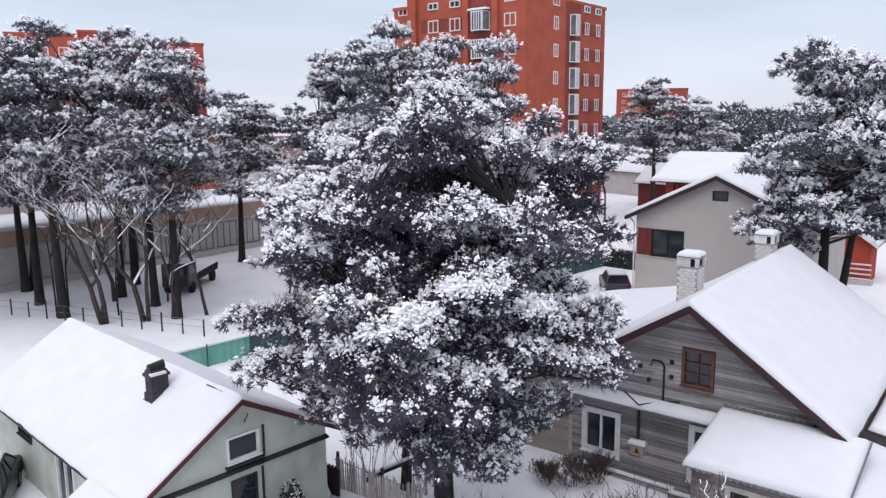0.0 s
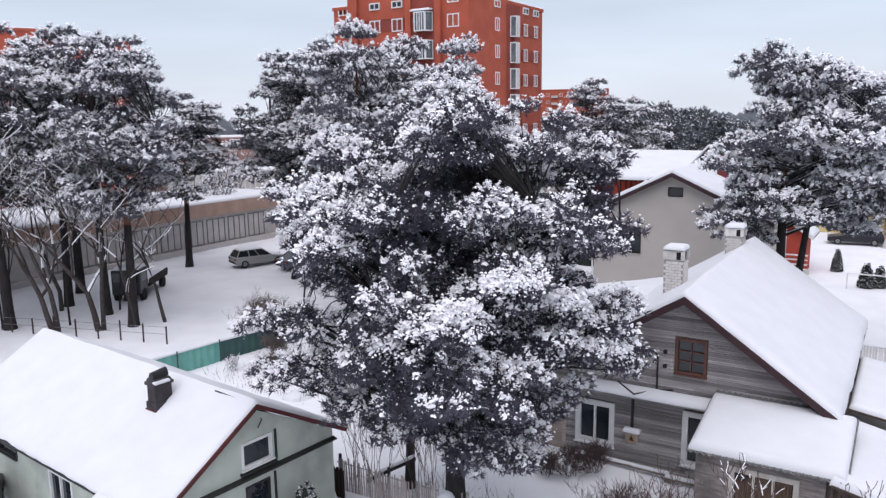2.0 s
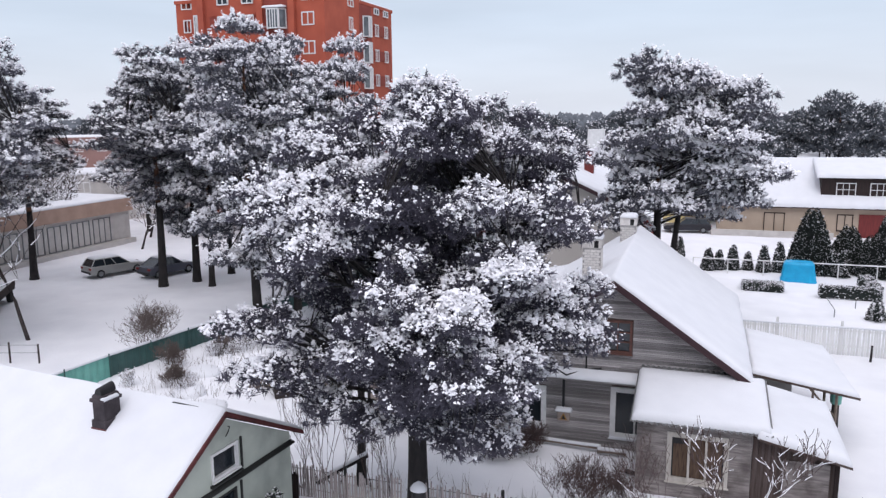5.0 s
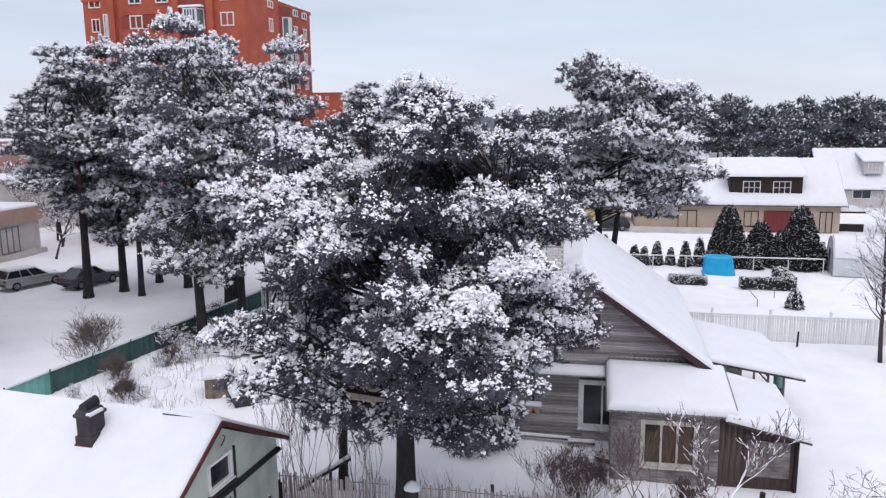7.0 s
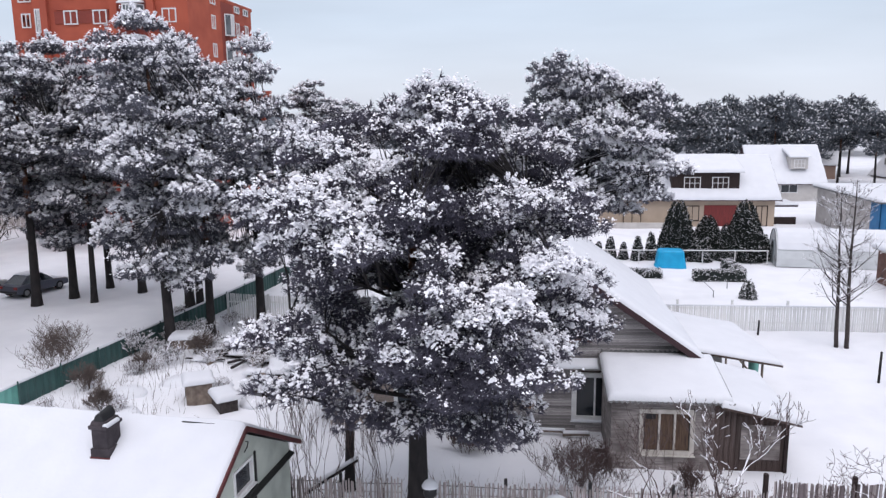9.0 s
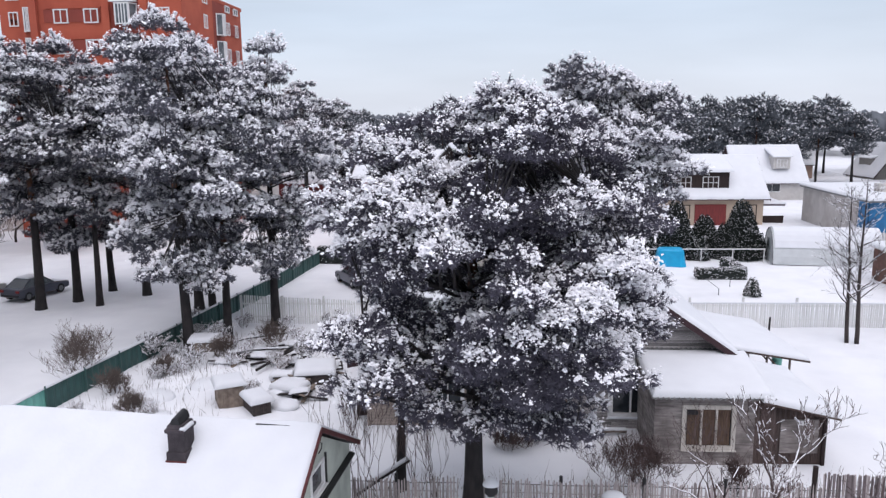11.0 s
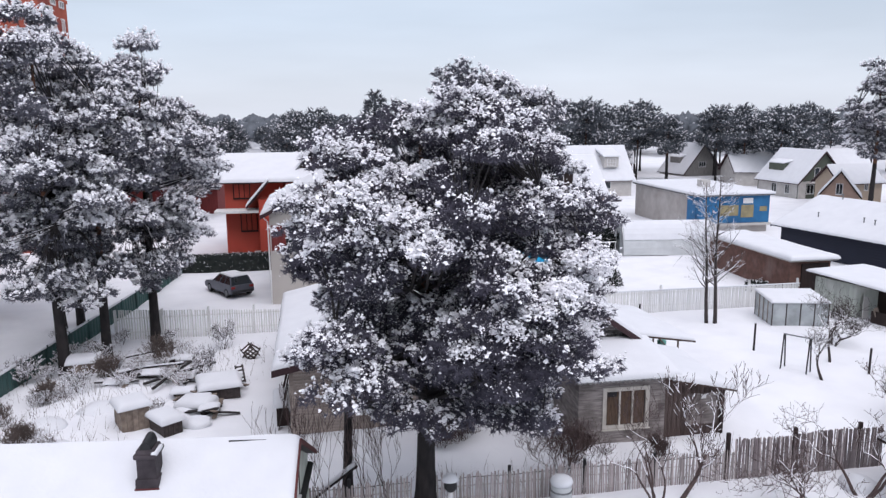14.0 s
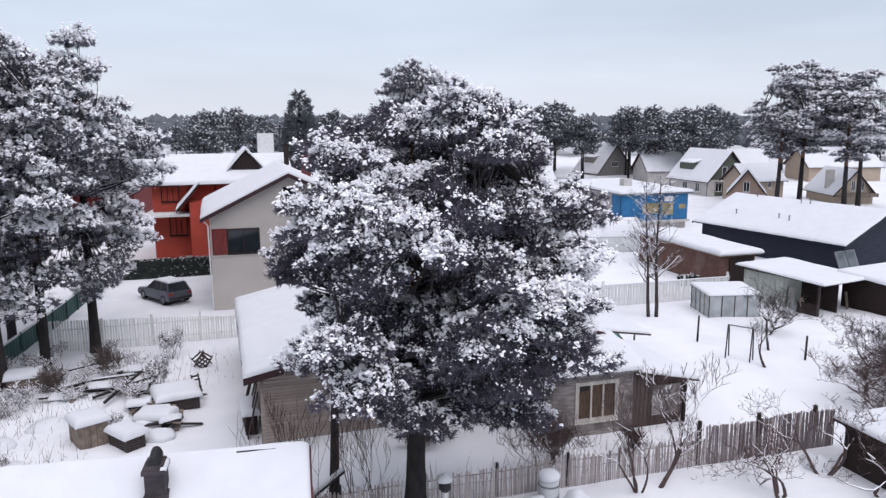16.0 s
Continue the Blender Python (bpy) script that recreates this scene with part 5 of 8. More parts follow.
cs = thing("shed", "low dark brown shed with snow on its roof edge", "shed", pose(3.6, 13.6, GZ))
part("wall", one_box(2.0, 5.0, 11.4, 14.7, GZ - 0.2, 1.45), BROWN_DARK, cs)
part("roof", one_box(1.72, 5.3, 11.1, 14.98, 1.46, 1.58), BROWN_DARK, cs)
bm = bmesh.new()
snow_sheet(bm, (1.7, 11.1, 1.59), (5.3, 11.1, 1.59), (5.3, 15.0, 1.59), (1.7, 15.0, 1.59), 0.16, 0.4, 0.04, 0.2)
part("roof_snow", bm, SNOW, cs, smooth=True)

# houses with steep gables in the distance
oh = house("house", "steep white-roofed house with olive gable", pose(54.6, 95.5, 0, 0, 0, 4), 7.8, 9, 2.3, 6.42, CONCRETE,
           [("S", 2.5, 3.4, 2.3, 4.1, dict(cols=1)), ("S", 4.4, 5.2, 2.9, 4.0, dict(cols=1)), ("S", 1.4, 2.6, 0.4, 1.7), ("W", 3, 4.2, 0.3, 1.6), ("W", 6, 7, 0.3, 1.6)], thick=0.16, gable_mat=GREEN_GABLE, group="steep houses")
for x0, x1, z0, z1 in ((-3.95, -2.7, GZ, 2.2), (-1.1, 3.95, GZ, 2.2), (-2.7, -1.1, 1.9, 2.2)):
    part("lower_wall", one_box(x0, x1, -4.62, -4.53, z0, z1), CONCRETE, oh, "white rendered lower wall", local=True)
part("balcony", one_box(-2.6, 3.4, -5.3, -4.62, 1.9, 2.05), CONCRETE, oh, "snowy narrow balcony", local=True)


def roof_dormer(label, mat, m):
    d = thing("dormer", label, "dormer")
    part("cheek", one_box(-1.6, 1.6, -1, 1.4, 0, 1.35), mat, d, local=True)
    bm = bmesh.new()
    snow_sheet(bm, (-1.8, -1.1, 1.37), (1.8, -1.1, 1.37), (1.9, 1.9, 2.1), (-1.9, 1.9, 2.1), 0.16, 0.5, 0.03, 0.2)
    part("dormer_snow", bm, SNOW, d, smooth=True, local=True)
    d.matrix_basis = m


roof_dormer("olive dormer on a snowy steep roof", GREEN_GABLE, pose(54.6, 95.5, 0, 0, 0, 4) @ pose(-2.0, 1.7, 3.1, 0, 0, -90))
house("house", "grey steep-roofed house among the pines", pose(57.0, 133.4, 0, 0, 0, 8), 8.5, 8, 0.65, 5.9, GREY_BLOCK, [("S", 3.2, 4.8, 1.5, 2.5, dict(cols=3))], thick=0.16, gable_mat=GREY_GABLE, group="steep houses")
roof_dormer("grey dormer on a steep snowy roof", GREY_GABLE, pose(57.0, 133.4, 0, 0, 0, 8) @ pose(-2.2, 0.6, 1.9, 0, 0, -90))
house("house", "tan house with steep snow-covered roof", pose(40.5, 138, 0, 0, 0, 70), 9, 11, 2.5, 5.8, FASCIA_TAN, [], group="steep houses")
house("house", "sandy log house with dark-edged snowy gable", pose(50.36, 81.27, 0, 0, 0, -38), 4.3, 4.2, 1.8, 4.59, BEIGE_WARM, [("S", 1.7, 2.5, 1.6, 3.0)], board=BROWN_DARK, thick=0.12, gable_mat=FASCIA_TAN, group="steep houses")
house("house", "sandy house with its long side and broad snowy roof", pose(54.76, 85.47, 0, 0, 0, 94), 4.6, 6.6, 2.9, 4.9, BEIGE_WARM, [("W", 1.6, 2.2, 1.6, 2.5), ("W", 3.6, 4.2, 1.6, 2.5)], thick=0.14, group="steep houses")
bh = house("house", "beige house with steep snowy gable and balcony", pose(64.6, 79.91, 0, 0, 0, -16), 5.2, 7.8, 1.47, 4.39, BEIGE_WARM, [("S", 1.0, 1.5, 1.6, 2.6), ("S", 2.1, 2.7, 1.6, 3.0), ("S", 3.3, 3.9, 1.6, 2.8)], board=BROWN_DARK, thick=0.14, gable_mat=BEIGE_WARM, group="steep houses")
part("balcony", one_box(-2.8, 2.8, -4.9, -3.95, 0.9, 1.35), WOOD_OLD, bh, "boarded balcony with snow on its rail", local=True)
part("flue", one_box(-2.5, -1.6, -1.6, -0.8, 1.5, 4.3), CONCRETE, bh, "pale square flue", local=True)
house("house", "small sandy house with snowy roof", pose(72, 112, 0, 0, 0, 60), 8, 10, 2.6, 5.4, BEIGE_WARM, [("W", 3, 4.2, 0.9, 2.1)], group="steep houses")
house("house", "white house with snowy roof at the wood's edge", pose(58, 112, 0, 0, 0, 80), 7, 10, 2.4, 5.2, CONCRETE, [], group="steep houses")
house("house", "low house with a broad snowy roof", pose(90, 108, 0, 0, 0, 75), 9, 13, 2.6, 5.6, BEIGE_WARM, [], group="steep houses")
house("house", "far red-walled house with snowy roof", pose(-34, 98, 0, 0, 0, 80), 9, 13, 3.2, 6.4, RED_DARK, [], group="steep houses")
house("house", "far pale house with snowy roof", pose(-50, 112, 0, 0, 0, 70), 9, 13, 3.6, 6.8, CONCRETE, [], group="steep houses")


# ---- trees ----
rng = np.random.default_rng(11)


def blades(n, length, width, rng_, spread=0.9):
    """A tuft of needles that points along +z: thin triangles."""
    v, t = [], []
    for k in range(n):
        a, e = rng_.uniform(0, 2 * np.pi), rng_.uniform(0.0, spread * np.pi / 2)
        d = np.array([np.cos(a) * np.sin(e), np.sin(a) * np.sin(e), np.cos(e)])
        s = np.cross(d, rng_.normal(size=3))
        s /= np.linalg.norm(s)
        base = np.array([0, 0, rng_.uniform(-0.3, 0.25) * length])
        ln = length * rng_.uniform(0.7, 1.15)
        i = len(v)
        v += [base - s * width / 2, base + s * width / 2, base + d * ln]
        t.append([i, i + 1, i + 2])
    return np.array(v), np.array(t)


def lump(rng_, sub=1):
    """An uneven blob of snow about one unit across, flattened below."""
    bm = bmesh.new()
    bmesh.ops.create_icosphere(bm, subdivisions=sub, radius=0.5)
    v = np.array([p.co[:] for p in bm.verts])
    t = np.array([[p.index for p in f.verts] for f in bm.faces])
    bm.free()
    v *= 1 + rng_.uniform(-0.35, 0.35, (len(v), 1))
    v[:, 2] *= 0.7
    v[:, 2][v[:, 2] < 0] *= 0.5
    return v, t


def frames_from(dirs, rng_):
    """Rotations that take +z to dirs, with a random spin."""
    d = dirs / np.linalg.norm(dirs, axis=1)[:, None]
    r = rng_.normal(size=d.shape)
    x = np.cross(r, d)
    x /= np.linalg.norm(x, axis=1)[:, None]
    return np.stack([x, np.cross(d, x), d], axis=2)


def scatter(templates, pos, rot, scale, rng_):
    """Copies of template meshes, as one vertex and triangle array."""
    vs, ts, off = [], [], 0
    which = rng_.integers(0, len(templates), len(pos))
    for k, (tv, tt) in enumerate(templates):
        sel = np.nonzero(which == k)[0]
        if not len(sel):
            continue
        sc = scale[sel]
        loc = tv[None] * (sc[:, None, :] if sc.ndim == 2 else sc[:, None, None])
        w = np.einsum("nij,nvj->nvi", rot[sel], loc) + pos[sel][:, None]
        vs.append(w.reshape(-1, 3))
        ts.append((tt[None] + (np.arange(len(sel)) * len(tv))[:, None, None] + off).reshape(-1, 3))
        off += len(sel) * len(tv)
    return np.concatenate(vs), np.concatenate(ts)


trng = np.random.default_rng(5)
TUFTS = [blades(16, 0.185, 0.028, trng, 1.25) for _ in range(8)]
TUFTS_MID = [blades(15, 0.165, 0.042, trng, 1.35) for _ in range(6)]
TUFTS_FAR = [blades(9, 0.8, 0.20, trng) for _ in range(5)]
LUMPS_LOW = [lump(trng, 1) for _ in range(6)]


def chip(rng_, n=5):
    """A smaller uneven clot of snow."""
    a = 2 * np.pi * (np.arange(n) + rng_.uniform(-0.2, 0.2, n)) / n
    k = rng_.uniform(0.36, 0.6, n)
    v = np.concatenate([np.stack([np.cos(a) * k, np.sin(a) * k, rng_.uniform(-0.1, 0.1, n)], 1), [[0.05, 0, rng_.uniform(0.22, 0.4)], [0, 0, -0.2]]])
    t = [[i, (i + 1) % n, n] for i in range(n)] + [[(i + 1) % n, i, n + 1] for i in range(n)]
    return v, np.array(t)


CHIPS = [chip(trng) for _ in range(8)]


def flake(rng_, n=5):
    """A small rounded cap of snow that sits on a spray of needles."""
    a = 2 * np.pi * (np.arange(n) + rng_.uniform(-0.25, 0.25, n)) / n
    k = rng_.uniform(0.26, 0.66, n)
    v = np.concatenate([np.stack([np.cos(a) * k, np.sin(a) * k, rng_.uniform(-0.36, -0.02, n)], 1), [[rng_.uniform(-0.1, 0.1), rng_.uniform(-0.1, 0.1), rng_.uniform(0.28, 0.42)]]])
    return v, np.array([[i, (i + 1) % n, n] for i in range(n)])


FLAKES = [flake(trng) for _ in range(12)]


def speck(rng_):
    """A tiny clot of snow caught among the needles."""
    v = np.array([[0.5, 0, 0], [-0.25, 0.43, 0], [-0.25, -0.43, 0], [0, 0, 0.45]]) * rng_.uniform(0.6, 1.3, (4, 1))
    return v, np.array([[0, 1, 3], [1, 2, 3], [2, 0, 3], [0, 2, 1]])


def along(dirs, rng_, tilt=0.35):
    """Rotations with z roughly up and x along the twig's direction."""
    z = np.tile([0, 0, 1.0], (len(dirs), 1)) + rng_.normal(0, tilt, dirs.shape)
    z /= np.linalg.norm(z, axis=1)[:, None]
    x = dirs - (dirs * z).sum(1)[:, None] * z + rng_.normal(0, 0.05, dirs.shape)
    x -= (x * z).sum(1)[:, None] * z
    x /= np.linalg.norm(x, axis=1)[:, None]
    return np.stack([x, np.cross(z, x), z], axis=2)


SPECKS = [speck(trng) for _ in range(6)]


def lobed_pads(profile, lobes, per, size, seed, shell=0.35, gap=1.5, reach=None, flat=0.7, extra=()):
    """Foliage pads gathered in boughs: lobes lie towards the outside of the crown's profile, with gaps between them."""
    r = np.random.default_rng(seed)
    heads = pads_in(profile, lobes, r, shell, gap, reach)
    if len(extra):
        heads = np.concatenate([heads, np.array(extra)])
    out = []
    for c in heads:
        k = size * r.uniform(0.75, 1.25)
        az = math.atan2(c[1], c[0])
        for _ in range(max(3, int(per * (k / size) ** 2))):
            d = r.normal(size=3)
            d = d / np.linalg.norm(d) * r.uniform(0.25, 1.0) ** 0.5 * k
            u, w = d[0] * 1.25, d[1] * 0.9
            z = d[2] * flat + 0.1 * u - 0.10 * max(0.0, u) ** 2
            out.append(c + [u * math.cos(az) - w * math.sin(az), u * math.sin(az) + w * math.cos(az), z])
    return np.array(out)


def pads_in(profile, n, rng_, shell=0.4, gap=0.7, lobes=None, zcut=0.0):
    """Foliage pads in a crown: profile is (z, radius) pairs; points crowd to its outer shell."""
    zs, rs = np.array([p[0] for p in profile]), np.array([p[1] for p in profile])
    out = []
    tries = 0
    while len(out) < n and tries < n * 60:
        tries += 1
        z = rng_.uniform(zs[0], zs[-1])
        r = np.interp(z, zs, rs)
        if rng_.uniform(0, rs.max()) > r + 0.4:
            continue
        a = rng_.uniform(0, 2 * np.pi)
        edge = r * (1.0 + 0.16 * np.sin(3 * a + z * 0.9) + 0.10 * np.sin(5 * a - 1.7 * z + 1.0))
        if lobes:
            edge *= lobes(a, z)
        p = np.array([np.cos(a), np.sin(a), 0]) * edge * rng_.uniform(0, 1) ** shell + [0, 0, z]
        if out and min(np.linalg.norm((q - p) * [1, 1, 1.5]) for q in out) < gap:
            continue
        out.append(p)
    return np.array(out)


def pine(name, label, h, trunk_r, pads, pad_r, tufts_per, seed, tuft=None, lumps=None, lean=(0, 0), snow=0.5, snow_size=0.2, heavy=(), trunk_n=10, tuft_scale=1.0, red_from=0.55, twin=None, flat=0.75, limb_from=0.22, fine=2.4, patchy=2.3, shade=0.018, mat=None, specks=0.0, speck_size=0.06, low_snow=0.0, limb_snow=True):
    """A Scots pine at the origin: trunk, limbs that reach each pad of foliage, needle tufts, and snow lying on them."""
    r = np.random.default_rng(seed)
    th = thing(name, label, "tree")
    top = max(p[2] for p in pads)

    def axis(z):
        k = z / h
        return Vector((lean[0] * k + 0.12 * math.sin(2.3 * k + seed), lean[1] * k + 0.12 * math.cos(3.1 * k + seed) - 0.1, z))

    def rad(z):
        return trunk_r * (1.0 - 0.86 * min(1, z / h)) + 0.25 * trunk_r * math.exp(-z * 2.2)

    zs = [-0.4, 0.0, 0.25, 0.6] + [1.2 + (h - 1.2) * i / 12 for i in range(13)]
    cut = [z for z in zs if z < h * red_from]
    bm = bmesh.new()
    tube(bm, [axis(z) for z in cut], [rad(z) for z in cut], trunk_n)
    trunk = part("trunk", bm, BARK, th, smooth=True)
    bm = bmesh.new()
    up = [cut[-1]] + [z for z in zs if z >= h * red_from]
    tube(bm, [axis(z) for z in up], [rad(z) * 0.98 for z in up], max(6, trunk_n - 3))
    part("upper_trunk", bm, BARK_RED, trunk, smooth=True)
    if twin:
        bm = bmesh.new()
        tube(bm, [Vector((twin[0] * (0.3 + 0.7 * min(1, z / (h * 0.5))), twin[1], z)) for z in zs if z < h * 0.85], [rad(z) * 0.75 for z in zs if z < h * 0.85], trunk_n)
        part("second_trunk", bm, BARK, th, smooth=True)
    # limbs
    order = sorted(range(len(pads)), key=lambda i: -np.hypot(pads[i][0], pads[i][1]))
    n_main = max(8, len(pads) // 13)
    bm = bmesh.new()
    mains, laden = [], []
    for rank, i in enumerate(order):
        p = Vector(pads[i])
        dist = math.hypot(p.x, p.y)
        if rank < n_main or not mains:
            z0 = min(max(limb_from * h, p.z - 0.36 * dist - r.uniform(-0.2, 0.6)), h * 0.93)
            a = axis(z0)
            m = a.lerp(p, 0.5) + Vector((r.normal(0, 0.15), r.normal(0, 0.15), -0.10 * dist * r.uniform(-1.0, 0.6)))
            kink = [Vector(r.normal(0, 0.04 * dist, 3) * [1, 1, 0.4]) for _ in range(3)]
            pts = [a, a.lerp(m, 0.55) + kink[0], m + kink[1], m.lerp(p, 0.55) + Vector((0, 0, 0.05 * dist)) + kink[2], p]
            r0 = min(rad(z0) * 0.42, 0.018 + 0.012 * dist)
            tube(bm, pts, [r0, r0 * 0.85, r0 * 0.65, r0 * 0.45, 0.012], 5)
            mains.append(pts)
            laden.append((pts, [r0, r0 * 0.85, r0 * 0.65, r0 * 0.45, 0.012]))
        else:
            best = min((q for pts in mains for q in pts[1:]), key=lambda q: (q - p).length + (0.6 if q.z > p.z else 0))
            m = best.lerp(p, 0.5) + Vector((r.normal(0, 0.1), r.normal(0, 0.1), r.normal(0, 0.08)))
            tube(bm, [best, m, p], [0.026, 0.018, 0.008], 4)
            if rank % 4 == 0:
                laden.append(([best, m, p], [0.026, 0.018, 0.008]))
    part("branch", bm, BARK, th, "dark bare limbs", kind="stuff")
    if limb_snow:
        bm = bmesh.new()
        for pts, rr in laden:
            tube(bm, [q + Vector((0, 0, k * 0.8)) for q, k in zip(pts, rr)], [k * 0.55 for k in rr], 4, cap=False)
        part("branch_snow", bm, SNOW_TREE, th, "snow lying along the limbs", kind="stuff")
    # tufts round each pad
    pos, dirs, inner = [], [], []
    for i, p in enumerate(pads):
        pr = pad_r * r.uniform(0.65, 1.3)
        n = max(6, int(tufts_per * (pr / pad_r) ** 2))
        a = r.uniform(0, 2 * np.pi, n)
        q = np.sqrt(r.uniform(0, 1, n))
        st = 1 + r.uniform(0.0, 0.6)
        ang = math.atan2(p[1], p[0]) + r.normal(0, 0.5)
        lx, ly = np.cos(a) * q * pr * st, np.sin(a) * q * pr
        dome = flat * pr * (1 - q ** 2)
        lz = dome * r.uniform(-0.35, 1.0, n) + r.normal(0, 0.05 * pr, n) - 0.25 * pr * q ** 2 * r.uniform(-0.4, 1)
        xy = np.stack([lx * np.cos(ang) - ly * np.sin(ang), lx * np.sin(ang) + ly * np.cos(ang)], 1)
        c = np.concatenate([xy, lz[:, None]], 1)
        pos.append(c + p)
        out = np.array([p[0], p[1], 0]) / (np.hypot(p[0], p[1]) + 0.6)
        d = np.concatenate([xy / pr, np.full((n, 1), 0.55)], 1) + 0.35 * out + r.normal(0, 0.35, (n, 3))
        dirs.append(d)
        inner.append(lz / (flat * pr))
    pos, dirs, high = np.concatenate(pos), np.concatenate(dirs), np.concatenate(inner)
    sc = tuft_scale * r.uniform(0.75, 1.25, len(pos))
    v, t = scatter(tuft or TUFTS, pos, frames_from(dirs, r), sc, r)
    ob = new("needles", array_mesh("needles", v, t, mat or NEEDLE))
    ob.parent, ob["label"], ob["kind"] = th, "dark green pine needles", "stuff"
    # snow where the sky is open above, in clumps
    grain = np.array([3.1 * seed, 1.7, 0.4])
    cell = {}
    for k in np.argsort(-pos[:, 2]):
        cell.setdefault((int(pos[k, 0] // 0.45), int(pos[k, 1] // 0.45)), []).append(k)
    cover = np.zeros(len(pos))
    for ks in cell.values():
        for j, k in enumerate(ks):
            cover[k] = sum(1 for q in ks[:j] if 0.25 < pos[q, 2] - pos[k, 2] < 1.7)
    clump = np.array([0.95 * noise.noise(Vector(q * 0.42 + grain)) + 0.7 * noise.noise(Vector(q * 1.5)) + 0.9 * noise.noise(Vector(q * 3.3 + grain)) for q in pos])
    chance = snow * np.exp(-shade * cover) * np.clip(0.55 + 0.65 * high, 0.06, 1.2) * np.clip(0.9 + patchy * clump, 0.08, 2.3)
    chance *= 1 + low_snow * (1 - (pos[:, 2] - pos[:, 2].min()) / np.ptp(pos[:, 2]))
    unit = dirs / np.linalg.norm(dirs, axis=1)[:, None]
    keep = np.repeat(np.arange(len(pos)), r.poisson(chance * fine))
    sp = pos[keep] + unit[keep] * (r.uniform(0.09, 0.2, len(keep)) * tuft_scale)[:, None] + r.normal(0, 0.035 * tuft_scale, (len(keep), 3))
    sp[:, 2] += r.uniform(0.04, 0.12, len(keep)) * tuft_scale
    ss = snow_size * np.minimum(1.7, np.exp(r.normal(-0.12, 0.33, len(sp))))
    sd = dirs[keep]
    for hx, hy, hz, hr, hn in heavy:
        hn *= 18
        a, q = r.uniform(0, 2 * np.pi, hn), np.sqrt(r.uniform(0, 1, hn))
        e = np.stack([hx + np.cos(a) * q * hr, hy + np.sin(a) * q * hr, hz + 0.3 * hr * (1 - q ** 2) + r.normal(0, 0.10, hn)], 1)
        sp, ss = np.concatenate([sp, e]), np.concatenate([ss, snow_size * r.uniform(0.6, 1.5, hn)])
        sd = np.concatenate([sd, np.stack([np.cos(a), np.sin(a), 0 * a], 1) + r.normal(0, 0.3, (hn, 3))])
    s3 = ss[:, None] * np.stack([r.uniform(0.9, 1.5, len(ss)), r.uniform(0.75, 1.15, len(ss)), r.uniform(0.7, 1.2, len(ss))], 1)
    v, t = scatter(lumps or FLAKES, sp, along(sd, r), s3, r)
    if specks:
        few = np.repeat(np.arange(len(pos)), r.poisson(specks * np.clip(0.6 + 1.2 * clump + 0.4 * high, 0.1, 2.0)))
        fp = pos[few] + unit[few] * (r.uniform(0.0, 0.19, len(few)) * tuft_scale)[:, None] + r.normal(0, 0.055 * tuft_scale, (len(few), 3))
        v2, t2 = scatter(SPECKS, fp, frames_from(np.tile([0, 0, 1.0], (len(few), 1)) + r.normal(0, 0.7, (len(few), 3)), r), speck_size * r.uniform(0.5, 1.5, len(few)), r)
        v, t = np.concatenate([v, v2]), np.concatenate([t, t2 + len(v)])
    ob = new("snow_load", array_mesh("snow_load", v, t, SNOW_TREE, True))
    ob.parent, ob["label"], ob["kind"] = th, "clumps of fresh snow on the needles", "stuff"
    return th


# the great pine in the middle: a broad hollow crown that leans off the trunk towards the open side
MAIN_PROFILE = [(4.3, 1.4), (5.1, 2.9), (6.2, 3.75), (7.5, 3.7), (9.0, 3.35), (10.2, 3.3), (11.2, 2.6), (12.0, 1.7), (12.4, 0.7)]


def main_reach(a, z):
    """The great crown bulges low to the south."""
    south = math.exp(-(((a - 4.71 + math.pi) % (2 * math.pi) - math.pi) / 0.7) ** 2)
    return 1.0 + 0.16 * south * math.exp(-((z - 7.0) / 1.3) ** 2)


boughs = [(5.3, -0.2, 6.1), (4.9, -1.0, 5.2), (3.2, -3.4, 4.2), (1.4, -4.6, 7.0), (2.6, -4.6, 7.5), (3.7, -3.3, 8.4), (0.2, -4.6, 6.5), (-3.2, -4.6, 6.8), (-2.5, -4.4, 5.6), (-1.2, -3.7, 4.4), (-2.3, -3.3, 8.1), (-3.7, -2.5, 10.1),
          (-2.7, -1.4, 11.3), (3.7, 0.8, 11.0), (4.5, 0.3, 9.0), (1.8, -0.2, 3.5), (2.6, 1.6, 3.8), (0.9, 1.4, 3.0), (3.5, -1.8, 3.8), (0.9, -2.4, 4.1), (3.9, 0.9, 10.2), (5.1, -0.4, 7.4), (4.2, -2.8, 6.4), (3.6, -3.9, 6.2), (-3.6, -3.1, 9.2), (2.2, -2.6, 4.0), (-0.3, -3.2, 4.0), (1.6, -3.9, 5.2), (0.6, -3.0, 10.0), (1.9, -2.8, 9.6)]
mp = lobed_pads(MAIN_PROFILE, 92, 9, 0.78, 21, 0.42, 1.0, main_reach, flat=0.62, extra=[((x - 0.9) * 0.87, (y + 0.7) * 0.9, z) for x, y, z in boughs])
mp = np.concatenate([mp, lobed_pads([(4.5, 0.6), (6.0, 1.5), (9.0, 2.1), (11.0, 1.7), (12.0, 0.5)], 24, 8, 0.7, 22, 0.6, 0.9, flat=0.6)])
mp += np.array([0.9, -0.7, 0])
mp = np.concatenate([mp, lobed_pads([(9.6, 0.9), (10.8, 0.55), (11.6, 0.1)], 7, 6, 0.42, 23, 0.6, 0.5) + np.array([3.85, 0.85, 0])])
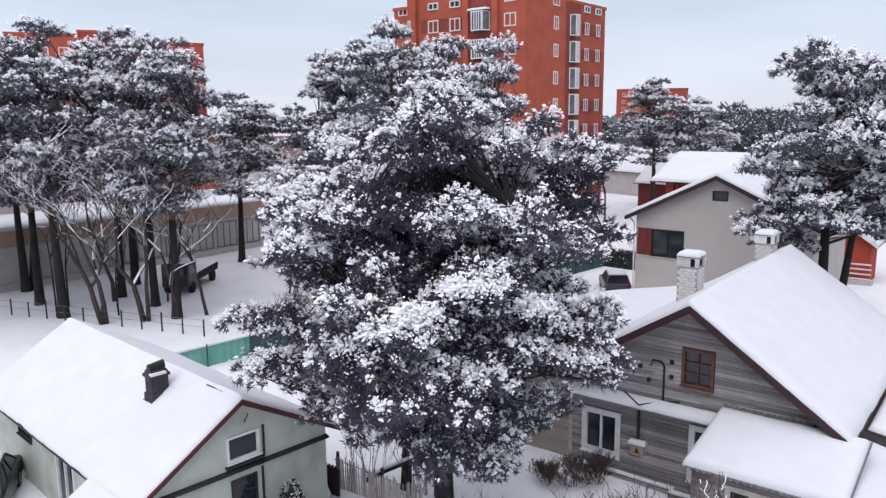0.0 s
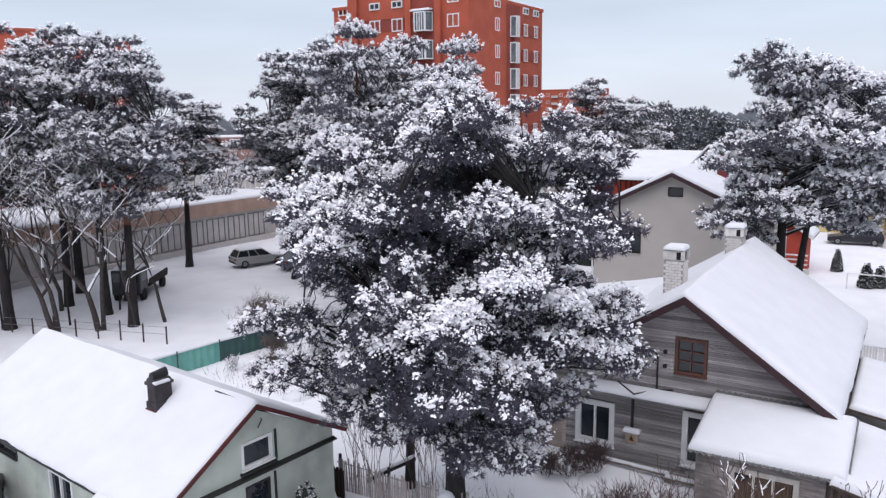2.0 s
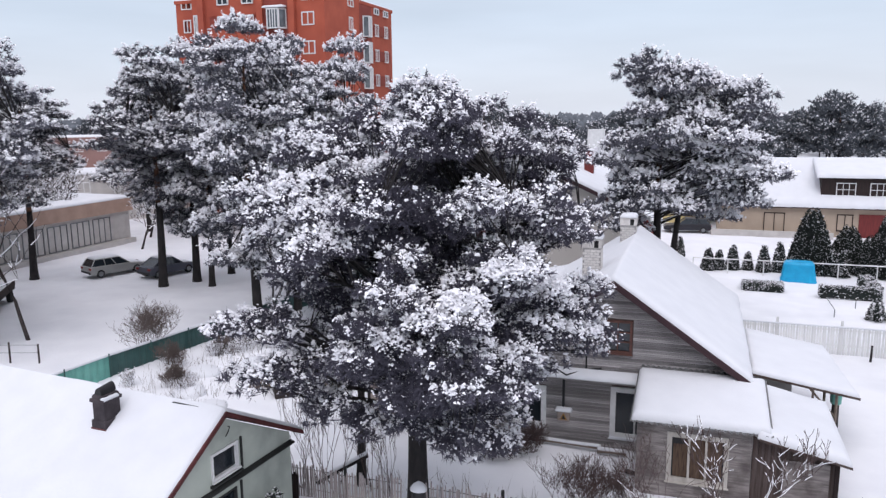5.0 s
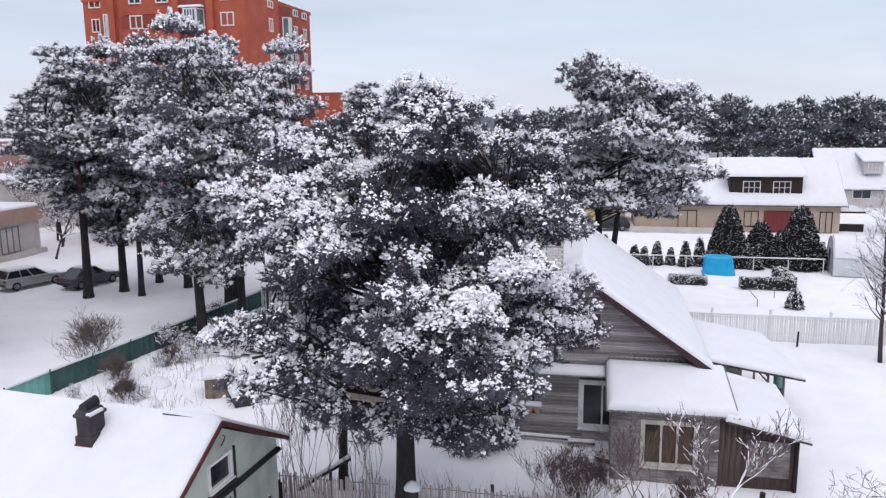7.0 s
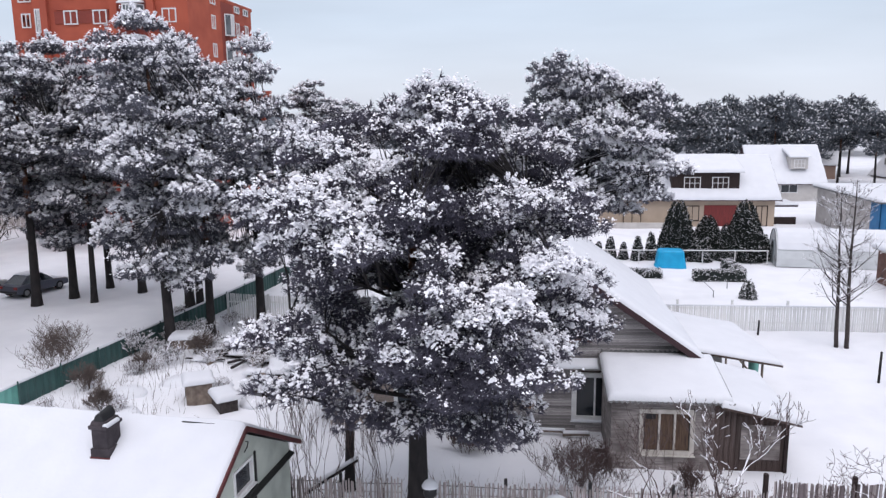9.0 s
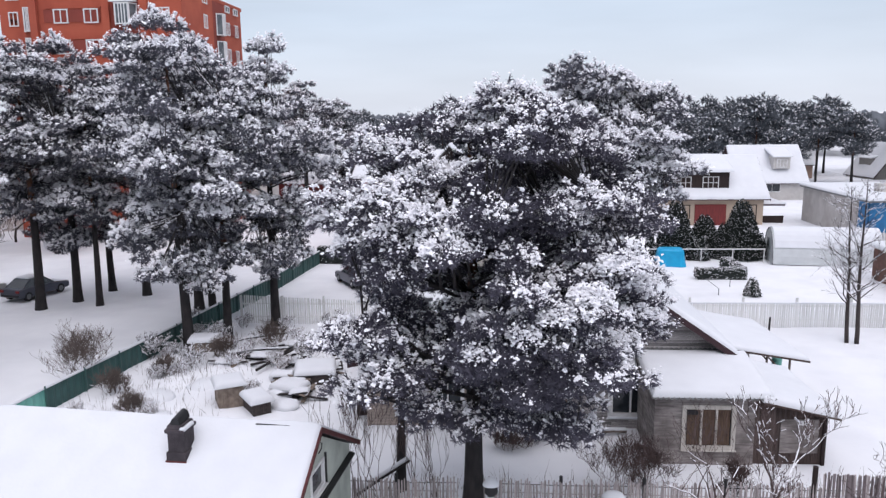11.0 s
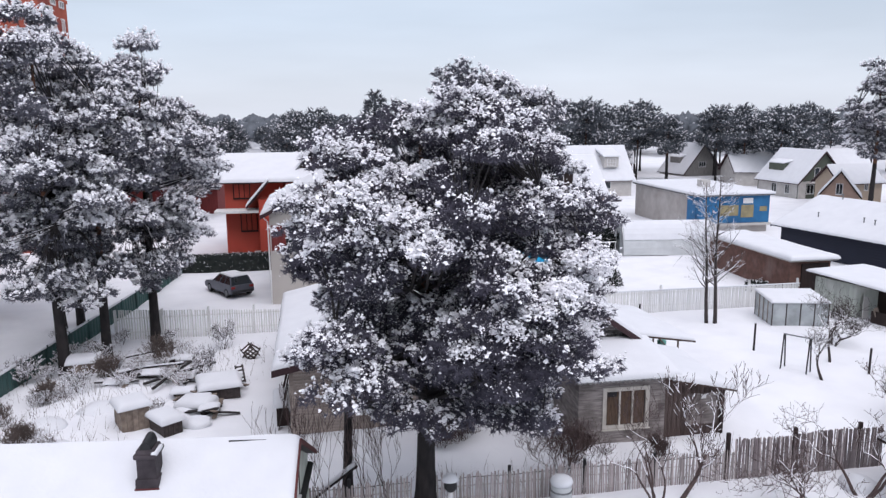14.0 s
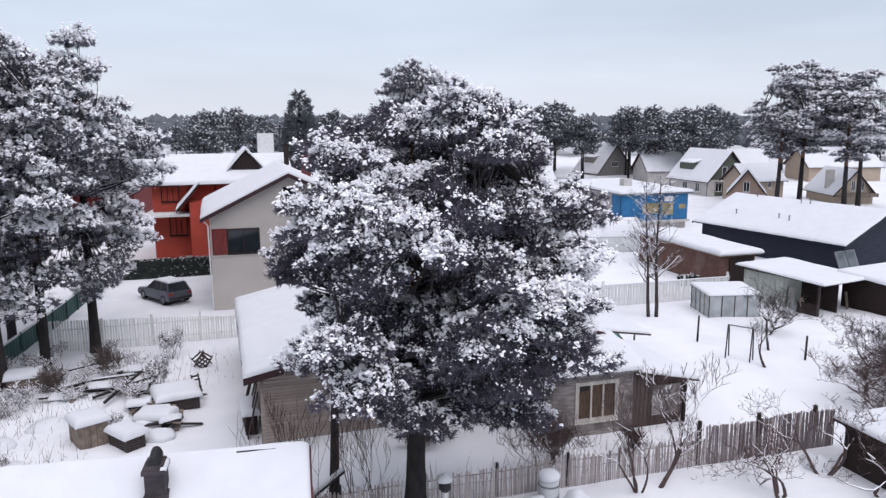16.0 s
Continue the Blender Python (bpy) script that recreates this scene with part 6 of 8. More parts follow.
crests = np.array([[1.2, -2.0, 12.4], [1.2, -1.8, 11.9], [-0.5, 0.6, 12.5], [-1.4, -0.6, 12.0], [2.3, -0.2, 12.4], [3.3, 0.1, 11.9], [-2.0, 0.2, 11.9], [3.95, 1.0, 11.5], [4.0, 0.9, 11.1], [0.3, -0.6, 12.4]])
mp = np.concatenate([mp, crests])
# an opening between the upper and the lower boughs, through which the trunk shows
gap_front = (abs(mp[:, 0] - 0.0) < 0.85) & (abs(mp[:, 2] - 8.0) < 0.8) & (mp[:, 1] < 0.2)
gap_back = (abs(mp[:, 0] - 0.8) < 0.8) & (abs(mp[:, 2] - 7.7) < 0.7) & (mp[:, 1] >= 0.2)
side = mp[:, 0] * -0.97 + mp[:, 1] * 0.24
notch = (abs(mp[:, 2] - 7.9) < 0.9) & (side > 2.2)
low_east = (abs(mp[:, 2] - 4.7) < 0.8) & (side < -3.7)
mp = mp[~(gap_front | gap_back | notch | low_east)]
main_pine = pine("pine_tree", "large spreading pine laden with fresh snow", 12.0, 0.33, mp, 0.43, 34, 7, TUFTS, FLAKES, snow=1.2, snow_size=0.074, fine=5.4, patchy=3.4, shade=0.028, red_from=0.6, specks=2.4, speck_size=0.042, limb_snow=False,
                 heavy=[(3.9, -3.8, 8.6, 0.7, 40), (3.0, -4.6, 8.0, 0.6, 30), (2.2, -5.0, 7.6, 0.5, 22), (1.4, -5.1, 7.2, 0.45, 18), (0.4, -5.0, 6.7, 0.45, 16), (4.6, -2.4, 8.0, 0.5, 22), (5.2, -0.9, 6.5, 0.5, 18), (-2.4, -1.6, 11.5, 0.5, 16), (-3.1, -2.7, 9.9, 0.6, 24), (-2.9, -3.3, 9.2, 0.5, 18)])
main_pine.matrix_basis = pose(-13.26, 16.45, GZ)

sp_ = lobed_pads([(6.4, 0.5), (7.0, 1.0), (8.0, 1.1), (8.8, 0.7), (9.4, 0.2)], 14, 7, 0.52, 5, 0.5, 0.6)
small_pine = pine("pine_tree", "slender pine with a long bare stem and snowy crown", 9.0, 0.17, sp_, 0.38, 36, 31, TUFTS, FLAKES, snow=1.0, snow_size=0.074, fine=4.6, trunk_n=8, red_from=0.9, limb_from=0.6, specks=2.0, speck_size=0.042, limb_snow=False)
small_pine.matrix_basis = pose(-15.56, 17.5, GZ)

# mid-distance pines: three shapes, then copies
pa = lobed_pads([(7.4, 1.4), (8.0, 2.8), (9.0, 3.6), (10.5, 3.7), (12.6, 2.9), (14.0, 1.9), (14.7, 1.0)], 38, 7, 1.2, 2, 0.42, 1.35, extra=[(-3.3, -0.8, 6.8), (-2.6, -1.2, 7.4)])
pa[:, 0] += 1.3 * (pa[:, 2] < 13.6)
pine_a = pine("pine_tree", "tall broad pine laden with snow behind the houses", 14.2, 0.32, pa, 0.62, 42, 3, TUFTS_MID, FLAKES, snow=1.7, snow_size=0.105, fine=3.8, shade=0.022, tuft_scale=1.2, limb_from=0.42, twin=(1.0, 0.3), specks=3.0, speck_size=0.075, low_snow=0.8, mat=NEEDLE_MID)
pine_a.matrix_basis = pose(-7.3, 37.9, GZ)
pb = lobed_pads([(3.6, 1.3), (5.0, 2.0), (6.4, 2.4), (8.5, 2.7), (11.0, 2.7), (13.2, 2.2), (15.0, 1.2), (15.7, 0.4)], 36, 7, 1.1, 3, 0.5, 1.35)
pine_b = pine("pine_tree", "tall pine with snowy high crown", 15.2, 0.27, pb, 0.6, 34, 4, TUFTS_MID, FLAKES, snow=1.65, snow_size=0.098, fine=4.0, shade=0.022, patchy=2.8, tuft_scale=1.2, specks=3.4, speck_size=0.07, low_snow=1.1, mat=NEEDLE_MID)
pine_b.matrix_basis = pose(-25.2, 37.0, GZ) @ Matrix.Diagonal((1, 1, 1.01, 1))
pc = lobed_pads([(7.0, 0.9), (8.6, 2.0), (10.8, 2.5), (13.2, 2.2), (15.2, 1.3), (16.2, 0.4)], 24, 7, 1.1, 9, 0.5, 1.3)
pine_c = pine("pine_tree", "tall dark pine with long bare trunk", 15.8, 0.25, pc, 0.6, 34, 8, TUFTS_MID, FLAKES, snow=1.65, snow_size=0.098, fine=4.0, shade=0.022, patchy=2.8, tuft_scale=1.2, red_from=0.45, specks=3.4, speck_size=0.07, low_snow=1.1, mat=NEEDLE_MID)
pine_c.matrix_basis = pose(-41.1, 25.3, GZ, 0, 0, 150) @ Matrix.Diagonal((1.2, 1.2, 1.01, 1))


def stand(src, x, y, rz, s=1.0, sz=None, label=""):
    t = copy_thing(src, pose(x, y, GZ, 0, 0, rz) @ Matrix.Diagonal((s, s, sz or s, 1)))
    if label:
        t["label"] = label
    t["group"] = "pines"
    return t


stand(pine_b, -28.7, 32.0, 80, 1.06, 1.05)
stand(pine_c, -26.9, 33.6, 200, 0.86, 0.91)
stand(pine_b, -29.5, 37.5, 150, 0.92, 1.00)
stand(pine_c, -31.5, 40.5, 20, 1.03, 1.02)
stand(pine_b, -40.4, 42.2, 230, 1.08, 1.04)
stand(pine_c, -41.8, 40.0, 120, 1.05, 1.00)
stand(pine_b, -36.5, 44.5, 10, 1.03, 0.93)
stand(pine_c, -47.3, 21.4, 40, 1.05, 1.06)
stand(pine_c, -51.7, 22.2, 260, 1.0, 1.01)
stand(pine_c, -49.0, 26.2, 170, 1.0, 0.99)
stand(pine_c, -52.3, 29.0, 90, 1.1, 1.09)
stand(pine_c, -54.5, 17.5, 330, 1.1, 1.01)
stand(pine_c, -44.8, 26.5, 285, 0.95, 1.01)
stand(pine_a, -57.0, 23.5, 45, 0.95, 1.06)
stand(pine_c, -50.5, 17.0, 15, 1.0, 0.99)
stand(pine_c, -53.0, 39.5, 190, 1.0, 0.84)
stand(pine_c, -39.6, 45.8, 250, 0.85, 0.93)
stand(pine_c, -38.4, 41.2, 140, 0.75, 0.88)
stand(pine_c, -61.0, 62.0, 5, 0.9, 0.92)
stand(pine_b, -52.0, 60.0, 5, 0.9, 0.92)
stand(pine_c, -35.0, 84.0, 60, 1.08, 0.95)
stand(pine_b, -31.0, 88.0, 60, 1.08, 0.84)

stand(pine_c, 44.9, 69.3, 60, 1.05, 1.05)
stand(pine_c, 51.6, 72.5, 160, 1.15, 1.09)
stand(pine_c, 52.0, 66.0, 260, 1.1, 0.99)
stand(pine_c, 59.8, 71.9, 300, 1.1, 1.03)

# far pines: three coarse shapes
far = []
for k in range(3):
    pf = pads_in([(5.5, 0.8), (7, 2.6), (9.5, 3.2), (12, 2.6), (14, 1.2)], 46, np.random.default_rng(60 + k), 0.5, 1.0)
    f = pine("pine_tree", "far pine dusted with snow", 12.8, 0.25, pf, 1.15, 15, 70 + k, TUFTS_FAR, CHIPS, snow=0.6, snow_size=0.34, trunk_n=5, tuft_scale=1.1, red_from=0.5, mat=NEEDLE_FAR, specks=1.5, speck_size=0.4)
    f.matrix_basis = pose(30 + 8 * k, 150 + 5 * k, GZ)
    f["group"] = "far pines"
    far.append(f)
frng = random.Random(3)
for a0, a1, d0, d1, n, s0, s1 in ((5, 24, 118, 165, 46, 0.72, 1.0), (24, 34, 128, 170, 20, 0.7, 0.95), (-16, 5, 118, 175, 34, 0.7, 0.92), (-34, -16, 130, 190, 24, 0.65, 0.85), (-62, -34, 125, 190, 30, 0.65, 0.85), (34, 46, 150, 200, 14, 0.7, 0.9)):
    for _ in range(n):
        a, d, s = radians(frng.uniform(a0, a1)), frng.uniform(d0, d1), frng.uniform(s0, s1)
        x, y = -10 + d * math.sin(a), -3 + d * math.cos(a)
        t = copy_thing(frng.choice(far), pose(x, y, GZ, 0, 0, frng.uniform(0, 360)) @ Matrix.Diagonal((s, s, s * frng.uniform(0.9, 1.05), 1)))
# the woods at the horizon, one mass of small crowns
fr = np.random.default_rng(17)
n = 6000
aa, ddist = np.radians(fr.uniform(-75, 60, n)), fr.uniform(210, 620, n)
cx, cy = -10 + ddist * np.sin(aa), -3 + ddist * np.cos(aa)
hh = fr.uniform(5, 12, n)
pos = np.stack([cx, cy, GZ + hh * 0.62], 1)
v, t = scatter(LUMPS_LOW, pos, frames_from(np.tile([0, 0, 1.0], (n, 1)) + fr.normal(0, 0.1, (n, 3)), fr), np.stack([fr.uniform(4, 8, n), fr.uniform(4, 8, n), hh * 0.95], 1), fr)
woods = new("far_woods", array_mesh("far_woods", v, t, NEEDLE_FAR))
tagged(woods, "distant dark woods on the horizon", "woods", kind="stuff")
v, t = scatter(CHIPS, pos + np.stack([fr.normal(0, 1, n), fr.normal(0, 1, n), hh * 0.22], 1), frames_from(np.tile([0, 0, 1.0], (n, 1)), fr), np.stack([fr.uniform(0.8, 1.6, n), fr.uniform(0.8, 1.6, n), hh * 0.08], 1), fr)
ob = new("woods_snow", array_mesh("woods_snow", v, t, SNOW_TREE))
ob.parent, ob["kind"] = woods, "stuff"


def branching(seed, height, r0, spread=0.7, depth=5, kids=3, trunk_frac=0.3, up=0.25, droop=0.0, stems=1, snow=True, min_r=0.004, gnarl=0.18, aim=None, tilts=(0.15, 0.55)):
    """Bare branches: (points, radii) runs from a recursive growth."""
    r = random.Random(seed)
    runs = []

    def grow(p, d, ln, rad, lev):
        pts, rr = [p.copy()], [rad]
        q, dd = p.copy(), d.copy()
        steps = 4 if lev < 2 else 3
        for k in range(steps):
            dd = (dd + Vector((r.gauss(0, gnarl), r.gauss(0, gnarl), r.gauss(0, gnarl) + up * 0.25 - droop * lev * 0.08))).normalized()
            q = q + dd * ln / steps
            pts.append(q.copy())
            rr.append(max(min_r, rad * (1 - 0.5 * (k + 1) / steps)))
        runs.append((pts, rr))
        if lev >= depth or ln < 0.08:
            return
        for c in range(kids + (1 if r.random() < 0.4 else 0)):
            k = r.randint(max(1, steps // 2), steps) if c else steps
            az = r.uniform(0, 2 * math.pi)
            side = Vector((math.cos(az), math.sin(az), r.uniform(-0.1, 0.6)))
            nd = (dd * (1 - spread) + side * spread + Vector((0, 0, up))).normalized()
            grow(pts[k], nd, ln * r.uniform(0.55, 0.82), max(min_r, rr[k] * 0.72), lev + 1)

    for s in range(stems):
        az = r.uniform(0, 2 * math.pi)
        tilt = 0.0 if stems == 1 else r.uniform(*tilts)
        d0 = Vector((math.cos(az) * tilt, math.sin(az) * tilt, 1)).normalized()
        if aim:
            d0 = Vector(aim).normalized()
        grow(Vector((math.cos(az) * 0.08 * (stems > 1), math.sin(az) * 0.08 * (stems > 1), -0.1)), d0, height * trunk_frac, r0, 0)
    return runs


def bare_tree(name, label, seed, mat=None, snow=True, category="tree", snow_r=0.9, snow_min=0.0, runs=None, **kw):
    runs = runs or branching(seed, **kw)
    th = thing(name, label, category)
    bm = bmesh.new()
    for pts, rr in runs[:1 if kw.get("stems", 1) == 1 else 0]:
        tube(bm, pts, rr, 7)
    if kw.get("stems", 1) == 1:
        part("trunk", bm, mat or BARK_GREY, th, smooth=True)
    else:
        bm.free()
    bm = bmesh.new()
    for pts, rr in runs[1 if kw.get("stems", 1) == 1 else 0:]:
        tube(bm, pts, rr, 5 if rr[0] > 0.03 else 3, cap=False)
    part("branch", bm, mat or BARK_GREY, th, kind="stuff")
    if snow:
        bm = bmesh.new()
        rs = random.Random(seed + 1)
        for pts, rr in runs[1:]:
            for (a, b), (ra, rb) in zip(zip(pts, pts[1:]), zip(rr, rr[1:])):
                d = b - a
                if d.length > 0 and abs(d.z) / d.length < 0.8 and rs.random() < 0.7 and ra > snow_min:
                    o = Vector((0, 0, 1))
                    tube(bm, [a + o * ra * 0.8, b + o * rb * 0.8], [ra * snow_r + 0.003, rb * snow_r + 0.003], 4, cap=False)
        if len(bm.faces):
            part("branch_snow", bm, SNOW_TREE, th, "snow lying along the branches", kind="stuff")
        else:
            bm.free()
    return th


def slim_tree(label, seed, height, r0, sides=26, lean=(0.0, 0.0)):
    """A straight slender stem with short rising side branches and fine twigs all the way up."""
    r = random.Random(seed)

    def run(p, d, ln, rad, steps, wob, lift):
        pts, rr, q, dd = [p.copy()], [rad], p.copy(), d.normalized()
        for k in range(steps):
            dd = (dd + Vector((r.gauss(0, wob), r.gauss(0, wob), r.gauss(0, wob) + lift))).normalized()
            q = q + dd * ln / steps
            pts.append(q.copy())
            rr.append(max(0.006, rad * (1 - 0.86 * (k + 1) / steps)))
        return pts, rr

    trunk = run(Vector((0, 0, -0.1)), Vector((lean[0], lean[1], 1)), height, r0, 12, 0.03, 0.05)
    runs = [trunk]
    for c in range(sides):
        f = 0.24 + 0.74 * (c + r.random()) / sides
        k = min(11, int(f * 12))
        p = trunk[0][k].lerp(trunk[0][k + 1], f * 12 - k)
        az = r.uniform(0, 2 * math.pi)
        ln = (0.5 + 0.27 * height * (1 - f) ** 0.7) * r.uniform(0.6, 1.15)
        limb = run(p, Vector((math.cos(az), math.sin(az), r.uniform(0.3, 0.9))), ln, max(0.010, 0.45 * r0 * (1.1 - f)), 4, 0.12, 0.10)
        runs.append(limb)
        for _ in range(r.randint(3, 5)):
            i = r.randint(1, 3)
            d = limb[0][i + 1] - limb[0][i]
            twig = run(limb[0][i], d.normalized() + Vector((r.gauss(0, 0.6), r.gauss(0, 0.6), r.gauss(0.1, 0.4))), ln * r.uniform(0.3, 0.6), 0.011, 3, 0.15, 0.06)
            runs.append(twig)
            for _ in range(2):
                d = twig[0][2] - twig[0][1]
                runs.append(run(twig[0][r.randint(1, 2)], d.normalized() + Vector((r.gauss(0, 0.6), r.gauss(0, 0.6), r.gauss(0.1, 0.4))), ln * r.uniform(0.15, 0.3), 0.008, 2, 0.15, 0.05))
    return bare_tree("bare_tree", label, seed, runs=runs, snow_r=0.8)


def at(th, x, y, rz=0, s=1.0, z=GZ):
    th.matrix_basis = pose(x, y, z, 0, 0, rz) @ Matrix.Diagonal((s, s, s, 1))
    return th


at(bare_tree("bare_tree", "bare branching tree with snow along its limbs", 5, height=15.5, r0=0.19, depth=5, kids=3, trunk_frac=0.33, spread=0.6, up=0.2, snow_r=0.9, min_r=0.011), -42.1, 23.8, 30)
at(bare_tree("bare_tree", "bare crooked tree with snow-covered limbs", 14, height=14.5, r0=0.18, depth=5, kids=3, trunk_frac=0.34, spread=0.6, up=0.22, snow_r=0.9, min_r=0.011), -43.6, 22.0, 0)
at(bare_tree("bare_tree", "thin leafless tree with a little snow", 23, height=12, r0=0.12, min_r=0.011, depth=5, kids=3, trunk_frac=0.4, spread=0.6, up=0.2), -40.2, 27.0, 200)
for k, (x, y, h, r0, lab) in enumerate(((-41.9, 24.0, 9.5, 0.15, "crooked leafless tree with heavy snow on its limbs"), (-43.5, 22.2, 10.5, 0.16, "crooked leafless tree with heavy snow on its limbs"), (-40.9, 25.4, 8.5, 0.12, "leafless tree with arching snowy branches"), (-48.4, 25.4, 11.0, 0.15, "dark leafless tree among the pines"), (-47.0, 29.1, 10.0, 0.13, "dark leafless tree among the pines"))):
    at(bare_tree("bare_tree", lab, 500 + k, height=h * 1.25, r0=r0, min_r=0.014, depth=4, kids=2, trunk_frac=0.42, spread=0.6, up=0.2, snow_r=1.3, gnarl=0.12), x, y, 67 * k)
haze = at(bare_tree("bare_tree", "bare tree with every twig whitened by snow", 61, height=9.5, r0=0.13, min_r=0.022, depth=5, kids=3, trunk_frac=0.3, spread=0.6, up=0.22, snow_r=1.15), -62.0, 52.0, 0)
haze["group"] = "whitened trees"
for k, (x, y, q) in enumerate(((-66.5, 57.0, 1.0), (-72.0, 60.0, 1.1), (-58.0, 58.5, 0.95), (-78.0, 66.0, 1.1), (-69.0, 70.0, 1.1), (-84.0, 74.0, 1.2), (-60.0, 66.0, 1.0), (-54.0, 52.5, 0.85), (-75.0, 76.0, 1.1), (-64.0, 80.0, 1.1))):
    copy_thing(haze, pose(x, y, GZ, 0, 0, 77 * k) @ Matrix.Diagonal((q, q, q, 1)))["group"] = "whitened trees"
for k, (x, y, h) in enumerate(((-47.4, 21.1, 7.5), (-44.6, 23.6, 6.5), (-49.4, 22.8, 8.0), (-45.2, 27.4, 7.0))):
    at(bare_tree("sapling", "thin dark sapling standing in the snow", 540 + k, mat=BARK, height=h, r0=0.07, min_r=0.012, depth=3, kids=3, trunk_frac=0.7, spread=0.55, up=0.3, snow_r=0.9, gnarl=0.05), x, y, 41 * k)
at(slim_tree("slender leafless tree with dark stem in the garden", 8, 8.4, 0.115, 38, (-0.05, 0.02)), 6.3, 34.3, 0)
at(slim_tree("slender leafless tree with dark stem in the garden", 9, 8.8, 0.125, 42, (0.03, 0.0)), 6.72, 34.1, 70)
at(bare_tree("fruit_tree", "leaning bare fruit tree with snowy twigs", 41, mat=TWIG_RED, height=5.3, r0=0.085, depth=5, kids=3, trunk_frac=0.34, spread=0.5, up=0.26, snow_min=0.0065, snow_r=0.95, gnarl=0.15, aim=(0.8, 0.12, 0.74), min_r=0.008), -5.05, 15.24, 0)
at(bare_tree("bush", "dark many-stemmed shrub with snowy forks", 47, mat=TWIG_RED, category="bush", height=4.2, r0=0.045, depth=4, kids=2, trunk_frac=0.42, spread=0.5, up=0.35, stems=4, tilts=(0.1, 0.4), gnarl=0.25, snow_r=0.9, snow_min=0.006, min_r=0.006), -5.85, 15.2, 40)
at(bare_tree("fruit_tree", "sprawling bare fruit tree bent low under snow", 43, mat=TWIG_RED, height=5.2, r0=0.075, depth=5, kids=3, trunk_frac=0.36, spread=0.6, up=0.1, snow_min=0.006, snow_r=0.9, gnarl=0.26, aim=(0.9, 0.1, 0.42), min_r=0.006), -3.6, 14.9, 0)
WIDE = dict(depth=5, kids=2, trunk_frac=0.40, spread=0.62, up=0.14, stems=3, tilts=(0.35, 1.1), gnarl=0.27, snow_min=0.007, snow_r=0.85, min_r=0.006)
DENSE = dict(WIDE, kids=3, trunk_frac=0.36, spread=0.66)
for k, (x, y, h, rz) in enumerate(((9.2, 20.6, 3.8, 60), (7.2, 17.8, 4.2, 160), (1.6, 12.6, 3.8, 10), (11.5, 22.5, 4.0, 60), (12.4, 18.8, 4.2, 190), (10.6, 28.8, 3.2, 30), (-1.6, 13.6, 3.2, 80), (0.8, 14.3, 3.4, 100), (6.2, 15.4, 3.8, 40), (9.8, 17.6, 4.0, 220), (7.6, 13.2, 3.4, 140), (10.8, 15.0, 3.6, 200), (8.3, 19.6, 3.2, 310))):
    at(bare_tree("fruit_tree", "wide bare fruit tree with tangled snowy twigs", 300 + k, mat=TWIG_RED if y < 20 else None, height=h, r0=0.07, **(DENSE if x > 5 else WIDE)), x, y, rz)
for k, (x, y, h, rz, tilt) in enumerate(((8.6, 26.4, 5.6, 300, 0.35), (6.6, 24.2, 3.6, 20, -0.3))):
    at(bare_tree("fruit_tree", "small open-branched fruit tree leaning in the snow", 360 + k, height=h, r0=0.075, depth=4, kids=3, trunk_frac=0.34, spread=0.6, up=0.16, gnarl=0.2, snow_min=0.007, snow_r=0.8, min_r=0.006, aim=(tilt, 0.1, 0.9)), x, y, 0)
for k, (x, y, h, lab) in enumerate(((-31.6, 26.4, 3.5, "dense leafless bush beside the green fence"), (-29.4, 25.5, 1.6, "low tangled bare bush"), (-27.6, 23.2, 1.3, "low tangled bare bush"), (-26.4, 30.6, 1.5, "low tangled bare bush"), (-28.0, 28.0, 1.4, "low tangled bare bush"), (-24.2, 32.2, 1.8, "low tangled bare bush"))):
    at(bare_tree("bush", lab, 100 + k, mat=PLANT_DRY, category="bush", height=h, r0=0.026, depth=4, kids=3, trunk_frac=0.36, spread=0.6, up=0.25, stems=11, tilts=(0.15, 1.0), snow_r=0.9, snow_min=0.006, min_r=0.006), x, y, 40 * k)
for k, (x, y, h) in enumerate(((-8.3, 17.4, 2.2), (-7.6, 17.9, 1.8), (-4.7, 17.6, 1.3), (-11.2, 21.0, 1.2), (-12.0, 20.6, 1.0), (-10.7, 21.6, 1.3))):
    at(bare_tree("bush", "reddish bare shrub beside the wooden house", 200 + k, mat=TWIG_RED, category="bush", height=h * 1.15, r0=0.015, depth=4, kids=3, trunk_frac=0.36, spread=0.55, up=0.3, stems=10, tilts=(0.1, 0.9), gnarl=0.25, snow_r=0.5, snow_min=0.0065, min_r=0.005), x, y, 70 * k)


for k, (x, y, h) in enumerate(((-16.9, 17.1, 2.6), (-16.2, 16.8, 2.3), (-15.0, 17.2, 2.5), (-14.4, 16.9, 2.0), (-17.4, 16.7, 2.2))):
    at(bare_tree("bush", "sparse upright shrub of thin reddish stems", 260 + k, mat=TWIG_RED, category="bush", height=h * 1.3, r0=0.016, depth=3, kids=2, trunk_frac=0.5, spread=0.42, up=0.5, stems=5, tilts=(0.05, 0.35), gnarl=0.12, snow_r=0.7, snow_min=0.006, min_r=0.006), x, y, 55 * k)


# ---- fences ----
def snow_strip(bm, a, b, w, thick, seed=0.0):
    a, b = Vector(a), Vector(b)
    n = (b - a).cross(Vector((0, 0, 1))).normalized() * w / 2
    snow_sheet(bm, a + n, b + n, b - n, a - n, thick, 0.35, 0.02, w * 0.45, seed)


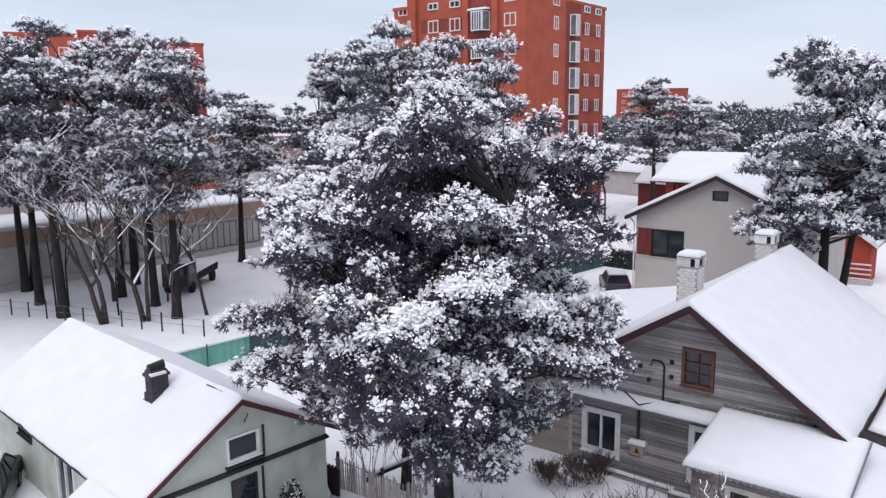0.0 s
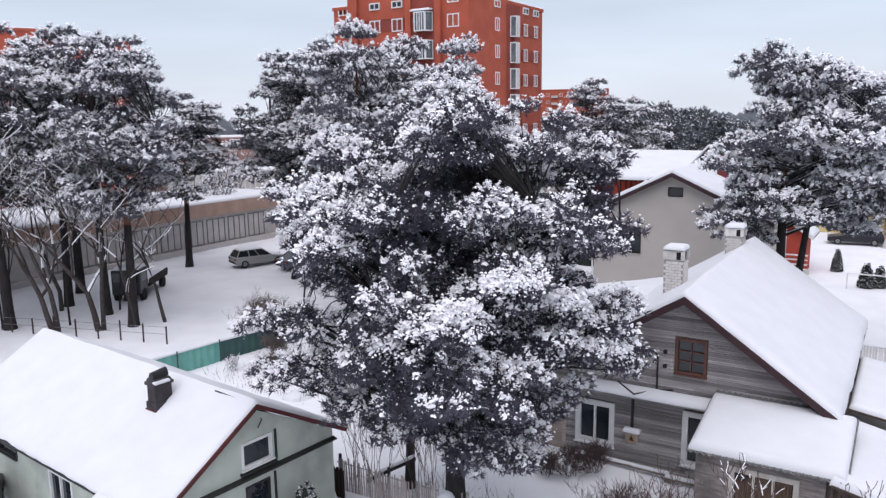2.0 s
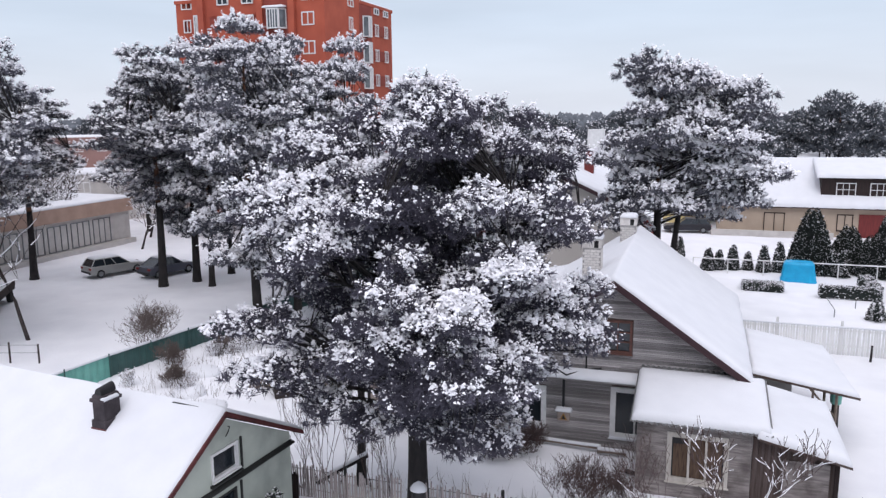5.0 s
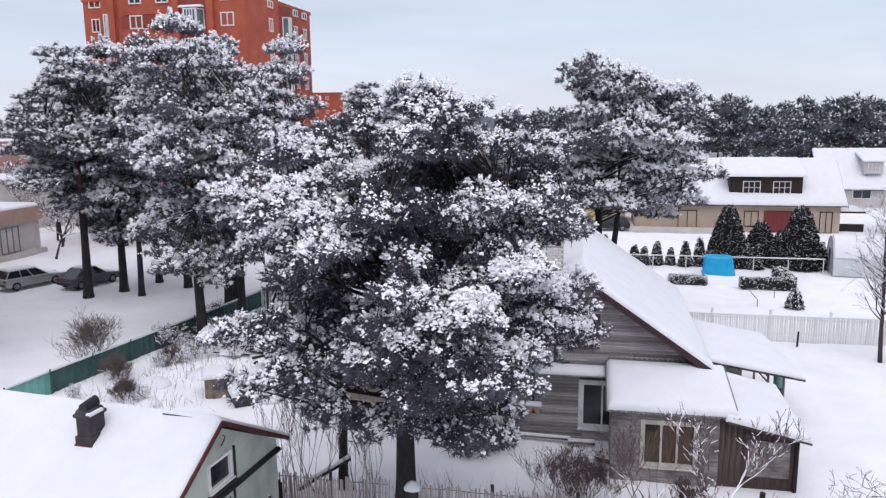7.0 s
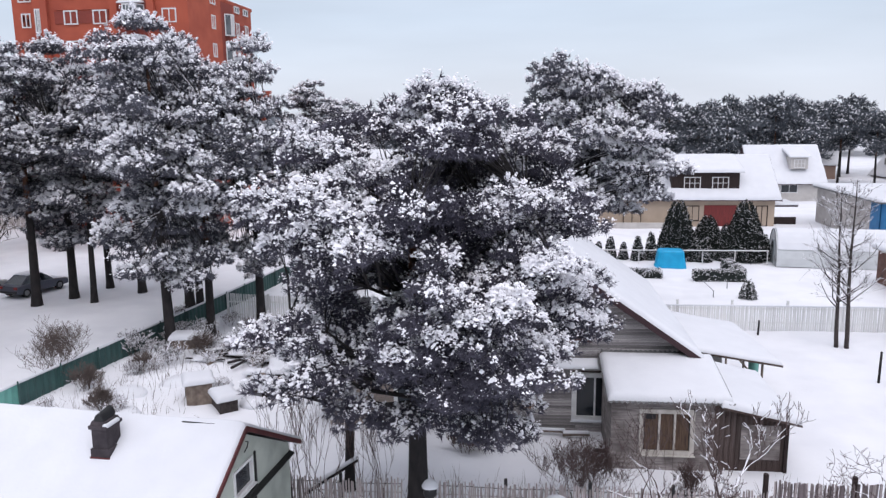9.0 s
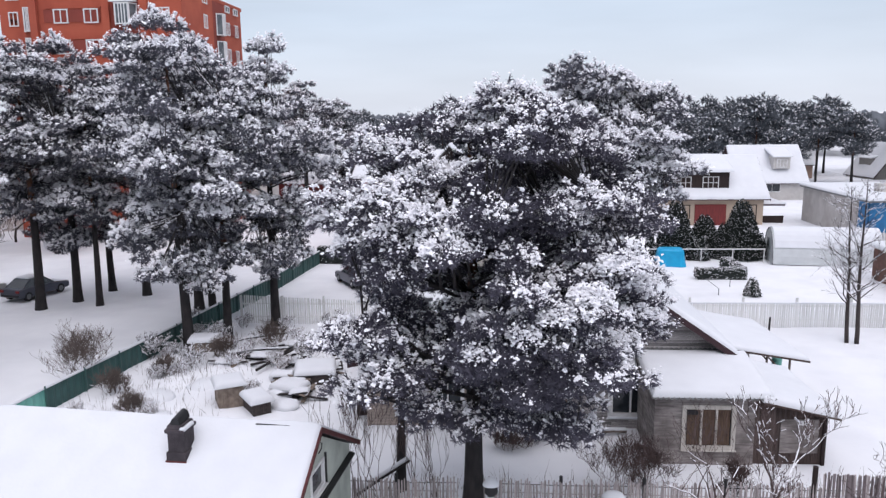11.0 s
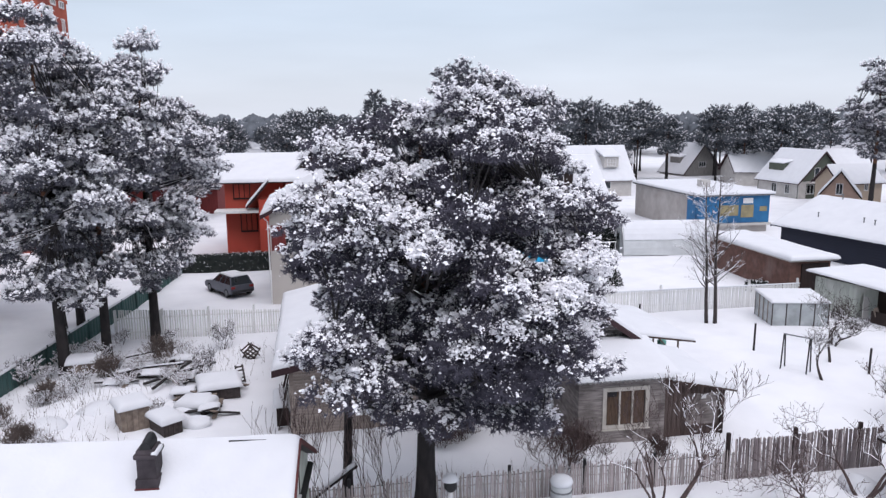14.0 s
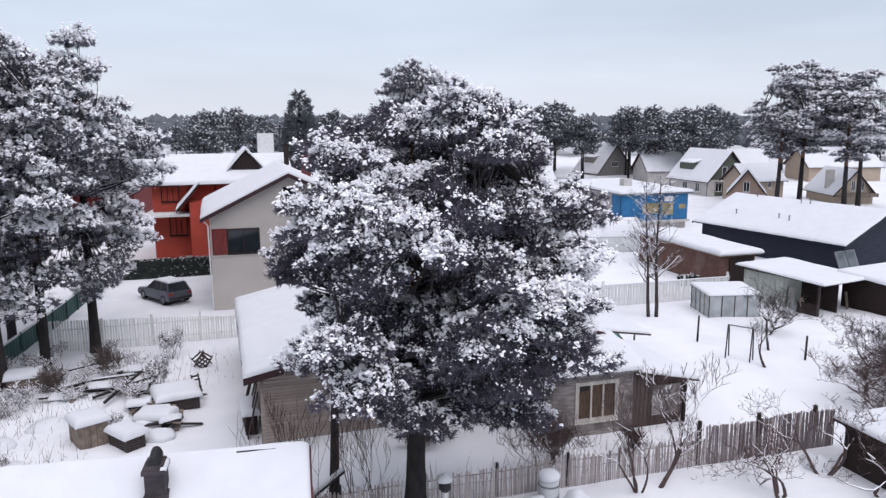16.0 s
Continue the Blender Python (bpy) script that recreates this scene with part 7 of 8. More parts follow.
picket_thin = mesh_of("picket", bevelled(one_box(-0.5, 0.5, -0.5, 0.5, 0, 1), 0.06), WOOD_PICKET)
picket_dark = mesh_of("picket", bevelled(one_box(-0.5, 0.5, -0.5, 0.5, 0, 1), 0.06), FENCE_DARK)
picket_pale = mesh_of("picket", bevelled(one_box(-0.5, 0.5, -0.5, 0.5, 0, 1), 0.04), PICKET_PALE)
FY = 16.25
ff = thing("stick_fence", "old fence of thin upright sticks with dark posts", "fence", pose(-7.4, FY, GZ))
fr_ = random.Random(12)
x = -17.6
while x < 3.1:
    tall = 1.04 + 0.05 * math.sin(x * 1.3) + (0.0 if x < -2.6 else 0.42)
    if abs(x + 13.26) > 0.42:
        closed = x > -2.6
        piece("picket", picket_dark if closed and fr_.random() < 0.7 else picket_thin, ff, Matrix.Translation((x + 7.4, fr_.uniform(-0.012, 0.012), -0.15)) @ pose(0, 0, 0, fr_.uniform(-1.5, 1.5), fr_.uniform(-2.5, 2.5), fr_.uniform(-20, 20)) @ Matrix.Diagonal((fr_.uniform(0.042, 0.066) if closed else fr_.uniform(0.036, 0.062), 0.02, tall + fr_.uniform(-0.1, 0.1) * (0.35 if closed else 1) + 0.15, 1)))
    x += fr_.uniform(0.06, 0.095) if x < -2.6 else fr_.uniform(0.042, 0.058)
for z in (0.22, 0.62, 0.9):
    for xa, xb in ((-17.7, -13.7), (-12.85, 3.1)):
        bm = bmesh.new()
        n = int((xb - xa) / 1.3) + 1
        tube(bm, [(xa + (xb - xa) * k / n, FY + 0.03, z - 0.2 + 0.02 * math.sin(k * 2.1)) for k in range(n + 1)], [0.014] * (n + 1), 4)
        part("rail", bm, BLACK if z > 0.8 else WOOD_PICKET, ff)
for x in (-17.6, -15.6, -12.9, -10.45, -7.9, -5.45, -2.8, -0.3, 2.2):
    bm = bmesh.new()
    tube(bm, [(x, FY + 0.08, GZ - 0.3), (x, FY + 0.08, 0.98 if x < -2.9 else 1.45)], [0.055, 0.055] if x < -2.9 else [0.085, 0.08], 7)
    part("post", bm, BLACK if x < -2.9 else BROWN_DARK, ff)
bm = bmesh.new()
box(bm, -17.75, -17.0, 15.75, 15.8, GZ, 0.75)
dg_ = thing("gate", "small dark slatted garden gate", "gate", pose(-17.3, 15.8, GZ))
part("frame", bm, BROWN_DARK, dg_)
for k in range(5):
    part("slat", one_box(-17.72 + 0.15 * k, -17.64 + 0.15 * k, 15.72, 15.745, GZ, 0.85), BROWN_DARK, dg_)

bf = thing("picket_fence", "pale weathered picket fence with snow at its foot", "fence", pose(-6, 37.2, GZ))
x = -27.4
while x < 14.2:
    if x < -17.5 or x > -4.2:
        top = 1.75 - 0.045 * (x + 27) if x < -17 else 1.38
        piece("picket", picket_pale, bf, Matrix.Translation((x + 6, 0, -0.1)) @ pose(0, 0, 0, 0, fr_.uniform(-1, 1), 0) @ Matrix.Diagonal((0.095 if x > -17 else 0.08, 0.02, top + 0.1 + fr_.uniform(-0.02, 0.02), 1)))
    x += 0.122 if x > -17 else 0.135
for xa, xb in ((-27.5, -17.5), (-4.2, 14.3)):
    for z in (0.2, 1.0):
        part("rail", one_box(xa, xb, 37.215, 37.265, z, z + 0.08), PICKET_PALE, bf)
for x in (-27.5, -25, -22.5, -20, -17.6, -4.2, -1.2, 1.8, 4.8, 7.8, 10.8, 14.2):
    part("post", one_box(x - 0.06, x + 0.06, 37.27, 37.39, GZ - 0.2, 1.5), PICKET_PALE, bf)
bm = bmesh.new()
snow_strip(bm, (-4.2, 37.23, 1.2), (14.3, 37.23, 1.2), 0.1, 0.05)
part("rail_snow", bm, SNOW, bf, smooth=True)

gf = thing("sheet_fence", "green sheet-metal fence with painted lit and shaded stretches, snow on top", "fence", pose(-30, 30, GZ))
FENCE = [(-31.9, 18.6), (-31.35, 23.4), (-29.7, 33.0), (-28.0, 44.5), (-26.5, 58.0)]
for k, (a, b) in enumerate(zip(FENCE, FENCE[1:])):
    n = max(2, round(math.dist(a, b) / 2.4))
    for i in range(n):
        pa = Vector((a[0] + (b[0] - a[0]) * i / n, a[1] + (b[1] - a[1]) * i / n, 0))
        pb = Vector((a[0] + (b[0] - a[0]) * (i + 1) / n, a[1] + (b[1] - a[1]) * (i + 1) / n, 0))
        bm = bmesh.new()
        d = (pb - pa).normalized()
        s = d.cross(Vector((0, 0, 1))) * 0.02
        wav = 24
        pts = [pa.lerp(pb, j / wav) + s * (1 if j % 4 in (0, 1) else -1) for j in range(wav + 1)]
        for p, q in zip(pts, pts[1:]):
            quad_hull(bm, [p + Vector((0, 0, GZ - 0.1)), q + Vector((0, 0, GZ - 0.1)), q + Vector((0, 0, 0.9)), p + Vector((0, 0, 0.9))],
                      [v - s * 0.4 for v in (p + Vector((0, 0, GZ - 0.1)), q + Vector((0, 0, GZ - 0.1)), q + Vector((0, 0, 0.9)), p + Vector((0, 0, 0.9)))])
        bmesh.ops.remove_doubles(bm, verts=bm.verts, dist=0.002)
        # first stretch coloured as lit, the others as shaded
        part("panel", bm, TEAL if k == 0 else GREEN_FENCE, gf, "same sheet in a painted brighter-lit teal" if k == 0 else "")
        bm = bmesh.new()
        bar(bm, pa + s * 3 + Vector((0, 0, GZ - 0.2)), pa + s * 3 + Vector((0, 0, 1.0)), 0.04)
        part("post", bm, GREEN_FENCE, gf)
        bm = bmesh.new()
        snow_strip(bm, pa + Vector((0, 0, 0.9)), pb + Vector((0, 0, 0.9)), 0.11, 0.07, i)
        part("top_snow", bm, SNOW, gf, smooth=True)
wf = thing("wire_fence", "thin wire fence on short posts beside the pines", "fence", pose(-42, 20, GZ))
for k in range(12):
    xx, yy = -36.5 - 1.4 * k, 24.2 - 0.45 * k
    bm = bmesh.new()
    bar(bm, (xx, yy, GZ - 0.2), (xx + 0.03, yy, 0.75 + 0.1 * (k % 3)), 0.05, 5)
    part("post", bm, BARK_GREY, wf)
for z in (0.3, 0.7):
    bm = bmesh.new()
    bar(bm, (-36.5, 24.2, z), (-51.9, 19.25, z), 0.012)
    part("wire", bm, METAL_GREY, wf)


# ---- cars ----
def car(label, paint, length=4.3, width=1.75, height=1.45, estate=False, snow=0.1):
    """A parked car that heads along +x: lower body, glasshouse, roof, four wheels, lamps, snow."""
    c = thing("car", label, "car")
    L, W = length / 2, width / 2
    hood, tail = 0.30 * length, (0.04 if estate else 0.16) * length
    zb, zs = 0.28, 0.88
    side = [(-L, 0.45), (-L + 0.06, zs - 0.02), (-L + tail, zs + 0.04), (L - hood - 0.25, zs), (L - 0.25, zs - 0.16), (L, 0.62), (L - 0.02, zb + 0.05), (L - 0.2, zb), (-L + 0.15, zb), (-L, zb + 0.08)]
    bm = bmesh.new()
    rings = []
    for y, inset in ((-W, 0.07), (-W + 0.09, 0.0), (W - 0.09, 0.0), (W, 0.07)):
        rings.append([bm.verts.new((x * (1 - inset * 0.25), y, zb + (z - zb) * (1 - inset))) for x, z in side])
    for a, b in zip(rings, rings[1:]):
        for k in range(len(side)):
            bm.faces.new((a[k], a[(k + 1) % len(side)], b[(k + 1) % len(side)], b[k]))
    bm.faces.new(rings[0][::-1])
    bm.faces.new(rings[-1])
    body = part("body", bm, paint, c, local=True)
    xa, xb = -L + tail * 0.6, L - hood
    ra, rb = xa + (0.35 if estate else 0.75), xb - 0.75
    g0 = [(xa, -W + 0.08, zs - 0.01), (xb, -W + 0.08, zs - 0.03), (xb, W - 0.08, zs - 0.03), (xa, W - 0.08, zs - 0.01)]
    g1 = [(ra, -W + 0.24, height - 0.06), (rb, -W + 0.24, height - 0.05), (rb, W - 0.24, height - 0.05), (ra, W - 0.24, height - 0.06)]
    bm = bmesh.new()
    quad_hull(bm, g0, g1)
    gl = part("glasshouse", bm, GLASS, body, "dark window glass", local=True)
    bm = bmesh.new()
    quad_hull(bm, [(p[0] + (-0.04 if i in (0, 3) else 0.04), p[1] * 1.02, p[2]) for i, p in enumerate(g1)], [(p[0] * 0.97 + 0.02, p[1] * 0.94, height) for p in g1])
    part("roof", bm, paint, body, local=True)
    for i in range(4):
        bm = bmesh.new()
        bar(bm, g0[i], g1[i], 0.045)
        part("pillar", bm, paint, gl, local=True)
    for s in (-1, 1):
        for k in (0.36, 0.64):
            f = k
            p, q = Vector(g0[0]).lerp(Vector(g0[1]), f), Vector(g1[0]).lerp(Vector(g1[1]), f)
            bm = bmesh.new()
            bar(bm, (p.x, s * abs(p.y) * 1.005, p.z), (q.x, s * abs(q.y) * 1.005, q.z), 0.035)
            part("pillar", bm, paint, gl, local=True)
    for sx in (-L + 0.17 * length, L - 0.19 * length):
        for sy in (-1, 1):
            bm = bmesh.new()
            tube(bm, [(sx, sy * (W - 0.2), 0.31), (sx, sy * (W + 0.01), 0.31)], [0.31, 0.31], 16)
            t = part("wheel", bm, RUBBER, c, local=True)
            bm = bmesh.new()
            tube(bm, [(sx, sy * (W + 0.012), 0.31), (sx, sy * (W + 0.025), 0.31)], [0.2, 0.17], 12)
            part("rim", bm, METAL_GREY, t, local=True)
    for sy in (-1, 1):
        part("tail_lamp", bevelled(one_box(-L - 0.012, -L + 0.06, sy * (W - 0.2) - 0.14, sy * (W - 0.2) + 0.14, 0.66, 0.82), 0.01), LAMP_RED, body, local=True)
        part("headlight", bevelled(one_box(L - 0.14, L + 0.006, sy * (W - 0.24) - 0.16, sy * (W - 0.24) + 0.16, 0.58, 0.7), 0.01), LAMP_CLEAR, body, local=True)
    part("bumper", bevelled(one_box(-L - 0.03, -L + 0.08, -W + 0.1, W - 0.1, 0.36, 0.52), 0.02), BLACK, body, local=True)
    if snow:
        bm = bmesh.new()
        snow_sheet(bm, *[(p[0], p[1] * 0.95, height - 0.005) for p in g1], snow, 0.25, 0.03, 0.18)
        part("roof_snow", bm, SNOW, body, "snow on the roof", smooth=True, local=True)
        bm = bmesh.new()
        snow_sheet(bm, (xb + 0.05, -W + 0.2, zs - 0.04), (L - 0.3, -W + 0.2, zs - 0.16), (L - 0.3, W - 0.2, zs - 0.16), (xb + 0.05, W - 0.2, zs - 0.04), snow * 0.8, 0.25, 0.03, 0.18)
        part("bonnet_snow", bm, SNOW, body, smooth=True, local=True)
    return c


at(car("silver estate car with snow on its roof", CAR_SILVER, 4.5, estate=True), -48.6, 43.0, 68)
at(car("grey car half hidden under the pines", CAR_GREY, 4.3), -44.4, 44.0, 75)
at(car("dark grey hatchback parked by the fence", CAR_GREY, 4.1, estate=True, snow=0.12), -22.5, 48.0, 122)
at(car("dark estate car parked before the yellow house", CAR_DARK, 4.6, estate=True, snow=0.0), -6.3, 76.2, 185)
at(car("dark car with snowy bonnet beside the green house", CAR_DARK, 4.3, snow=0.1), -25.5, 8.3, -32)
truck = thing("flatbed_truck", "old grey flatbed truck under snow among trees", "truck")
bm = bmesh.new()
box(bm, 0.9, 2.6, -0.95, 0.95, 0.55, 2.25)
cab = part("cab", bevelled(bm, 0.12, 2), CAR_DARK, truck, local=True)
part("windscreen", one_box(2.58, 2.63, -0.8, 0.8, 1.4, 2.05), GLASS, cab, local=True)
for s in (-1, 1):
    part("side_window", one_box(1.3, 2.3, s * 0.95 - 0.012, s * 0.95 + 0.012, 1.4, 2.0), GLASS, cab, local=True)
part("bed", one_box(-3.2, 0.8, -1.0, 1.0, 0.75, 0.95), BROWN_DARK, truck, local=True)
for s in (-1, 1):
    part("side_board", one_box(-3.2, 0.8, s * 1.0 - 0.03, s * 1.0 + 0.03, 0.96, 1.3), BROWN_DARK, truck, local=True)
    for x in (-2.3, 1.8):
        bm = bmesh.new()
        tube(bm, [(x, s * 0.72, 0.42), (x, s * 0.98, 0.42)], [0.42, 0.42], 14)
        part("wheel", bm, RUBBER, truck, local=True)
for c4, zz in ((((-3.1, -0.9), (0.75, -0.9), (0.75, 0.9), (-3.1, 0.9)), 0.96), (((0.95, -0.85), (2.5, -0.85), (2.5, 0.85), (0.95, 0.85)), 2.25)):
    bm = bmesh.new()
    snow_sheet(bm, *[(x, y, zz) for x, y in c4], 0.2, 0.4, 0.04, 0.2)
    part("bed_snow", bm, SNOW, truck, smooth=True, local=True)
at(truck, -48.0, 31.0, -55)


# ---- conical shrubs and hedges ----
def leafy(name, label, category, shape, n, seed, snow=0.35, tuft=None, ts=0.55, ss=0.16, mat=None, core=None):
    """A dense evergreen: leaf sprays over a core, with snow on them. shape(r) gives a point and its outward direction."""
    r = np.random.default_rng(seed)
    pts = [shape(r) for _ in range(n)]
    pos, dirs = np.array([p for p, _ in pts]), np.array([d for _, d in pts]) + r.normal(0, 0.35, (n, 3))
    th = thing(name, label, category)
    v, t = scatter(tuft or TUFTS, pos, frames_from(dirs, r), ts * r.uniform(0.7, 1.3, n), r)
    ob = new("foliage", array_mesh("foliage", v, t, mat or THUJA))
    ob.parent, ob["kind"] = th, "stuff"
    keep = np.repeat(np.arange(n), r.poisson(snow * 2.2, n))
    sp = pos[keep] + r.normal(0, 0.3 * ss, (len(keep), 3)) + [0, 0, 0.04]
    k = len(sp)
    v, t = scatter(CHIPS, sp, frames_from(np.tile([0, 0, 1.0], (k, 1)) + r.normal(0, 0.4, (k, 3)), r), 0.6 * ss * r.uniform(0.4, 1.4, k), r)
    ob = new("snow_load", array_mesh("snow_load", v, t, SNOW_TREE, True))
    ob.parent, ob["kind"], ob["label"] = th, "stuff", "snow caught on the foliage"
    if core:
        part("core", core, THUJA, th, local=True)
    return th


def cone_shape(h, rad):
    def f(r):
        z = h * (1 - math.sqrt(r.uniform(0, 1))) * 0.98
        k = rad * (1 - z / h) ** 0.58 * r.uniform(0.78, 1.06) + 0.03
        a = r.uniform(0, 2 * math.pi)
        return (math.cos(a) * k, math.sin(a) * k, z + 0.05), (math.cos(a), math.sin(a), 0.7)
    return f


def cone_core(h, rad):
    bm = bmesh.new()
    tube(bm, [(0, 0, -0.1), (0, 0, 0.05), (0, 0, h * 0.4), (0, 0, h * 0.95)], [rad * 0.7, rad * 0.85, rad * 0.6, 0.03], 9)
    return bm


thuja_big = leafy("thuja", "tall dark thuja speckled with snow", "shrub", cone_shape(5.0, 1.65), 4200, 1, 0.26, TUFTS_MID, 0.95, 0.17, core=cone_core(5.0, 1.75))
at(thuja_big, 2.9, 58.2)
copy_thing(thuja_big, pose(8.3, 58.2, GZ, 0, 0, 120) @ Matrix.Diagonal((1.05, 1.05, 1.0, 1)))
copy_thing(thuja_big, pose(5.6, 59.4, GZ, 0, 0, 220) @ Matrix.Diagonal((0.9, 0.9, 0.72, 1)))
copy_thing(thuja_big, pose(6.9, 58.0, GZ, 0, 0, 20) @ Matrix.Diagonal((0.7, 0.7, 0.62, 1)))
thuja_small = leafy("thuja", "small dark thuja in a row along the garden", "shrub", cone_shape(2.0, 0.5), 900, 2, 0.3, TUFTS_MID, 0.6, 0.14, core=cone_core(2.0, 0.5))
at(thuja_small, -2.6, 57.6)
for k, (x, y, s, sz) in enumerate(((-1.5, 57.8, 0.8, 0.75), (-0.4, 57.4, 1.0, 1.05), (0.7, 57.6, 1.0, 1.2), (1.6, 57.2, 0.9, 0.7), (4.3, 57.2, 1.0, 0.95), (9.8, 58.0, 1.2, 1.1), (-4.4, 57.0, 1.0, 0.9), (-3.6, 57.4, 0.9, 0.8), (4.9, 57.0, 1.1, 1.0), (-6.6, 62.0, 0.8, 0.9))):
    t = copy_thing(thuja_small, pose(x, y, GZ, 0, 0, 50 * k) @ Matrix.Diagonal((s, s, sz, 1)))
    t["group"] = "thuja row"


def box_shape(x0, x1, y0, y1, h):
    def f(r):
        s = r.integers(0, 5)
        x, y, z = r.uniform(x0, x1), r.uniform(y0, y1), r.uniform(0, h)
        if s < 2:
            y, d = (y0, (0, -1, 0.3)) if s == 0 else (y1, (0, 1, 0.3))
        elif s == 2:
            x, d = (x0, (-1, 0, 0.3)) if r.uniform() < 0.5 else (x1, (1, 0, 0.3))
        else:
            z, d = h, (0, 0, 1)
        return (x, y, z), d
    return f


def hedge(label, x0, x1, y0, y1, h, n, seed, snow=0.2):
    cx, cy = (x0 + x1) / 2, (y0 + y1) / 2
    core = one_box(x0 - cx + 0.05, x1 - cx - 0.05, y0 - cy + 0.05, y1 - cy - 0.05, -0.1, h - 0.05)
    return at(leafy("hedge", label, "hedge", box_shape(x0 - cx, x1 - cx, y0 - cy, y1 - cy, h), n, seed, snow, TUFTS_MID, 0.42, 0.16, core=core), cx, cy)


hedge("low clipped dark hedge in the snowy garden", 2.5, 6.1, 49.6, 50.4, 0.75, 900, 3, 0.35)
hedge("low clipped dark hedge in the snowy garden", 5.4, 6.3, 50.5, 54.0, 0.75, 800, 4, 0.35)
hedge("dark evergreen hedge before the red house", -27.0, -15.5, 55.2, 56.2, 1.35, 3000, 5, 0.12)
hedge("dark snowy hedge along the garden edge", -2.2, 0.4, 50.5, 51.6, 0.55, 700, 6, 0.5)
hedge("low dark bush by the brick garage", 13.0, 14.3, 40.6, 41.4, 0.7, 500, 7, 0.15)
fir = leafy("fir_tree", "small young fir poking from the snow", "tree", cone_shape(1.3, 0.55), 420, 8, 0.35, TUFTS_MID, 0.5, 0.12, core=cone_core(1.3, 0.3))
at(fir, 4.8, 44.6)
potted = leafy("fir_tree", "young fir with snow beside the green house", "tree", cone_shape(1.9, 0.62), 900, 9, 0.45, TUFTS_MID, 0.5, 0.12, core=cone_core(1.9, 0.4))
at(potted, -16.2, 13.1)
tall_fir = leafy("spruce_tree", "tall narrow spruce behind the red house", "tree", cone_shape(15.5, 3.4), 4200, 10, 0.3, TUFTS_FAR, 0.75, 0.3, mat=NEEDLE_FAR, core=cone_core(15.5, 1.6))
at(tall_fir, -8.3, 92.0)

# ---- garden things ----
tarp = thing("covered_stack", "bright blue tarpaulin draped over a garden stack", "tarpaulin")
bm = bmesh.new()
n = 28
for lev, (z, s) in enumerate(((-0.05, 1.12), (0.35, 1.06), (0.9, 1.0), (1.45, 0.95), (1.62, 0.82))):
    ring = []
    for k in range(n):
        a = 2 * math.pi * k / n
        cx, cy = math.copysign(abs(math.cos(a)) ** 0.35, math.cos(a)), math.copysign(abs(math.sin(a)) ** 0.35, math.sin(a))
        wv = 1 + 0.035 * math.sin(k * 2.6 + lev) * (1.2 - z / 1.6)
        ring.append(bm.verts.new((1.22 * s * cx * wv, 0.75 * s * cy * wv, z)))
    if lev:
        for k in range(n):
            bm.faces.new((prev[k], prev[(k + 1) % n], ring[(k + 1) % n], ring[k]))
    prev = ring
bm.faces.new(prev)
part("tarpaulin", bm, TARP, tarp, local=True)
at(tarp, 1.75, 54.9, -3, 0.87)

tun = thing("polytunnel", "long polytunnel greenhouse covered with snow", "greenhouse")
bm = bmesh.new()
arc = [(1.75 * math.cos(math.pi * k / 14), 2.75 * math.sin(math.pi * k / 14)) for k in range(15)]
quad_hull(bm, [(0, y, z) for y, z in arc], [(8.0, y, z) for y, z in arc])
tn = part("cover", bm, POLY, tun, "milky plastic cover", local=True)
bm = bmesh.new()
arc2 = [(1.82 * math.cos(math.pi * (2.2 + 9.6 * k / 10) / 14), 2.86 * math.sin(math.pi * (2.2 + 9.6 * k / 10) / 14)) for k in range(11)]
quad_hull(bm, [(0.12, y, z) for y, z in arc2], [(8.05, y, z) for y, z in arc2])
part("cover_snow", bm, SNOW, tn, smooth=False, local=True)
for a0, rr in ((0.0, 0.03),):
    bm = bmesh.new()
    tube(bm, [(-0.02, y, z) for y, z in arc], [0.04] * 15, 5)
    part("end_hoop", bm, METAL_GREY, tun, local=True)
part("door", one_box(-0.05, -0.01, -0.5, 0.5, 0, 1.9), GREENHOUSE_GLASS, tun, local=True)
part("door_window", one_box(-0.075, -0.052, -0.3, 0.3, 1.2, 1.75), GLASS, tun, local=True)
at(tun, 10.2, 57.0, -8)

gh = thing("glass_greenhouse", "small glazed greenhouse with snowy roof", "greenhouse")
bm = bmesh.new()
box(bm, -1.7, 1.7, -1.4, 1.4, -0.2, 1.45)
part("glazing", bm, GREENHOUSE_GLASS, gh, "pale glass sides", local=True)
for x in (-1.7, -0.85, 0, 0.85, 1.7):
    for y in (-1.41, 1.41):
        bm = bmesh.new()
        bar(bm, (x, y, -0.2), (x, y, 1.5), 0.035)
        part("mullion", bm, BARK_GREY, gh, local=True)
for x in (-1.71, 1.71):
    for y in (-0.7, 0, 0.7):
        bm = bmesh.new()
        bar(bm, (x, y, -0.2), (x, y, 1.5), 0.035)
        part("mullion", bm, WOOD_OLD, gh, local=True)
bm = bmesh.new()
snow_sheet(bm, (-1.8, -1.5, 1.47), (1.8, -1.5, 1.47), (1.8, 1.5, 1.62), (-1.8, 1.5, 1.62), 0.1, 0.4, 0.03, 0.15)
part("roof_snow", bm, SNOW, gh, smooth=True, local=True)
at(gh, 11.55, 34.0, -12, 0.95)

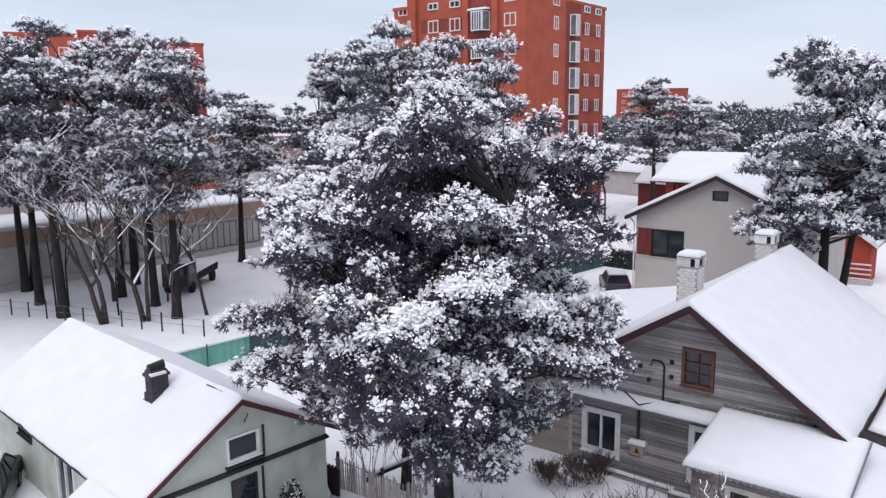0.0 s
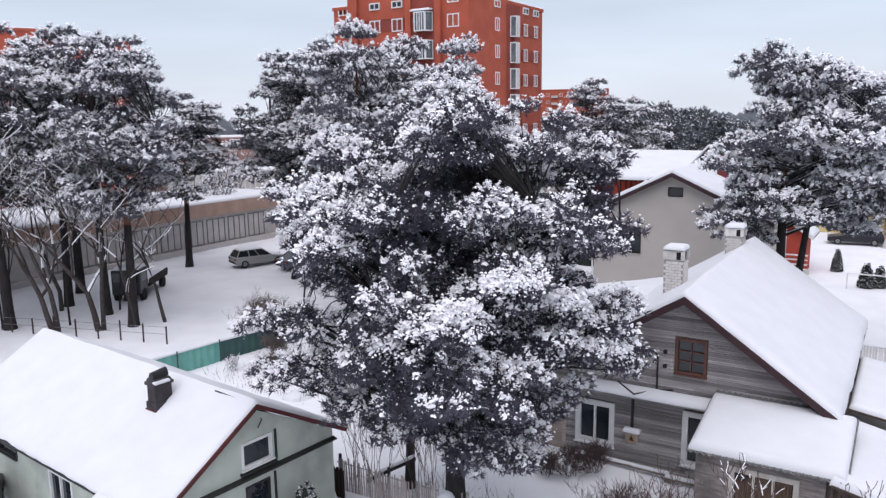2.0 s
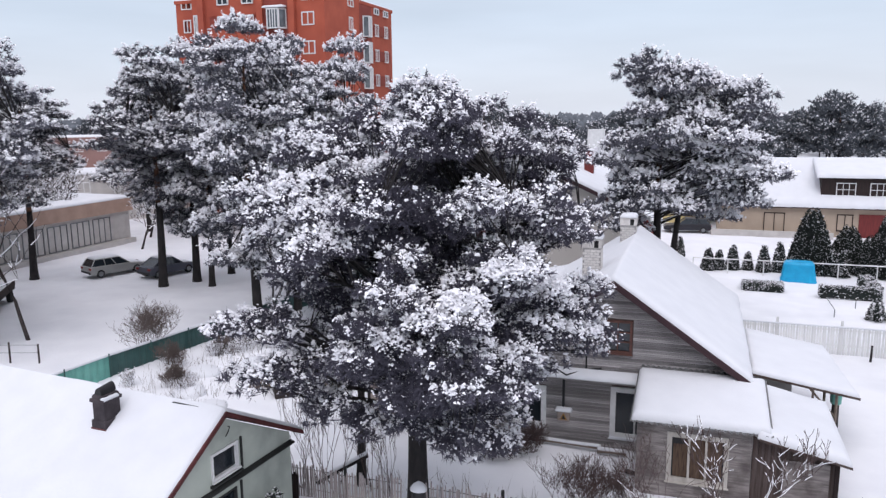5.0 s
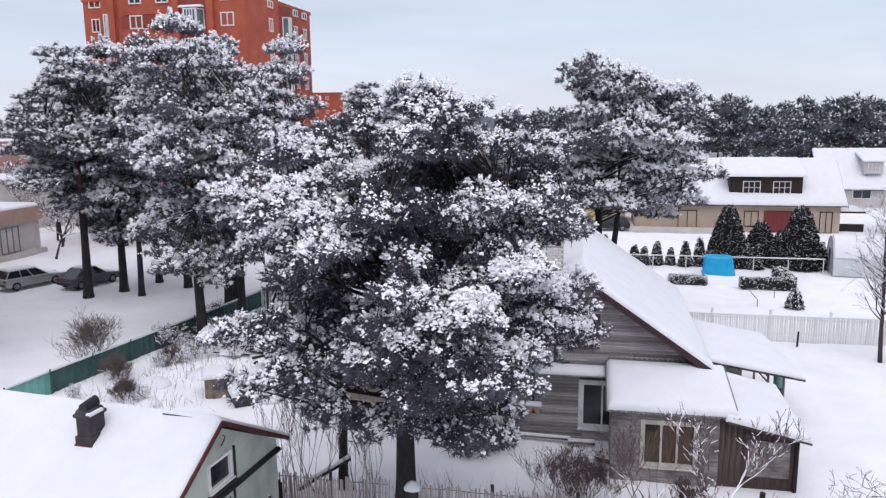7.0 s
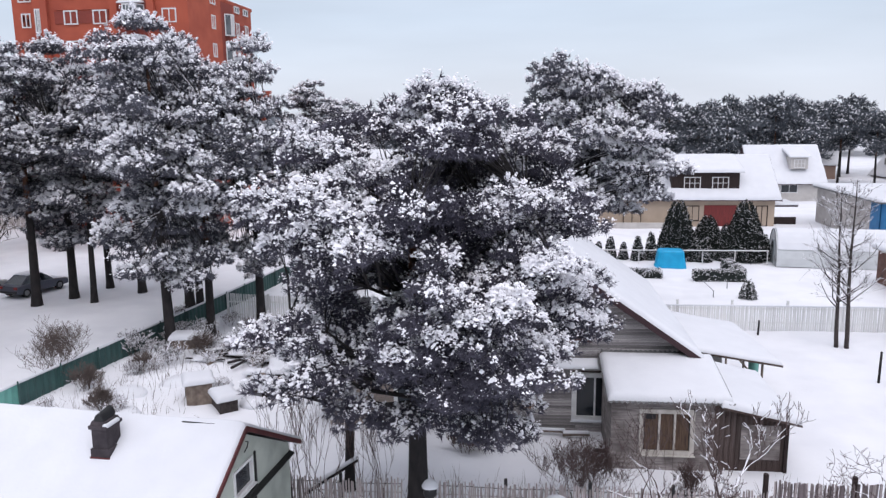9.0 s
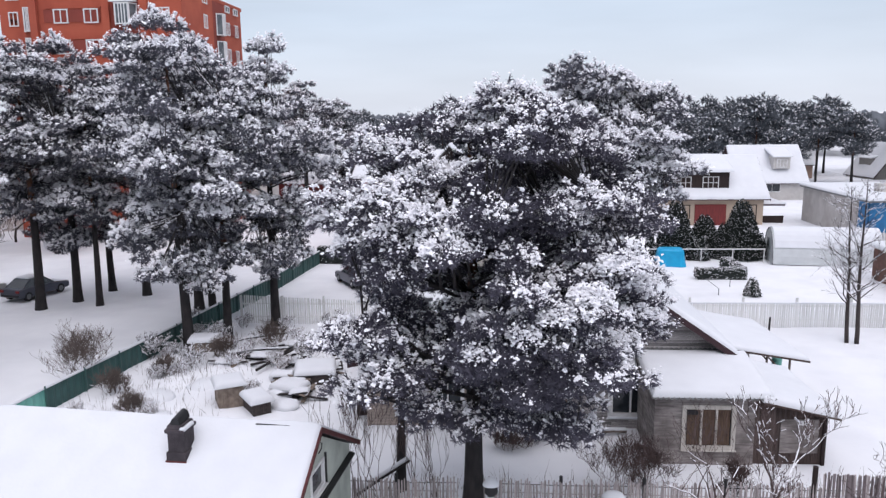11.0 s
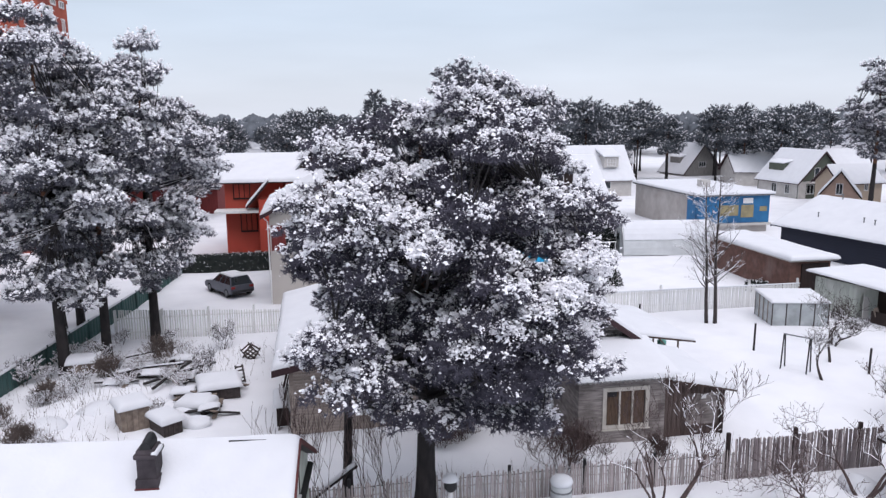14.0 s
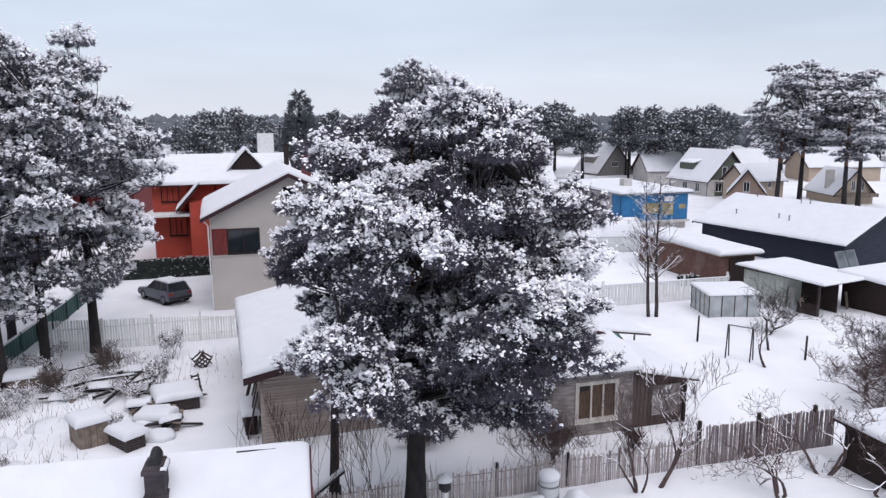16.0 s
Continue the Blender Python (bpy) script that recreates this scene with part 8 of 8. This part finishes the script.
pole = thing("swing", "thin metal swing frame standing in the garden", "frame")
for x in (-0.6, 0.6):
    for y in (-0.3, 0.3):
        bm = bmesh.new()
        bar(bm, (x, y, -0.3), (x, 0.25 * y, 1.75), 0.035, 6)
        part("leg", bm, BLACK, pole, local=True)
bm = bmesh.new()
bar(bm, (-0.65, 0, 1.75), (0.65, 0, 1.75), 0.035, 6)
part("top_bar", bm, METAL_GREY, pole, local=True)
at(pole, 6.2, 25.7, -55)
for x, y, h in ((6.0, 28.9, 1.5), (9.3, 24.6, 1.3), (3.0, 36.4, 0.8)):
    bm = bmesh.new()
    tube(bm, [(0, 0, -0.2), (0.02, 0, h)], [0.06, 0.05], 7)
    po = new("post", mesh_of("post", bm, BARK, True))
    po.matrix_basis = pose(x, y, GZ)
    tagged(po, "dark wooden post standing in the snow", "post", group="garden posts")

lamp = thing("garden_lamp", "garden lamp on a post under a cap of snow", "lamp", pose(-12.62, 15.0, GZ))
bm = bmesh.new()
tube(bm, [(-12.62, 15.0, GZ - 0.2), (-12.62, 15.0, 1.05)], [0.1, 0.09], 9)
part("post", bm, WHITE_PAINT, lamp, smooth=True)
bm = bmesh.new()
tube(bm, [(-12.62, 15.0, 1.0), (-12.62, 15.0, 1.1), (-12.62, 15.0, 1.3), (-12.62, 15.0, 1.38)], [0.12, 0.2, 0.19, 0.1], 12)
part("shade", bm, BLACK, lamp, smooth=True)
bm = bmesh.new()
tube(bm, [(-12.62, 15.02, 1.3), (-12.62, 15.03, 1.36), (-12.62, 15.05, 1.48), (-12.62, 15.05, 1.56)], [0.24, 0.25, 0.17, 0.04], 12)
part("cap_snow", bm, SNOW, lamp, smooth=True)


def snow_mound(x, y, r, h, seed, label="rounded mound of snow over a low shrub"):
    bm = bmesh.new()
    bmesh.ops.create_icosphere(bm, subdivisions=3, radius=1.0)
    for v in bm.verts:
        k = 1 + 0.22 * noise.noise(v.co * 1.8 + Vector((seed, 0, 0)))
        v.co = Vector((v.co.x * r * k, v.co.y * r * k, max(-0.1, v.co.z * h * k)))
    ob = new("snow_mound", mesh_of("snow_mound", bm, SNOW, True))
    ob.matrix_basis = pose(x, y, GZ)
    return tagged(ob, label, "snow mound", group="snow mounds")


barrel = thing("barrel", "pale round barrel with a cap of snow", "barrel", pose(-8.95, 15.55, GZ))
bm = bmesh.new()
tube(bm, [(-8.95, 15.55, GZ - 0.2), (-8.95, 15.55, GZ + 0.25), (-8.95, 15.55, GZ + 0.55), (-8.95, 15.55, GZ + 0.82)], [0.3, 0.34, 0.34, 0.3], 16)
part("body", bm, POLY, barrel, smooth=True)
for z in (0.22, 0.58):
    bm = bmesh.new()
    tube(bm, [(-8.95, 15.55, GZ + z), (-8.95, 15.55, GZ + z + 0.05)], [0.352, 0.352], 16)
    part("hoop", bm, METAL_GREY, barrel)
bm = bmesh.new()
tube(bm, [(-8.95, 15.55, GZ + 0.8), (-8.95, 15.55, GZ + 0.9), (-8.95, 15.55, GZ + 1.0), (-8.95, 15.55, GZ + 1.05)], [0.34, 0.37, 0.3, 0.1], 16)
part("cap_snow", bm, SNOW, barrel, smooth=True)
for k, (x, y, r, h) in enumerate(((-9.6, 15.2, 0.5, 0.45), (-8.2, 15.0, 0.5, 0.5), (-17.3, 15.1, 0.4, 0.9), (-23.9, 26.4, 0.8, 0.4), (-22.0, 25.8, 0.7, 0.35), (-25.6, 26.4, 0.9, 0.5), (-27.4, 25.0, 0.9, 0.45), (-21.4, 24.6, 0.6, 0.3), (1.2, 15.0, 0.6, 0.4), (-26.2, 22.6, 0.8, 0.4), (-24.4, 21.6, 0.7, 0.35), (-28.6, 30.0, 0.7, 0.4))):
    snow_mound(x, y, r, h, k * 3.7)


def crate(label, x, y, rz, w, d, h, mat, name="crate"):
    c = thing(name, label, "crate")
    bm = bmesh.new()
    box(bm, -w / 2 + 0.03, w / 2 - 0.03, -d / 2 + 0.03, d / 2 - 0.03, -0.1, h)
    part("box", bm, mat, c, local=True)
    nb = max(3, int(w / 0.2))
    for k in range(nb):
        xa = -w / 2 + w * k / nb
        for s in (-1, 1):
            part("plank", one_box(xa + 0.008, xa + w / nb - 0.008, s * (d / 2 - 0.015) - 0.015, s * (d / 2 - 0.015) + 0.015, -0.1, h + 0.01), mat, c, local=True)
    bm = bmesh.new()
    snow_sheet(bm, (-w / 2 - 0.12, -d / 2 - 0.12, h + 0.02), (w / 2 + 0.12, -d / 2 - 0.12, h + 0.02), (w / 2 + 0.12, d / 2 + 0.12, h + 0.08), (-w / 2 - 0.12, d / 2 + 0.12, h + 0.08), 0.24, 0.25, 0.04, 0.22, x)
    part("snow", bm, SNOW, c, "thick cap of snow", smooth=True, local=True)
    return at(c, x, y, rz)


crate("wooden crate with a thick cap of snow", -23.9, 24.7, 28, 1.1, 1.0, 0.95, WOOD_OLD)
crate("low dark tub with a thick cap of snow", -22.5, 24.1, 38, 0.8, 1.15, 0.5, BARK_GREY, "tub")
crate("old garden table under snow", -27.6, 31.7, 10, 1.4, 0.9, 0.7, WOOD_OLD, "table")
crate("snow-covered stack of boards", -20.9, 28.0, 12, 1.7, 1.5, 0.45, BARK_GREY, "board_stack")
crate("low stack of boards under snow", -21.6, 26.0, -20, 1.3, 0.8, 0.3, BARK_GREY, "board_stack")
crate("low brown hutch with snow on its roof", 9.6, 15.6, 18, 3.0, 2.0, 1.2, BOARD_DARK, "hutch")
crate("wooden bin against the house wall", -17.95, 24.4, 3, 0.5, 1.4, 0.8, BROWN_DARK, "bin")


def log(label, a, b, r, snow=True, name="log", mat=None):
    th = thing(name, label, "log")
    bm = bmesh.new()
    a, b = Vector(a), Vector(b)
    tube(bm, [a, a.lerp(b, 0.5) + Vector((0, 0, 0.03)), b], [r, r * 0.95, r * 0.85], 8)
    part("stem", bm, mat or BARK, th, smooth=True)
    if snow:
        bm = bmesh.new()
        snow_strip(bm, a + Vector((0, 0, r * 0.8)), b + Vector((0, 0, r * 0.7)), r * 1.7, r * 0.7)
        part("snow", bm, SNOW, th, smooth=True)
    return th


log("fallen log lying in the snow", (-26.1, 30.7, 0.0), (-23.5, 32.2, 0.12), 0.13)
log("thick branch leaning by the fence", (-17.0, 17.0, -0.1), (-15.3, 17.35, 0.95), 0.11)
log("long pale beam along the house wall", (-11.6, 22.35, -0.02), (-8.3, 22.3, -0.02), 0.09, mat=WOOD_OLD, name="beam")
log("short beam against the house wall", (-8.4, 22.1, -0.05), (-7.4, 22.15, -0.05), 0.1, mat=WOOD_OLD, name="beam")
log("dark plank lying in the snow", (-7.3, 20.9, -0.1), (-6.7, 20.6, -0.1), 0.08, snow=False, name="plank")
for x, y, rz, tilt, z in ((-20.0, 32.6, 12, 38, 0.0), (-19.7, 32.75, 8, -38, 0.0), (-20.0, 29.2, 60, 12, 0.0)):
    pal = thing("pallet", "small slatted rack leaning in the snow", "pallet", group="pallets")
    for i in range(5):
        part("slat", one_box(-0.3, 0.3, -0.02, 0.0, 0.17 * i, 0.17 * i + 0.08), BARK_GREY, pal, local=True)
    for xx in (-0.27, 0.27):
        part("batten", one_box(xx - 0.03, xx + 0.03, 0.004, 0.05, -0.1, 0.82), BARK_GREY, pal, local=True)
    pal.matrix_basis = pose(x, y, GZ + z, -18, tilt, rz)
lad = thing("ladder", "dark ladder and boards leaning on the house", "ladder")
for y in (-0.25, 0.25):
    bm = bmesh.new()
    bar(bm, (-0.55, y, -0.1), (0.0, y, 2.0), 0.035)
    part("rail", bm, BROWN_DARK, lad, local=True)
for k in range(6):
    z = 0.2 + 0.3 * k
    bm = bmesh.new()
    bar(bm, (-0.55 + 0.262 * z, -0.25, z), (-0.55 + 0.262 * z, 0.25, z), 0.025)
    part("rung", bm, BROWN_DARK, lad, local=True)
lad.matrix_basis = pose(-17.62, 26.2, GZ)
for k, (y, h) in enumerate(((23.4, 1.8), (23.9, 2.0), (25.1, 1.7))):
    b = thing("leaning_board", "dark board leaning on the house wall", "board", group="leaning boards")
    bm = bmesh.new()
    quad_hull(bm, [(-0.5, -0.12, -0.1), (-0.5, 0.12, -0.1), (-0.46, 0.12, -0.1), (-0.46, -0.12, -0.1)], [(-0.04, -0.12, h), (-0.04, 0.12, h), (0.0, 0.12, h), (0.0, -0.12, h)])
    part("board", bm, BROWN_DARK if k else BARK_GREY, b, local=True)
    b.matrix_basis = pose(-17.62, y, GZ)

rail = thing("garden_rail", "thin white rail fence along the garden", "fence", pose(2, 56, GZ))
bm = bmesh.new()
bar(bm, (-5.5, 56, 0.92), (9.6, 56, 0.92), 0.045)
part("rail", bm, WHITE_PAINT, rail)
for k in range(7):
    bm = bmesh.new()
    bar(bm, (-5.5 + 2.5 * k, 56, GZ - 0.2), (-5.5 + 2.5 * k, 56, 0.95), 0.04)
    part("post", bm, WHITE_PAINT, rail)
bm = bmesh.new()
for a, b in (((2.6, 44.6, 0.3), (2.6, 47.6, 0.3)), ((2.6, 47.6, 0.3), (4.2, 47.4, 0.3))):
    bar(bm, a, b, 0.03)
bar(bm, (2.6, 44.6, GZ - 0.1), (2.6, 44.6, 0.3), 0.03)
bar(bm, (4.2, 47.4, GZ - 0.1), (4.2, 47.4, 0.3), 0.03)
bed = new("cold_frame", mesh_of("cold_frame", bm, METAL_GREY))
tagged(bed, "low thin metal frame in the snow", "frame")

dr = random.Random(77)
plank_me = mesh_of("plank", bevelled(one_box(-0.5, 0.5, -0.5, 0.5, -0.5, 0.5), 0.03), WOOD_OLD)
plank_dk = mesh_of("plank", bevelled(one_box(-0.5, 0.5, -0.5, 0.5, -0.5, 0.5), 0.03), BARK)
pile_at = ((-21.6, 26.6), (-21.0, 25.4), (-20.6, 29.0), (-22.6, 29.6), (-24.2, 30.4), (-22.4, 27.6), (-25.6, 29.4), (-23.2, 32.4))
for k, (x, y) in enumerate(pile_at):
    heap = thing("board_heap", "heap of old boards half buried in snow", "boards", pose(x, y, GZ), "board heaps")
    for i in range(6):
        piece("plank", plank_dk if (i + k) % 2 else plank_me, heap, pose(dr.uniform(-0.6, 0.6), dr.uniform(-0.4, 0.4), 0.08 + 0.05 * i, dr.uniform(-8, 8), dr.uniform(-12, 12), dr.uniform(0, 180)) @ Matrix.Diagonal((dr.uniform(0.8, 2.0), dr.uniform(0.09, 0.2), 0.05, 1)))
    bm = bmesh.new()
    w_ = dr.uniform(0.4, 0.7)
    snow_sheet(bm, (x - w_, y - 0.3, 0.12), (x + w_, y - 0.35, 0.12), (x + w_, y + 0.3, 0.16), (x - w_, y + 0.35, 0.16), 0.14, 0.2, 0.05, 0.2, k)
    part("snow", bm, SNOW, heap, smooth=True)
for k in range(15):
    x, y = dr.uniform(-30.0, -26.0), dr.uniform(26.5, 36.5)
    if k > 11:
        x, y = dr.uniform(-26.5, -21.0), dr.uniform(29.0, 36.2)
    at(bare_tree("bush", "dark tangled brush under the pines", 500 + k, mat=BARK_GREY, category="bush", height=dr.uniform(0.9, 1.9), r0=0.018, depth=4, kids=3, trunk_frac=0.36, spread=0.6, up=0.3, stems=5, snow_r=1.6, snow_min=0.005, min_r=0.006), x, y, 50 * k)
for k, (a, b) in enumerate((((-25.2, 31.2, 0.1), (-22.8, 30.4, 0.5)), ((-24.4, 29.2, 0.0), (-21.4, 31.0, 0.25)), ((-26.3, 33.0, 0.1), (-23.5, 33.9, 0.3)), ((-23.8, 28.2, 0.1), (-22.6, 31.6, 0.2)))):
    log("dark dead branch lying in the snow", a, b, 0.07, snow=k % 2 == 0, name="dead_branch")

# dry stems poking from the snow
sr = np.random.default_rng(33)
n = 1800
cx = np.concatenate([sr.normal(-27.2, 1.7, n // 2), sr.uniform(-16, 2, n // 4), sr.normal(-23, 2.2, n - n // 2 - n // 4)])
cy = np.concatenate([sr.uniform(21, 34, n // 2), sr.uniform(16.5, 18.5, n // 4), sr.uniform(29, 35, n - n // 2 - n // 4)])
hh = sr.uniform(0.2, 0.8, n)
STEM = [(np.array([[-0.011, 0, -0.15], [0.011, 0, -0.15], [sr.normal(0, 0.2), sr.normal(0, 0.2), 1.0]]), np.array([[0, 1, 2]])) for _ in range(6)]
gz_ = np.array([ground_height(a, b) for a, b in zip(cx, cy)])
v, t = scatter(STEM, np.stack([cx, cy, gz_], 1), frames_from(np.tile([0, 0, 1.0], (n, 1)) + sr.normal(0, 0.15, (n, 3)), sr), np.stack([hh * 0 + 1, hh * 0 + 1, hh], 1), sr)
stems = new("dry_stems", array_mesh("dry_stems", v, t, PLANT_DRY))
tagged(stems, "dry plant stems poking through the snow", "dry plants", kind="stuff")

# low snowy weeds in the neglected garden corner
for k in range(20):
    x, y = dr.uniform(-31.0, -22.5), dr.uniform(22.5, 35.5)
    at(bare_tree("weed", "low snowy weeds in the neglected garden", 700 + k, mat=PLANT_DRY, category="weeds", height=dr.uniform(0.7, 1.3), r0=0.012, depth=3, kids=3, trunk_frac=0.42, spread=0.6, up=0.25, stems=7, tilts=(0.1, 1.0), snow_r=1.9, snow_min=0.0045, min_r=0.005), x, y, 33 * k)
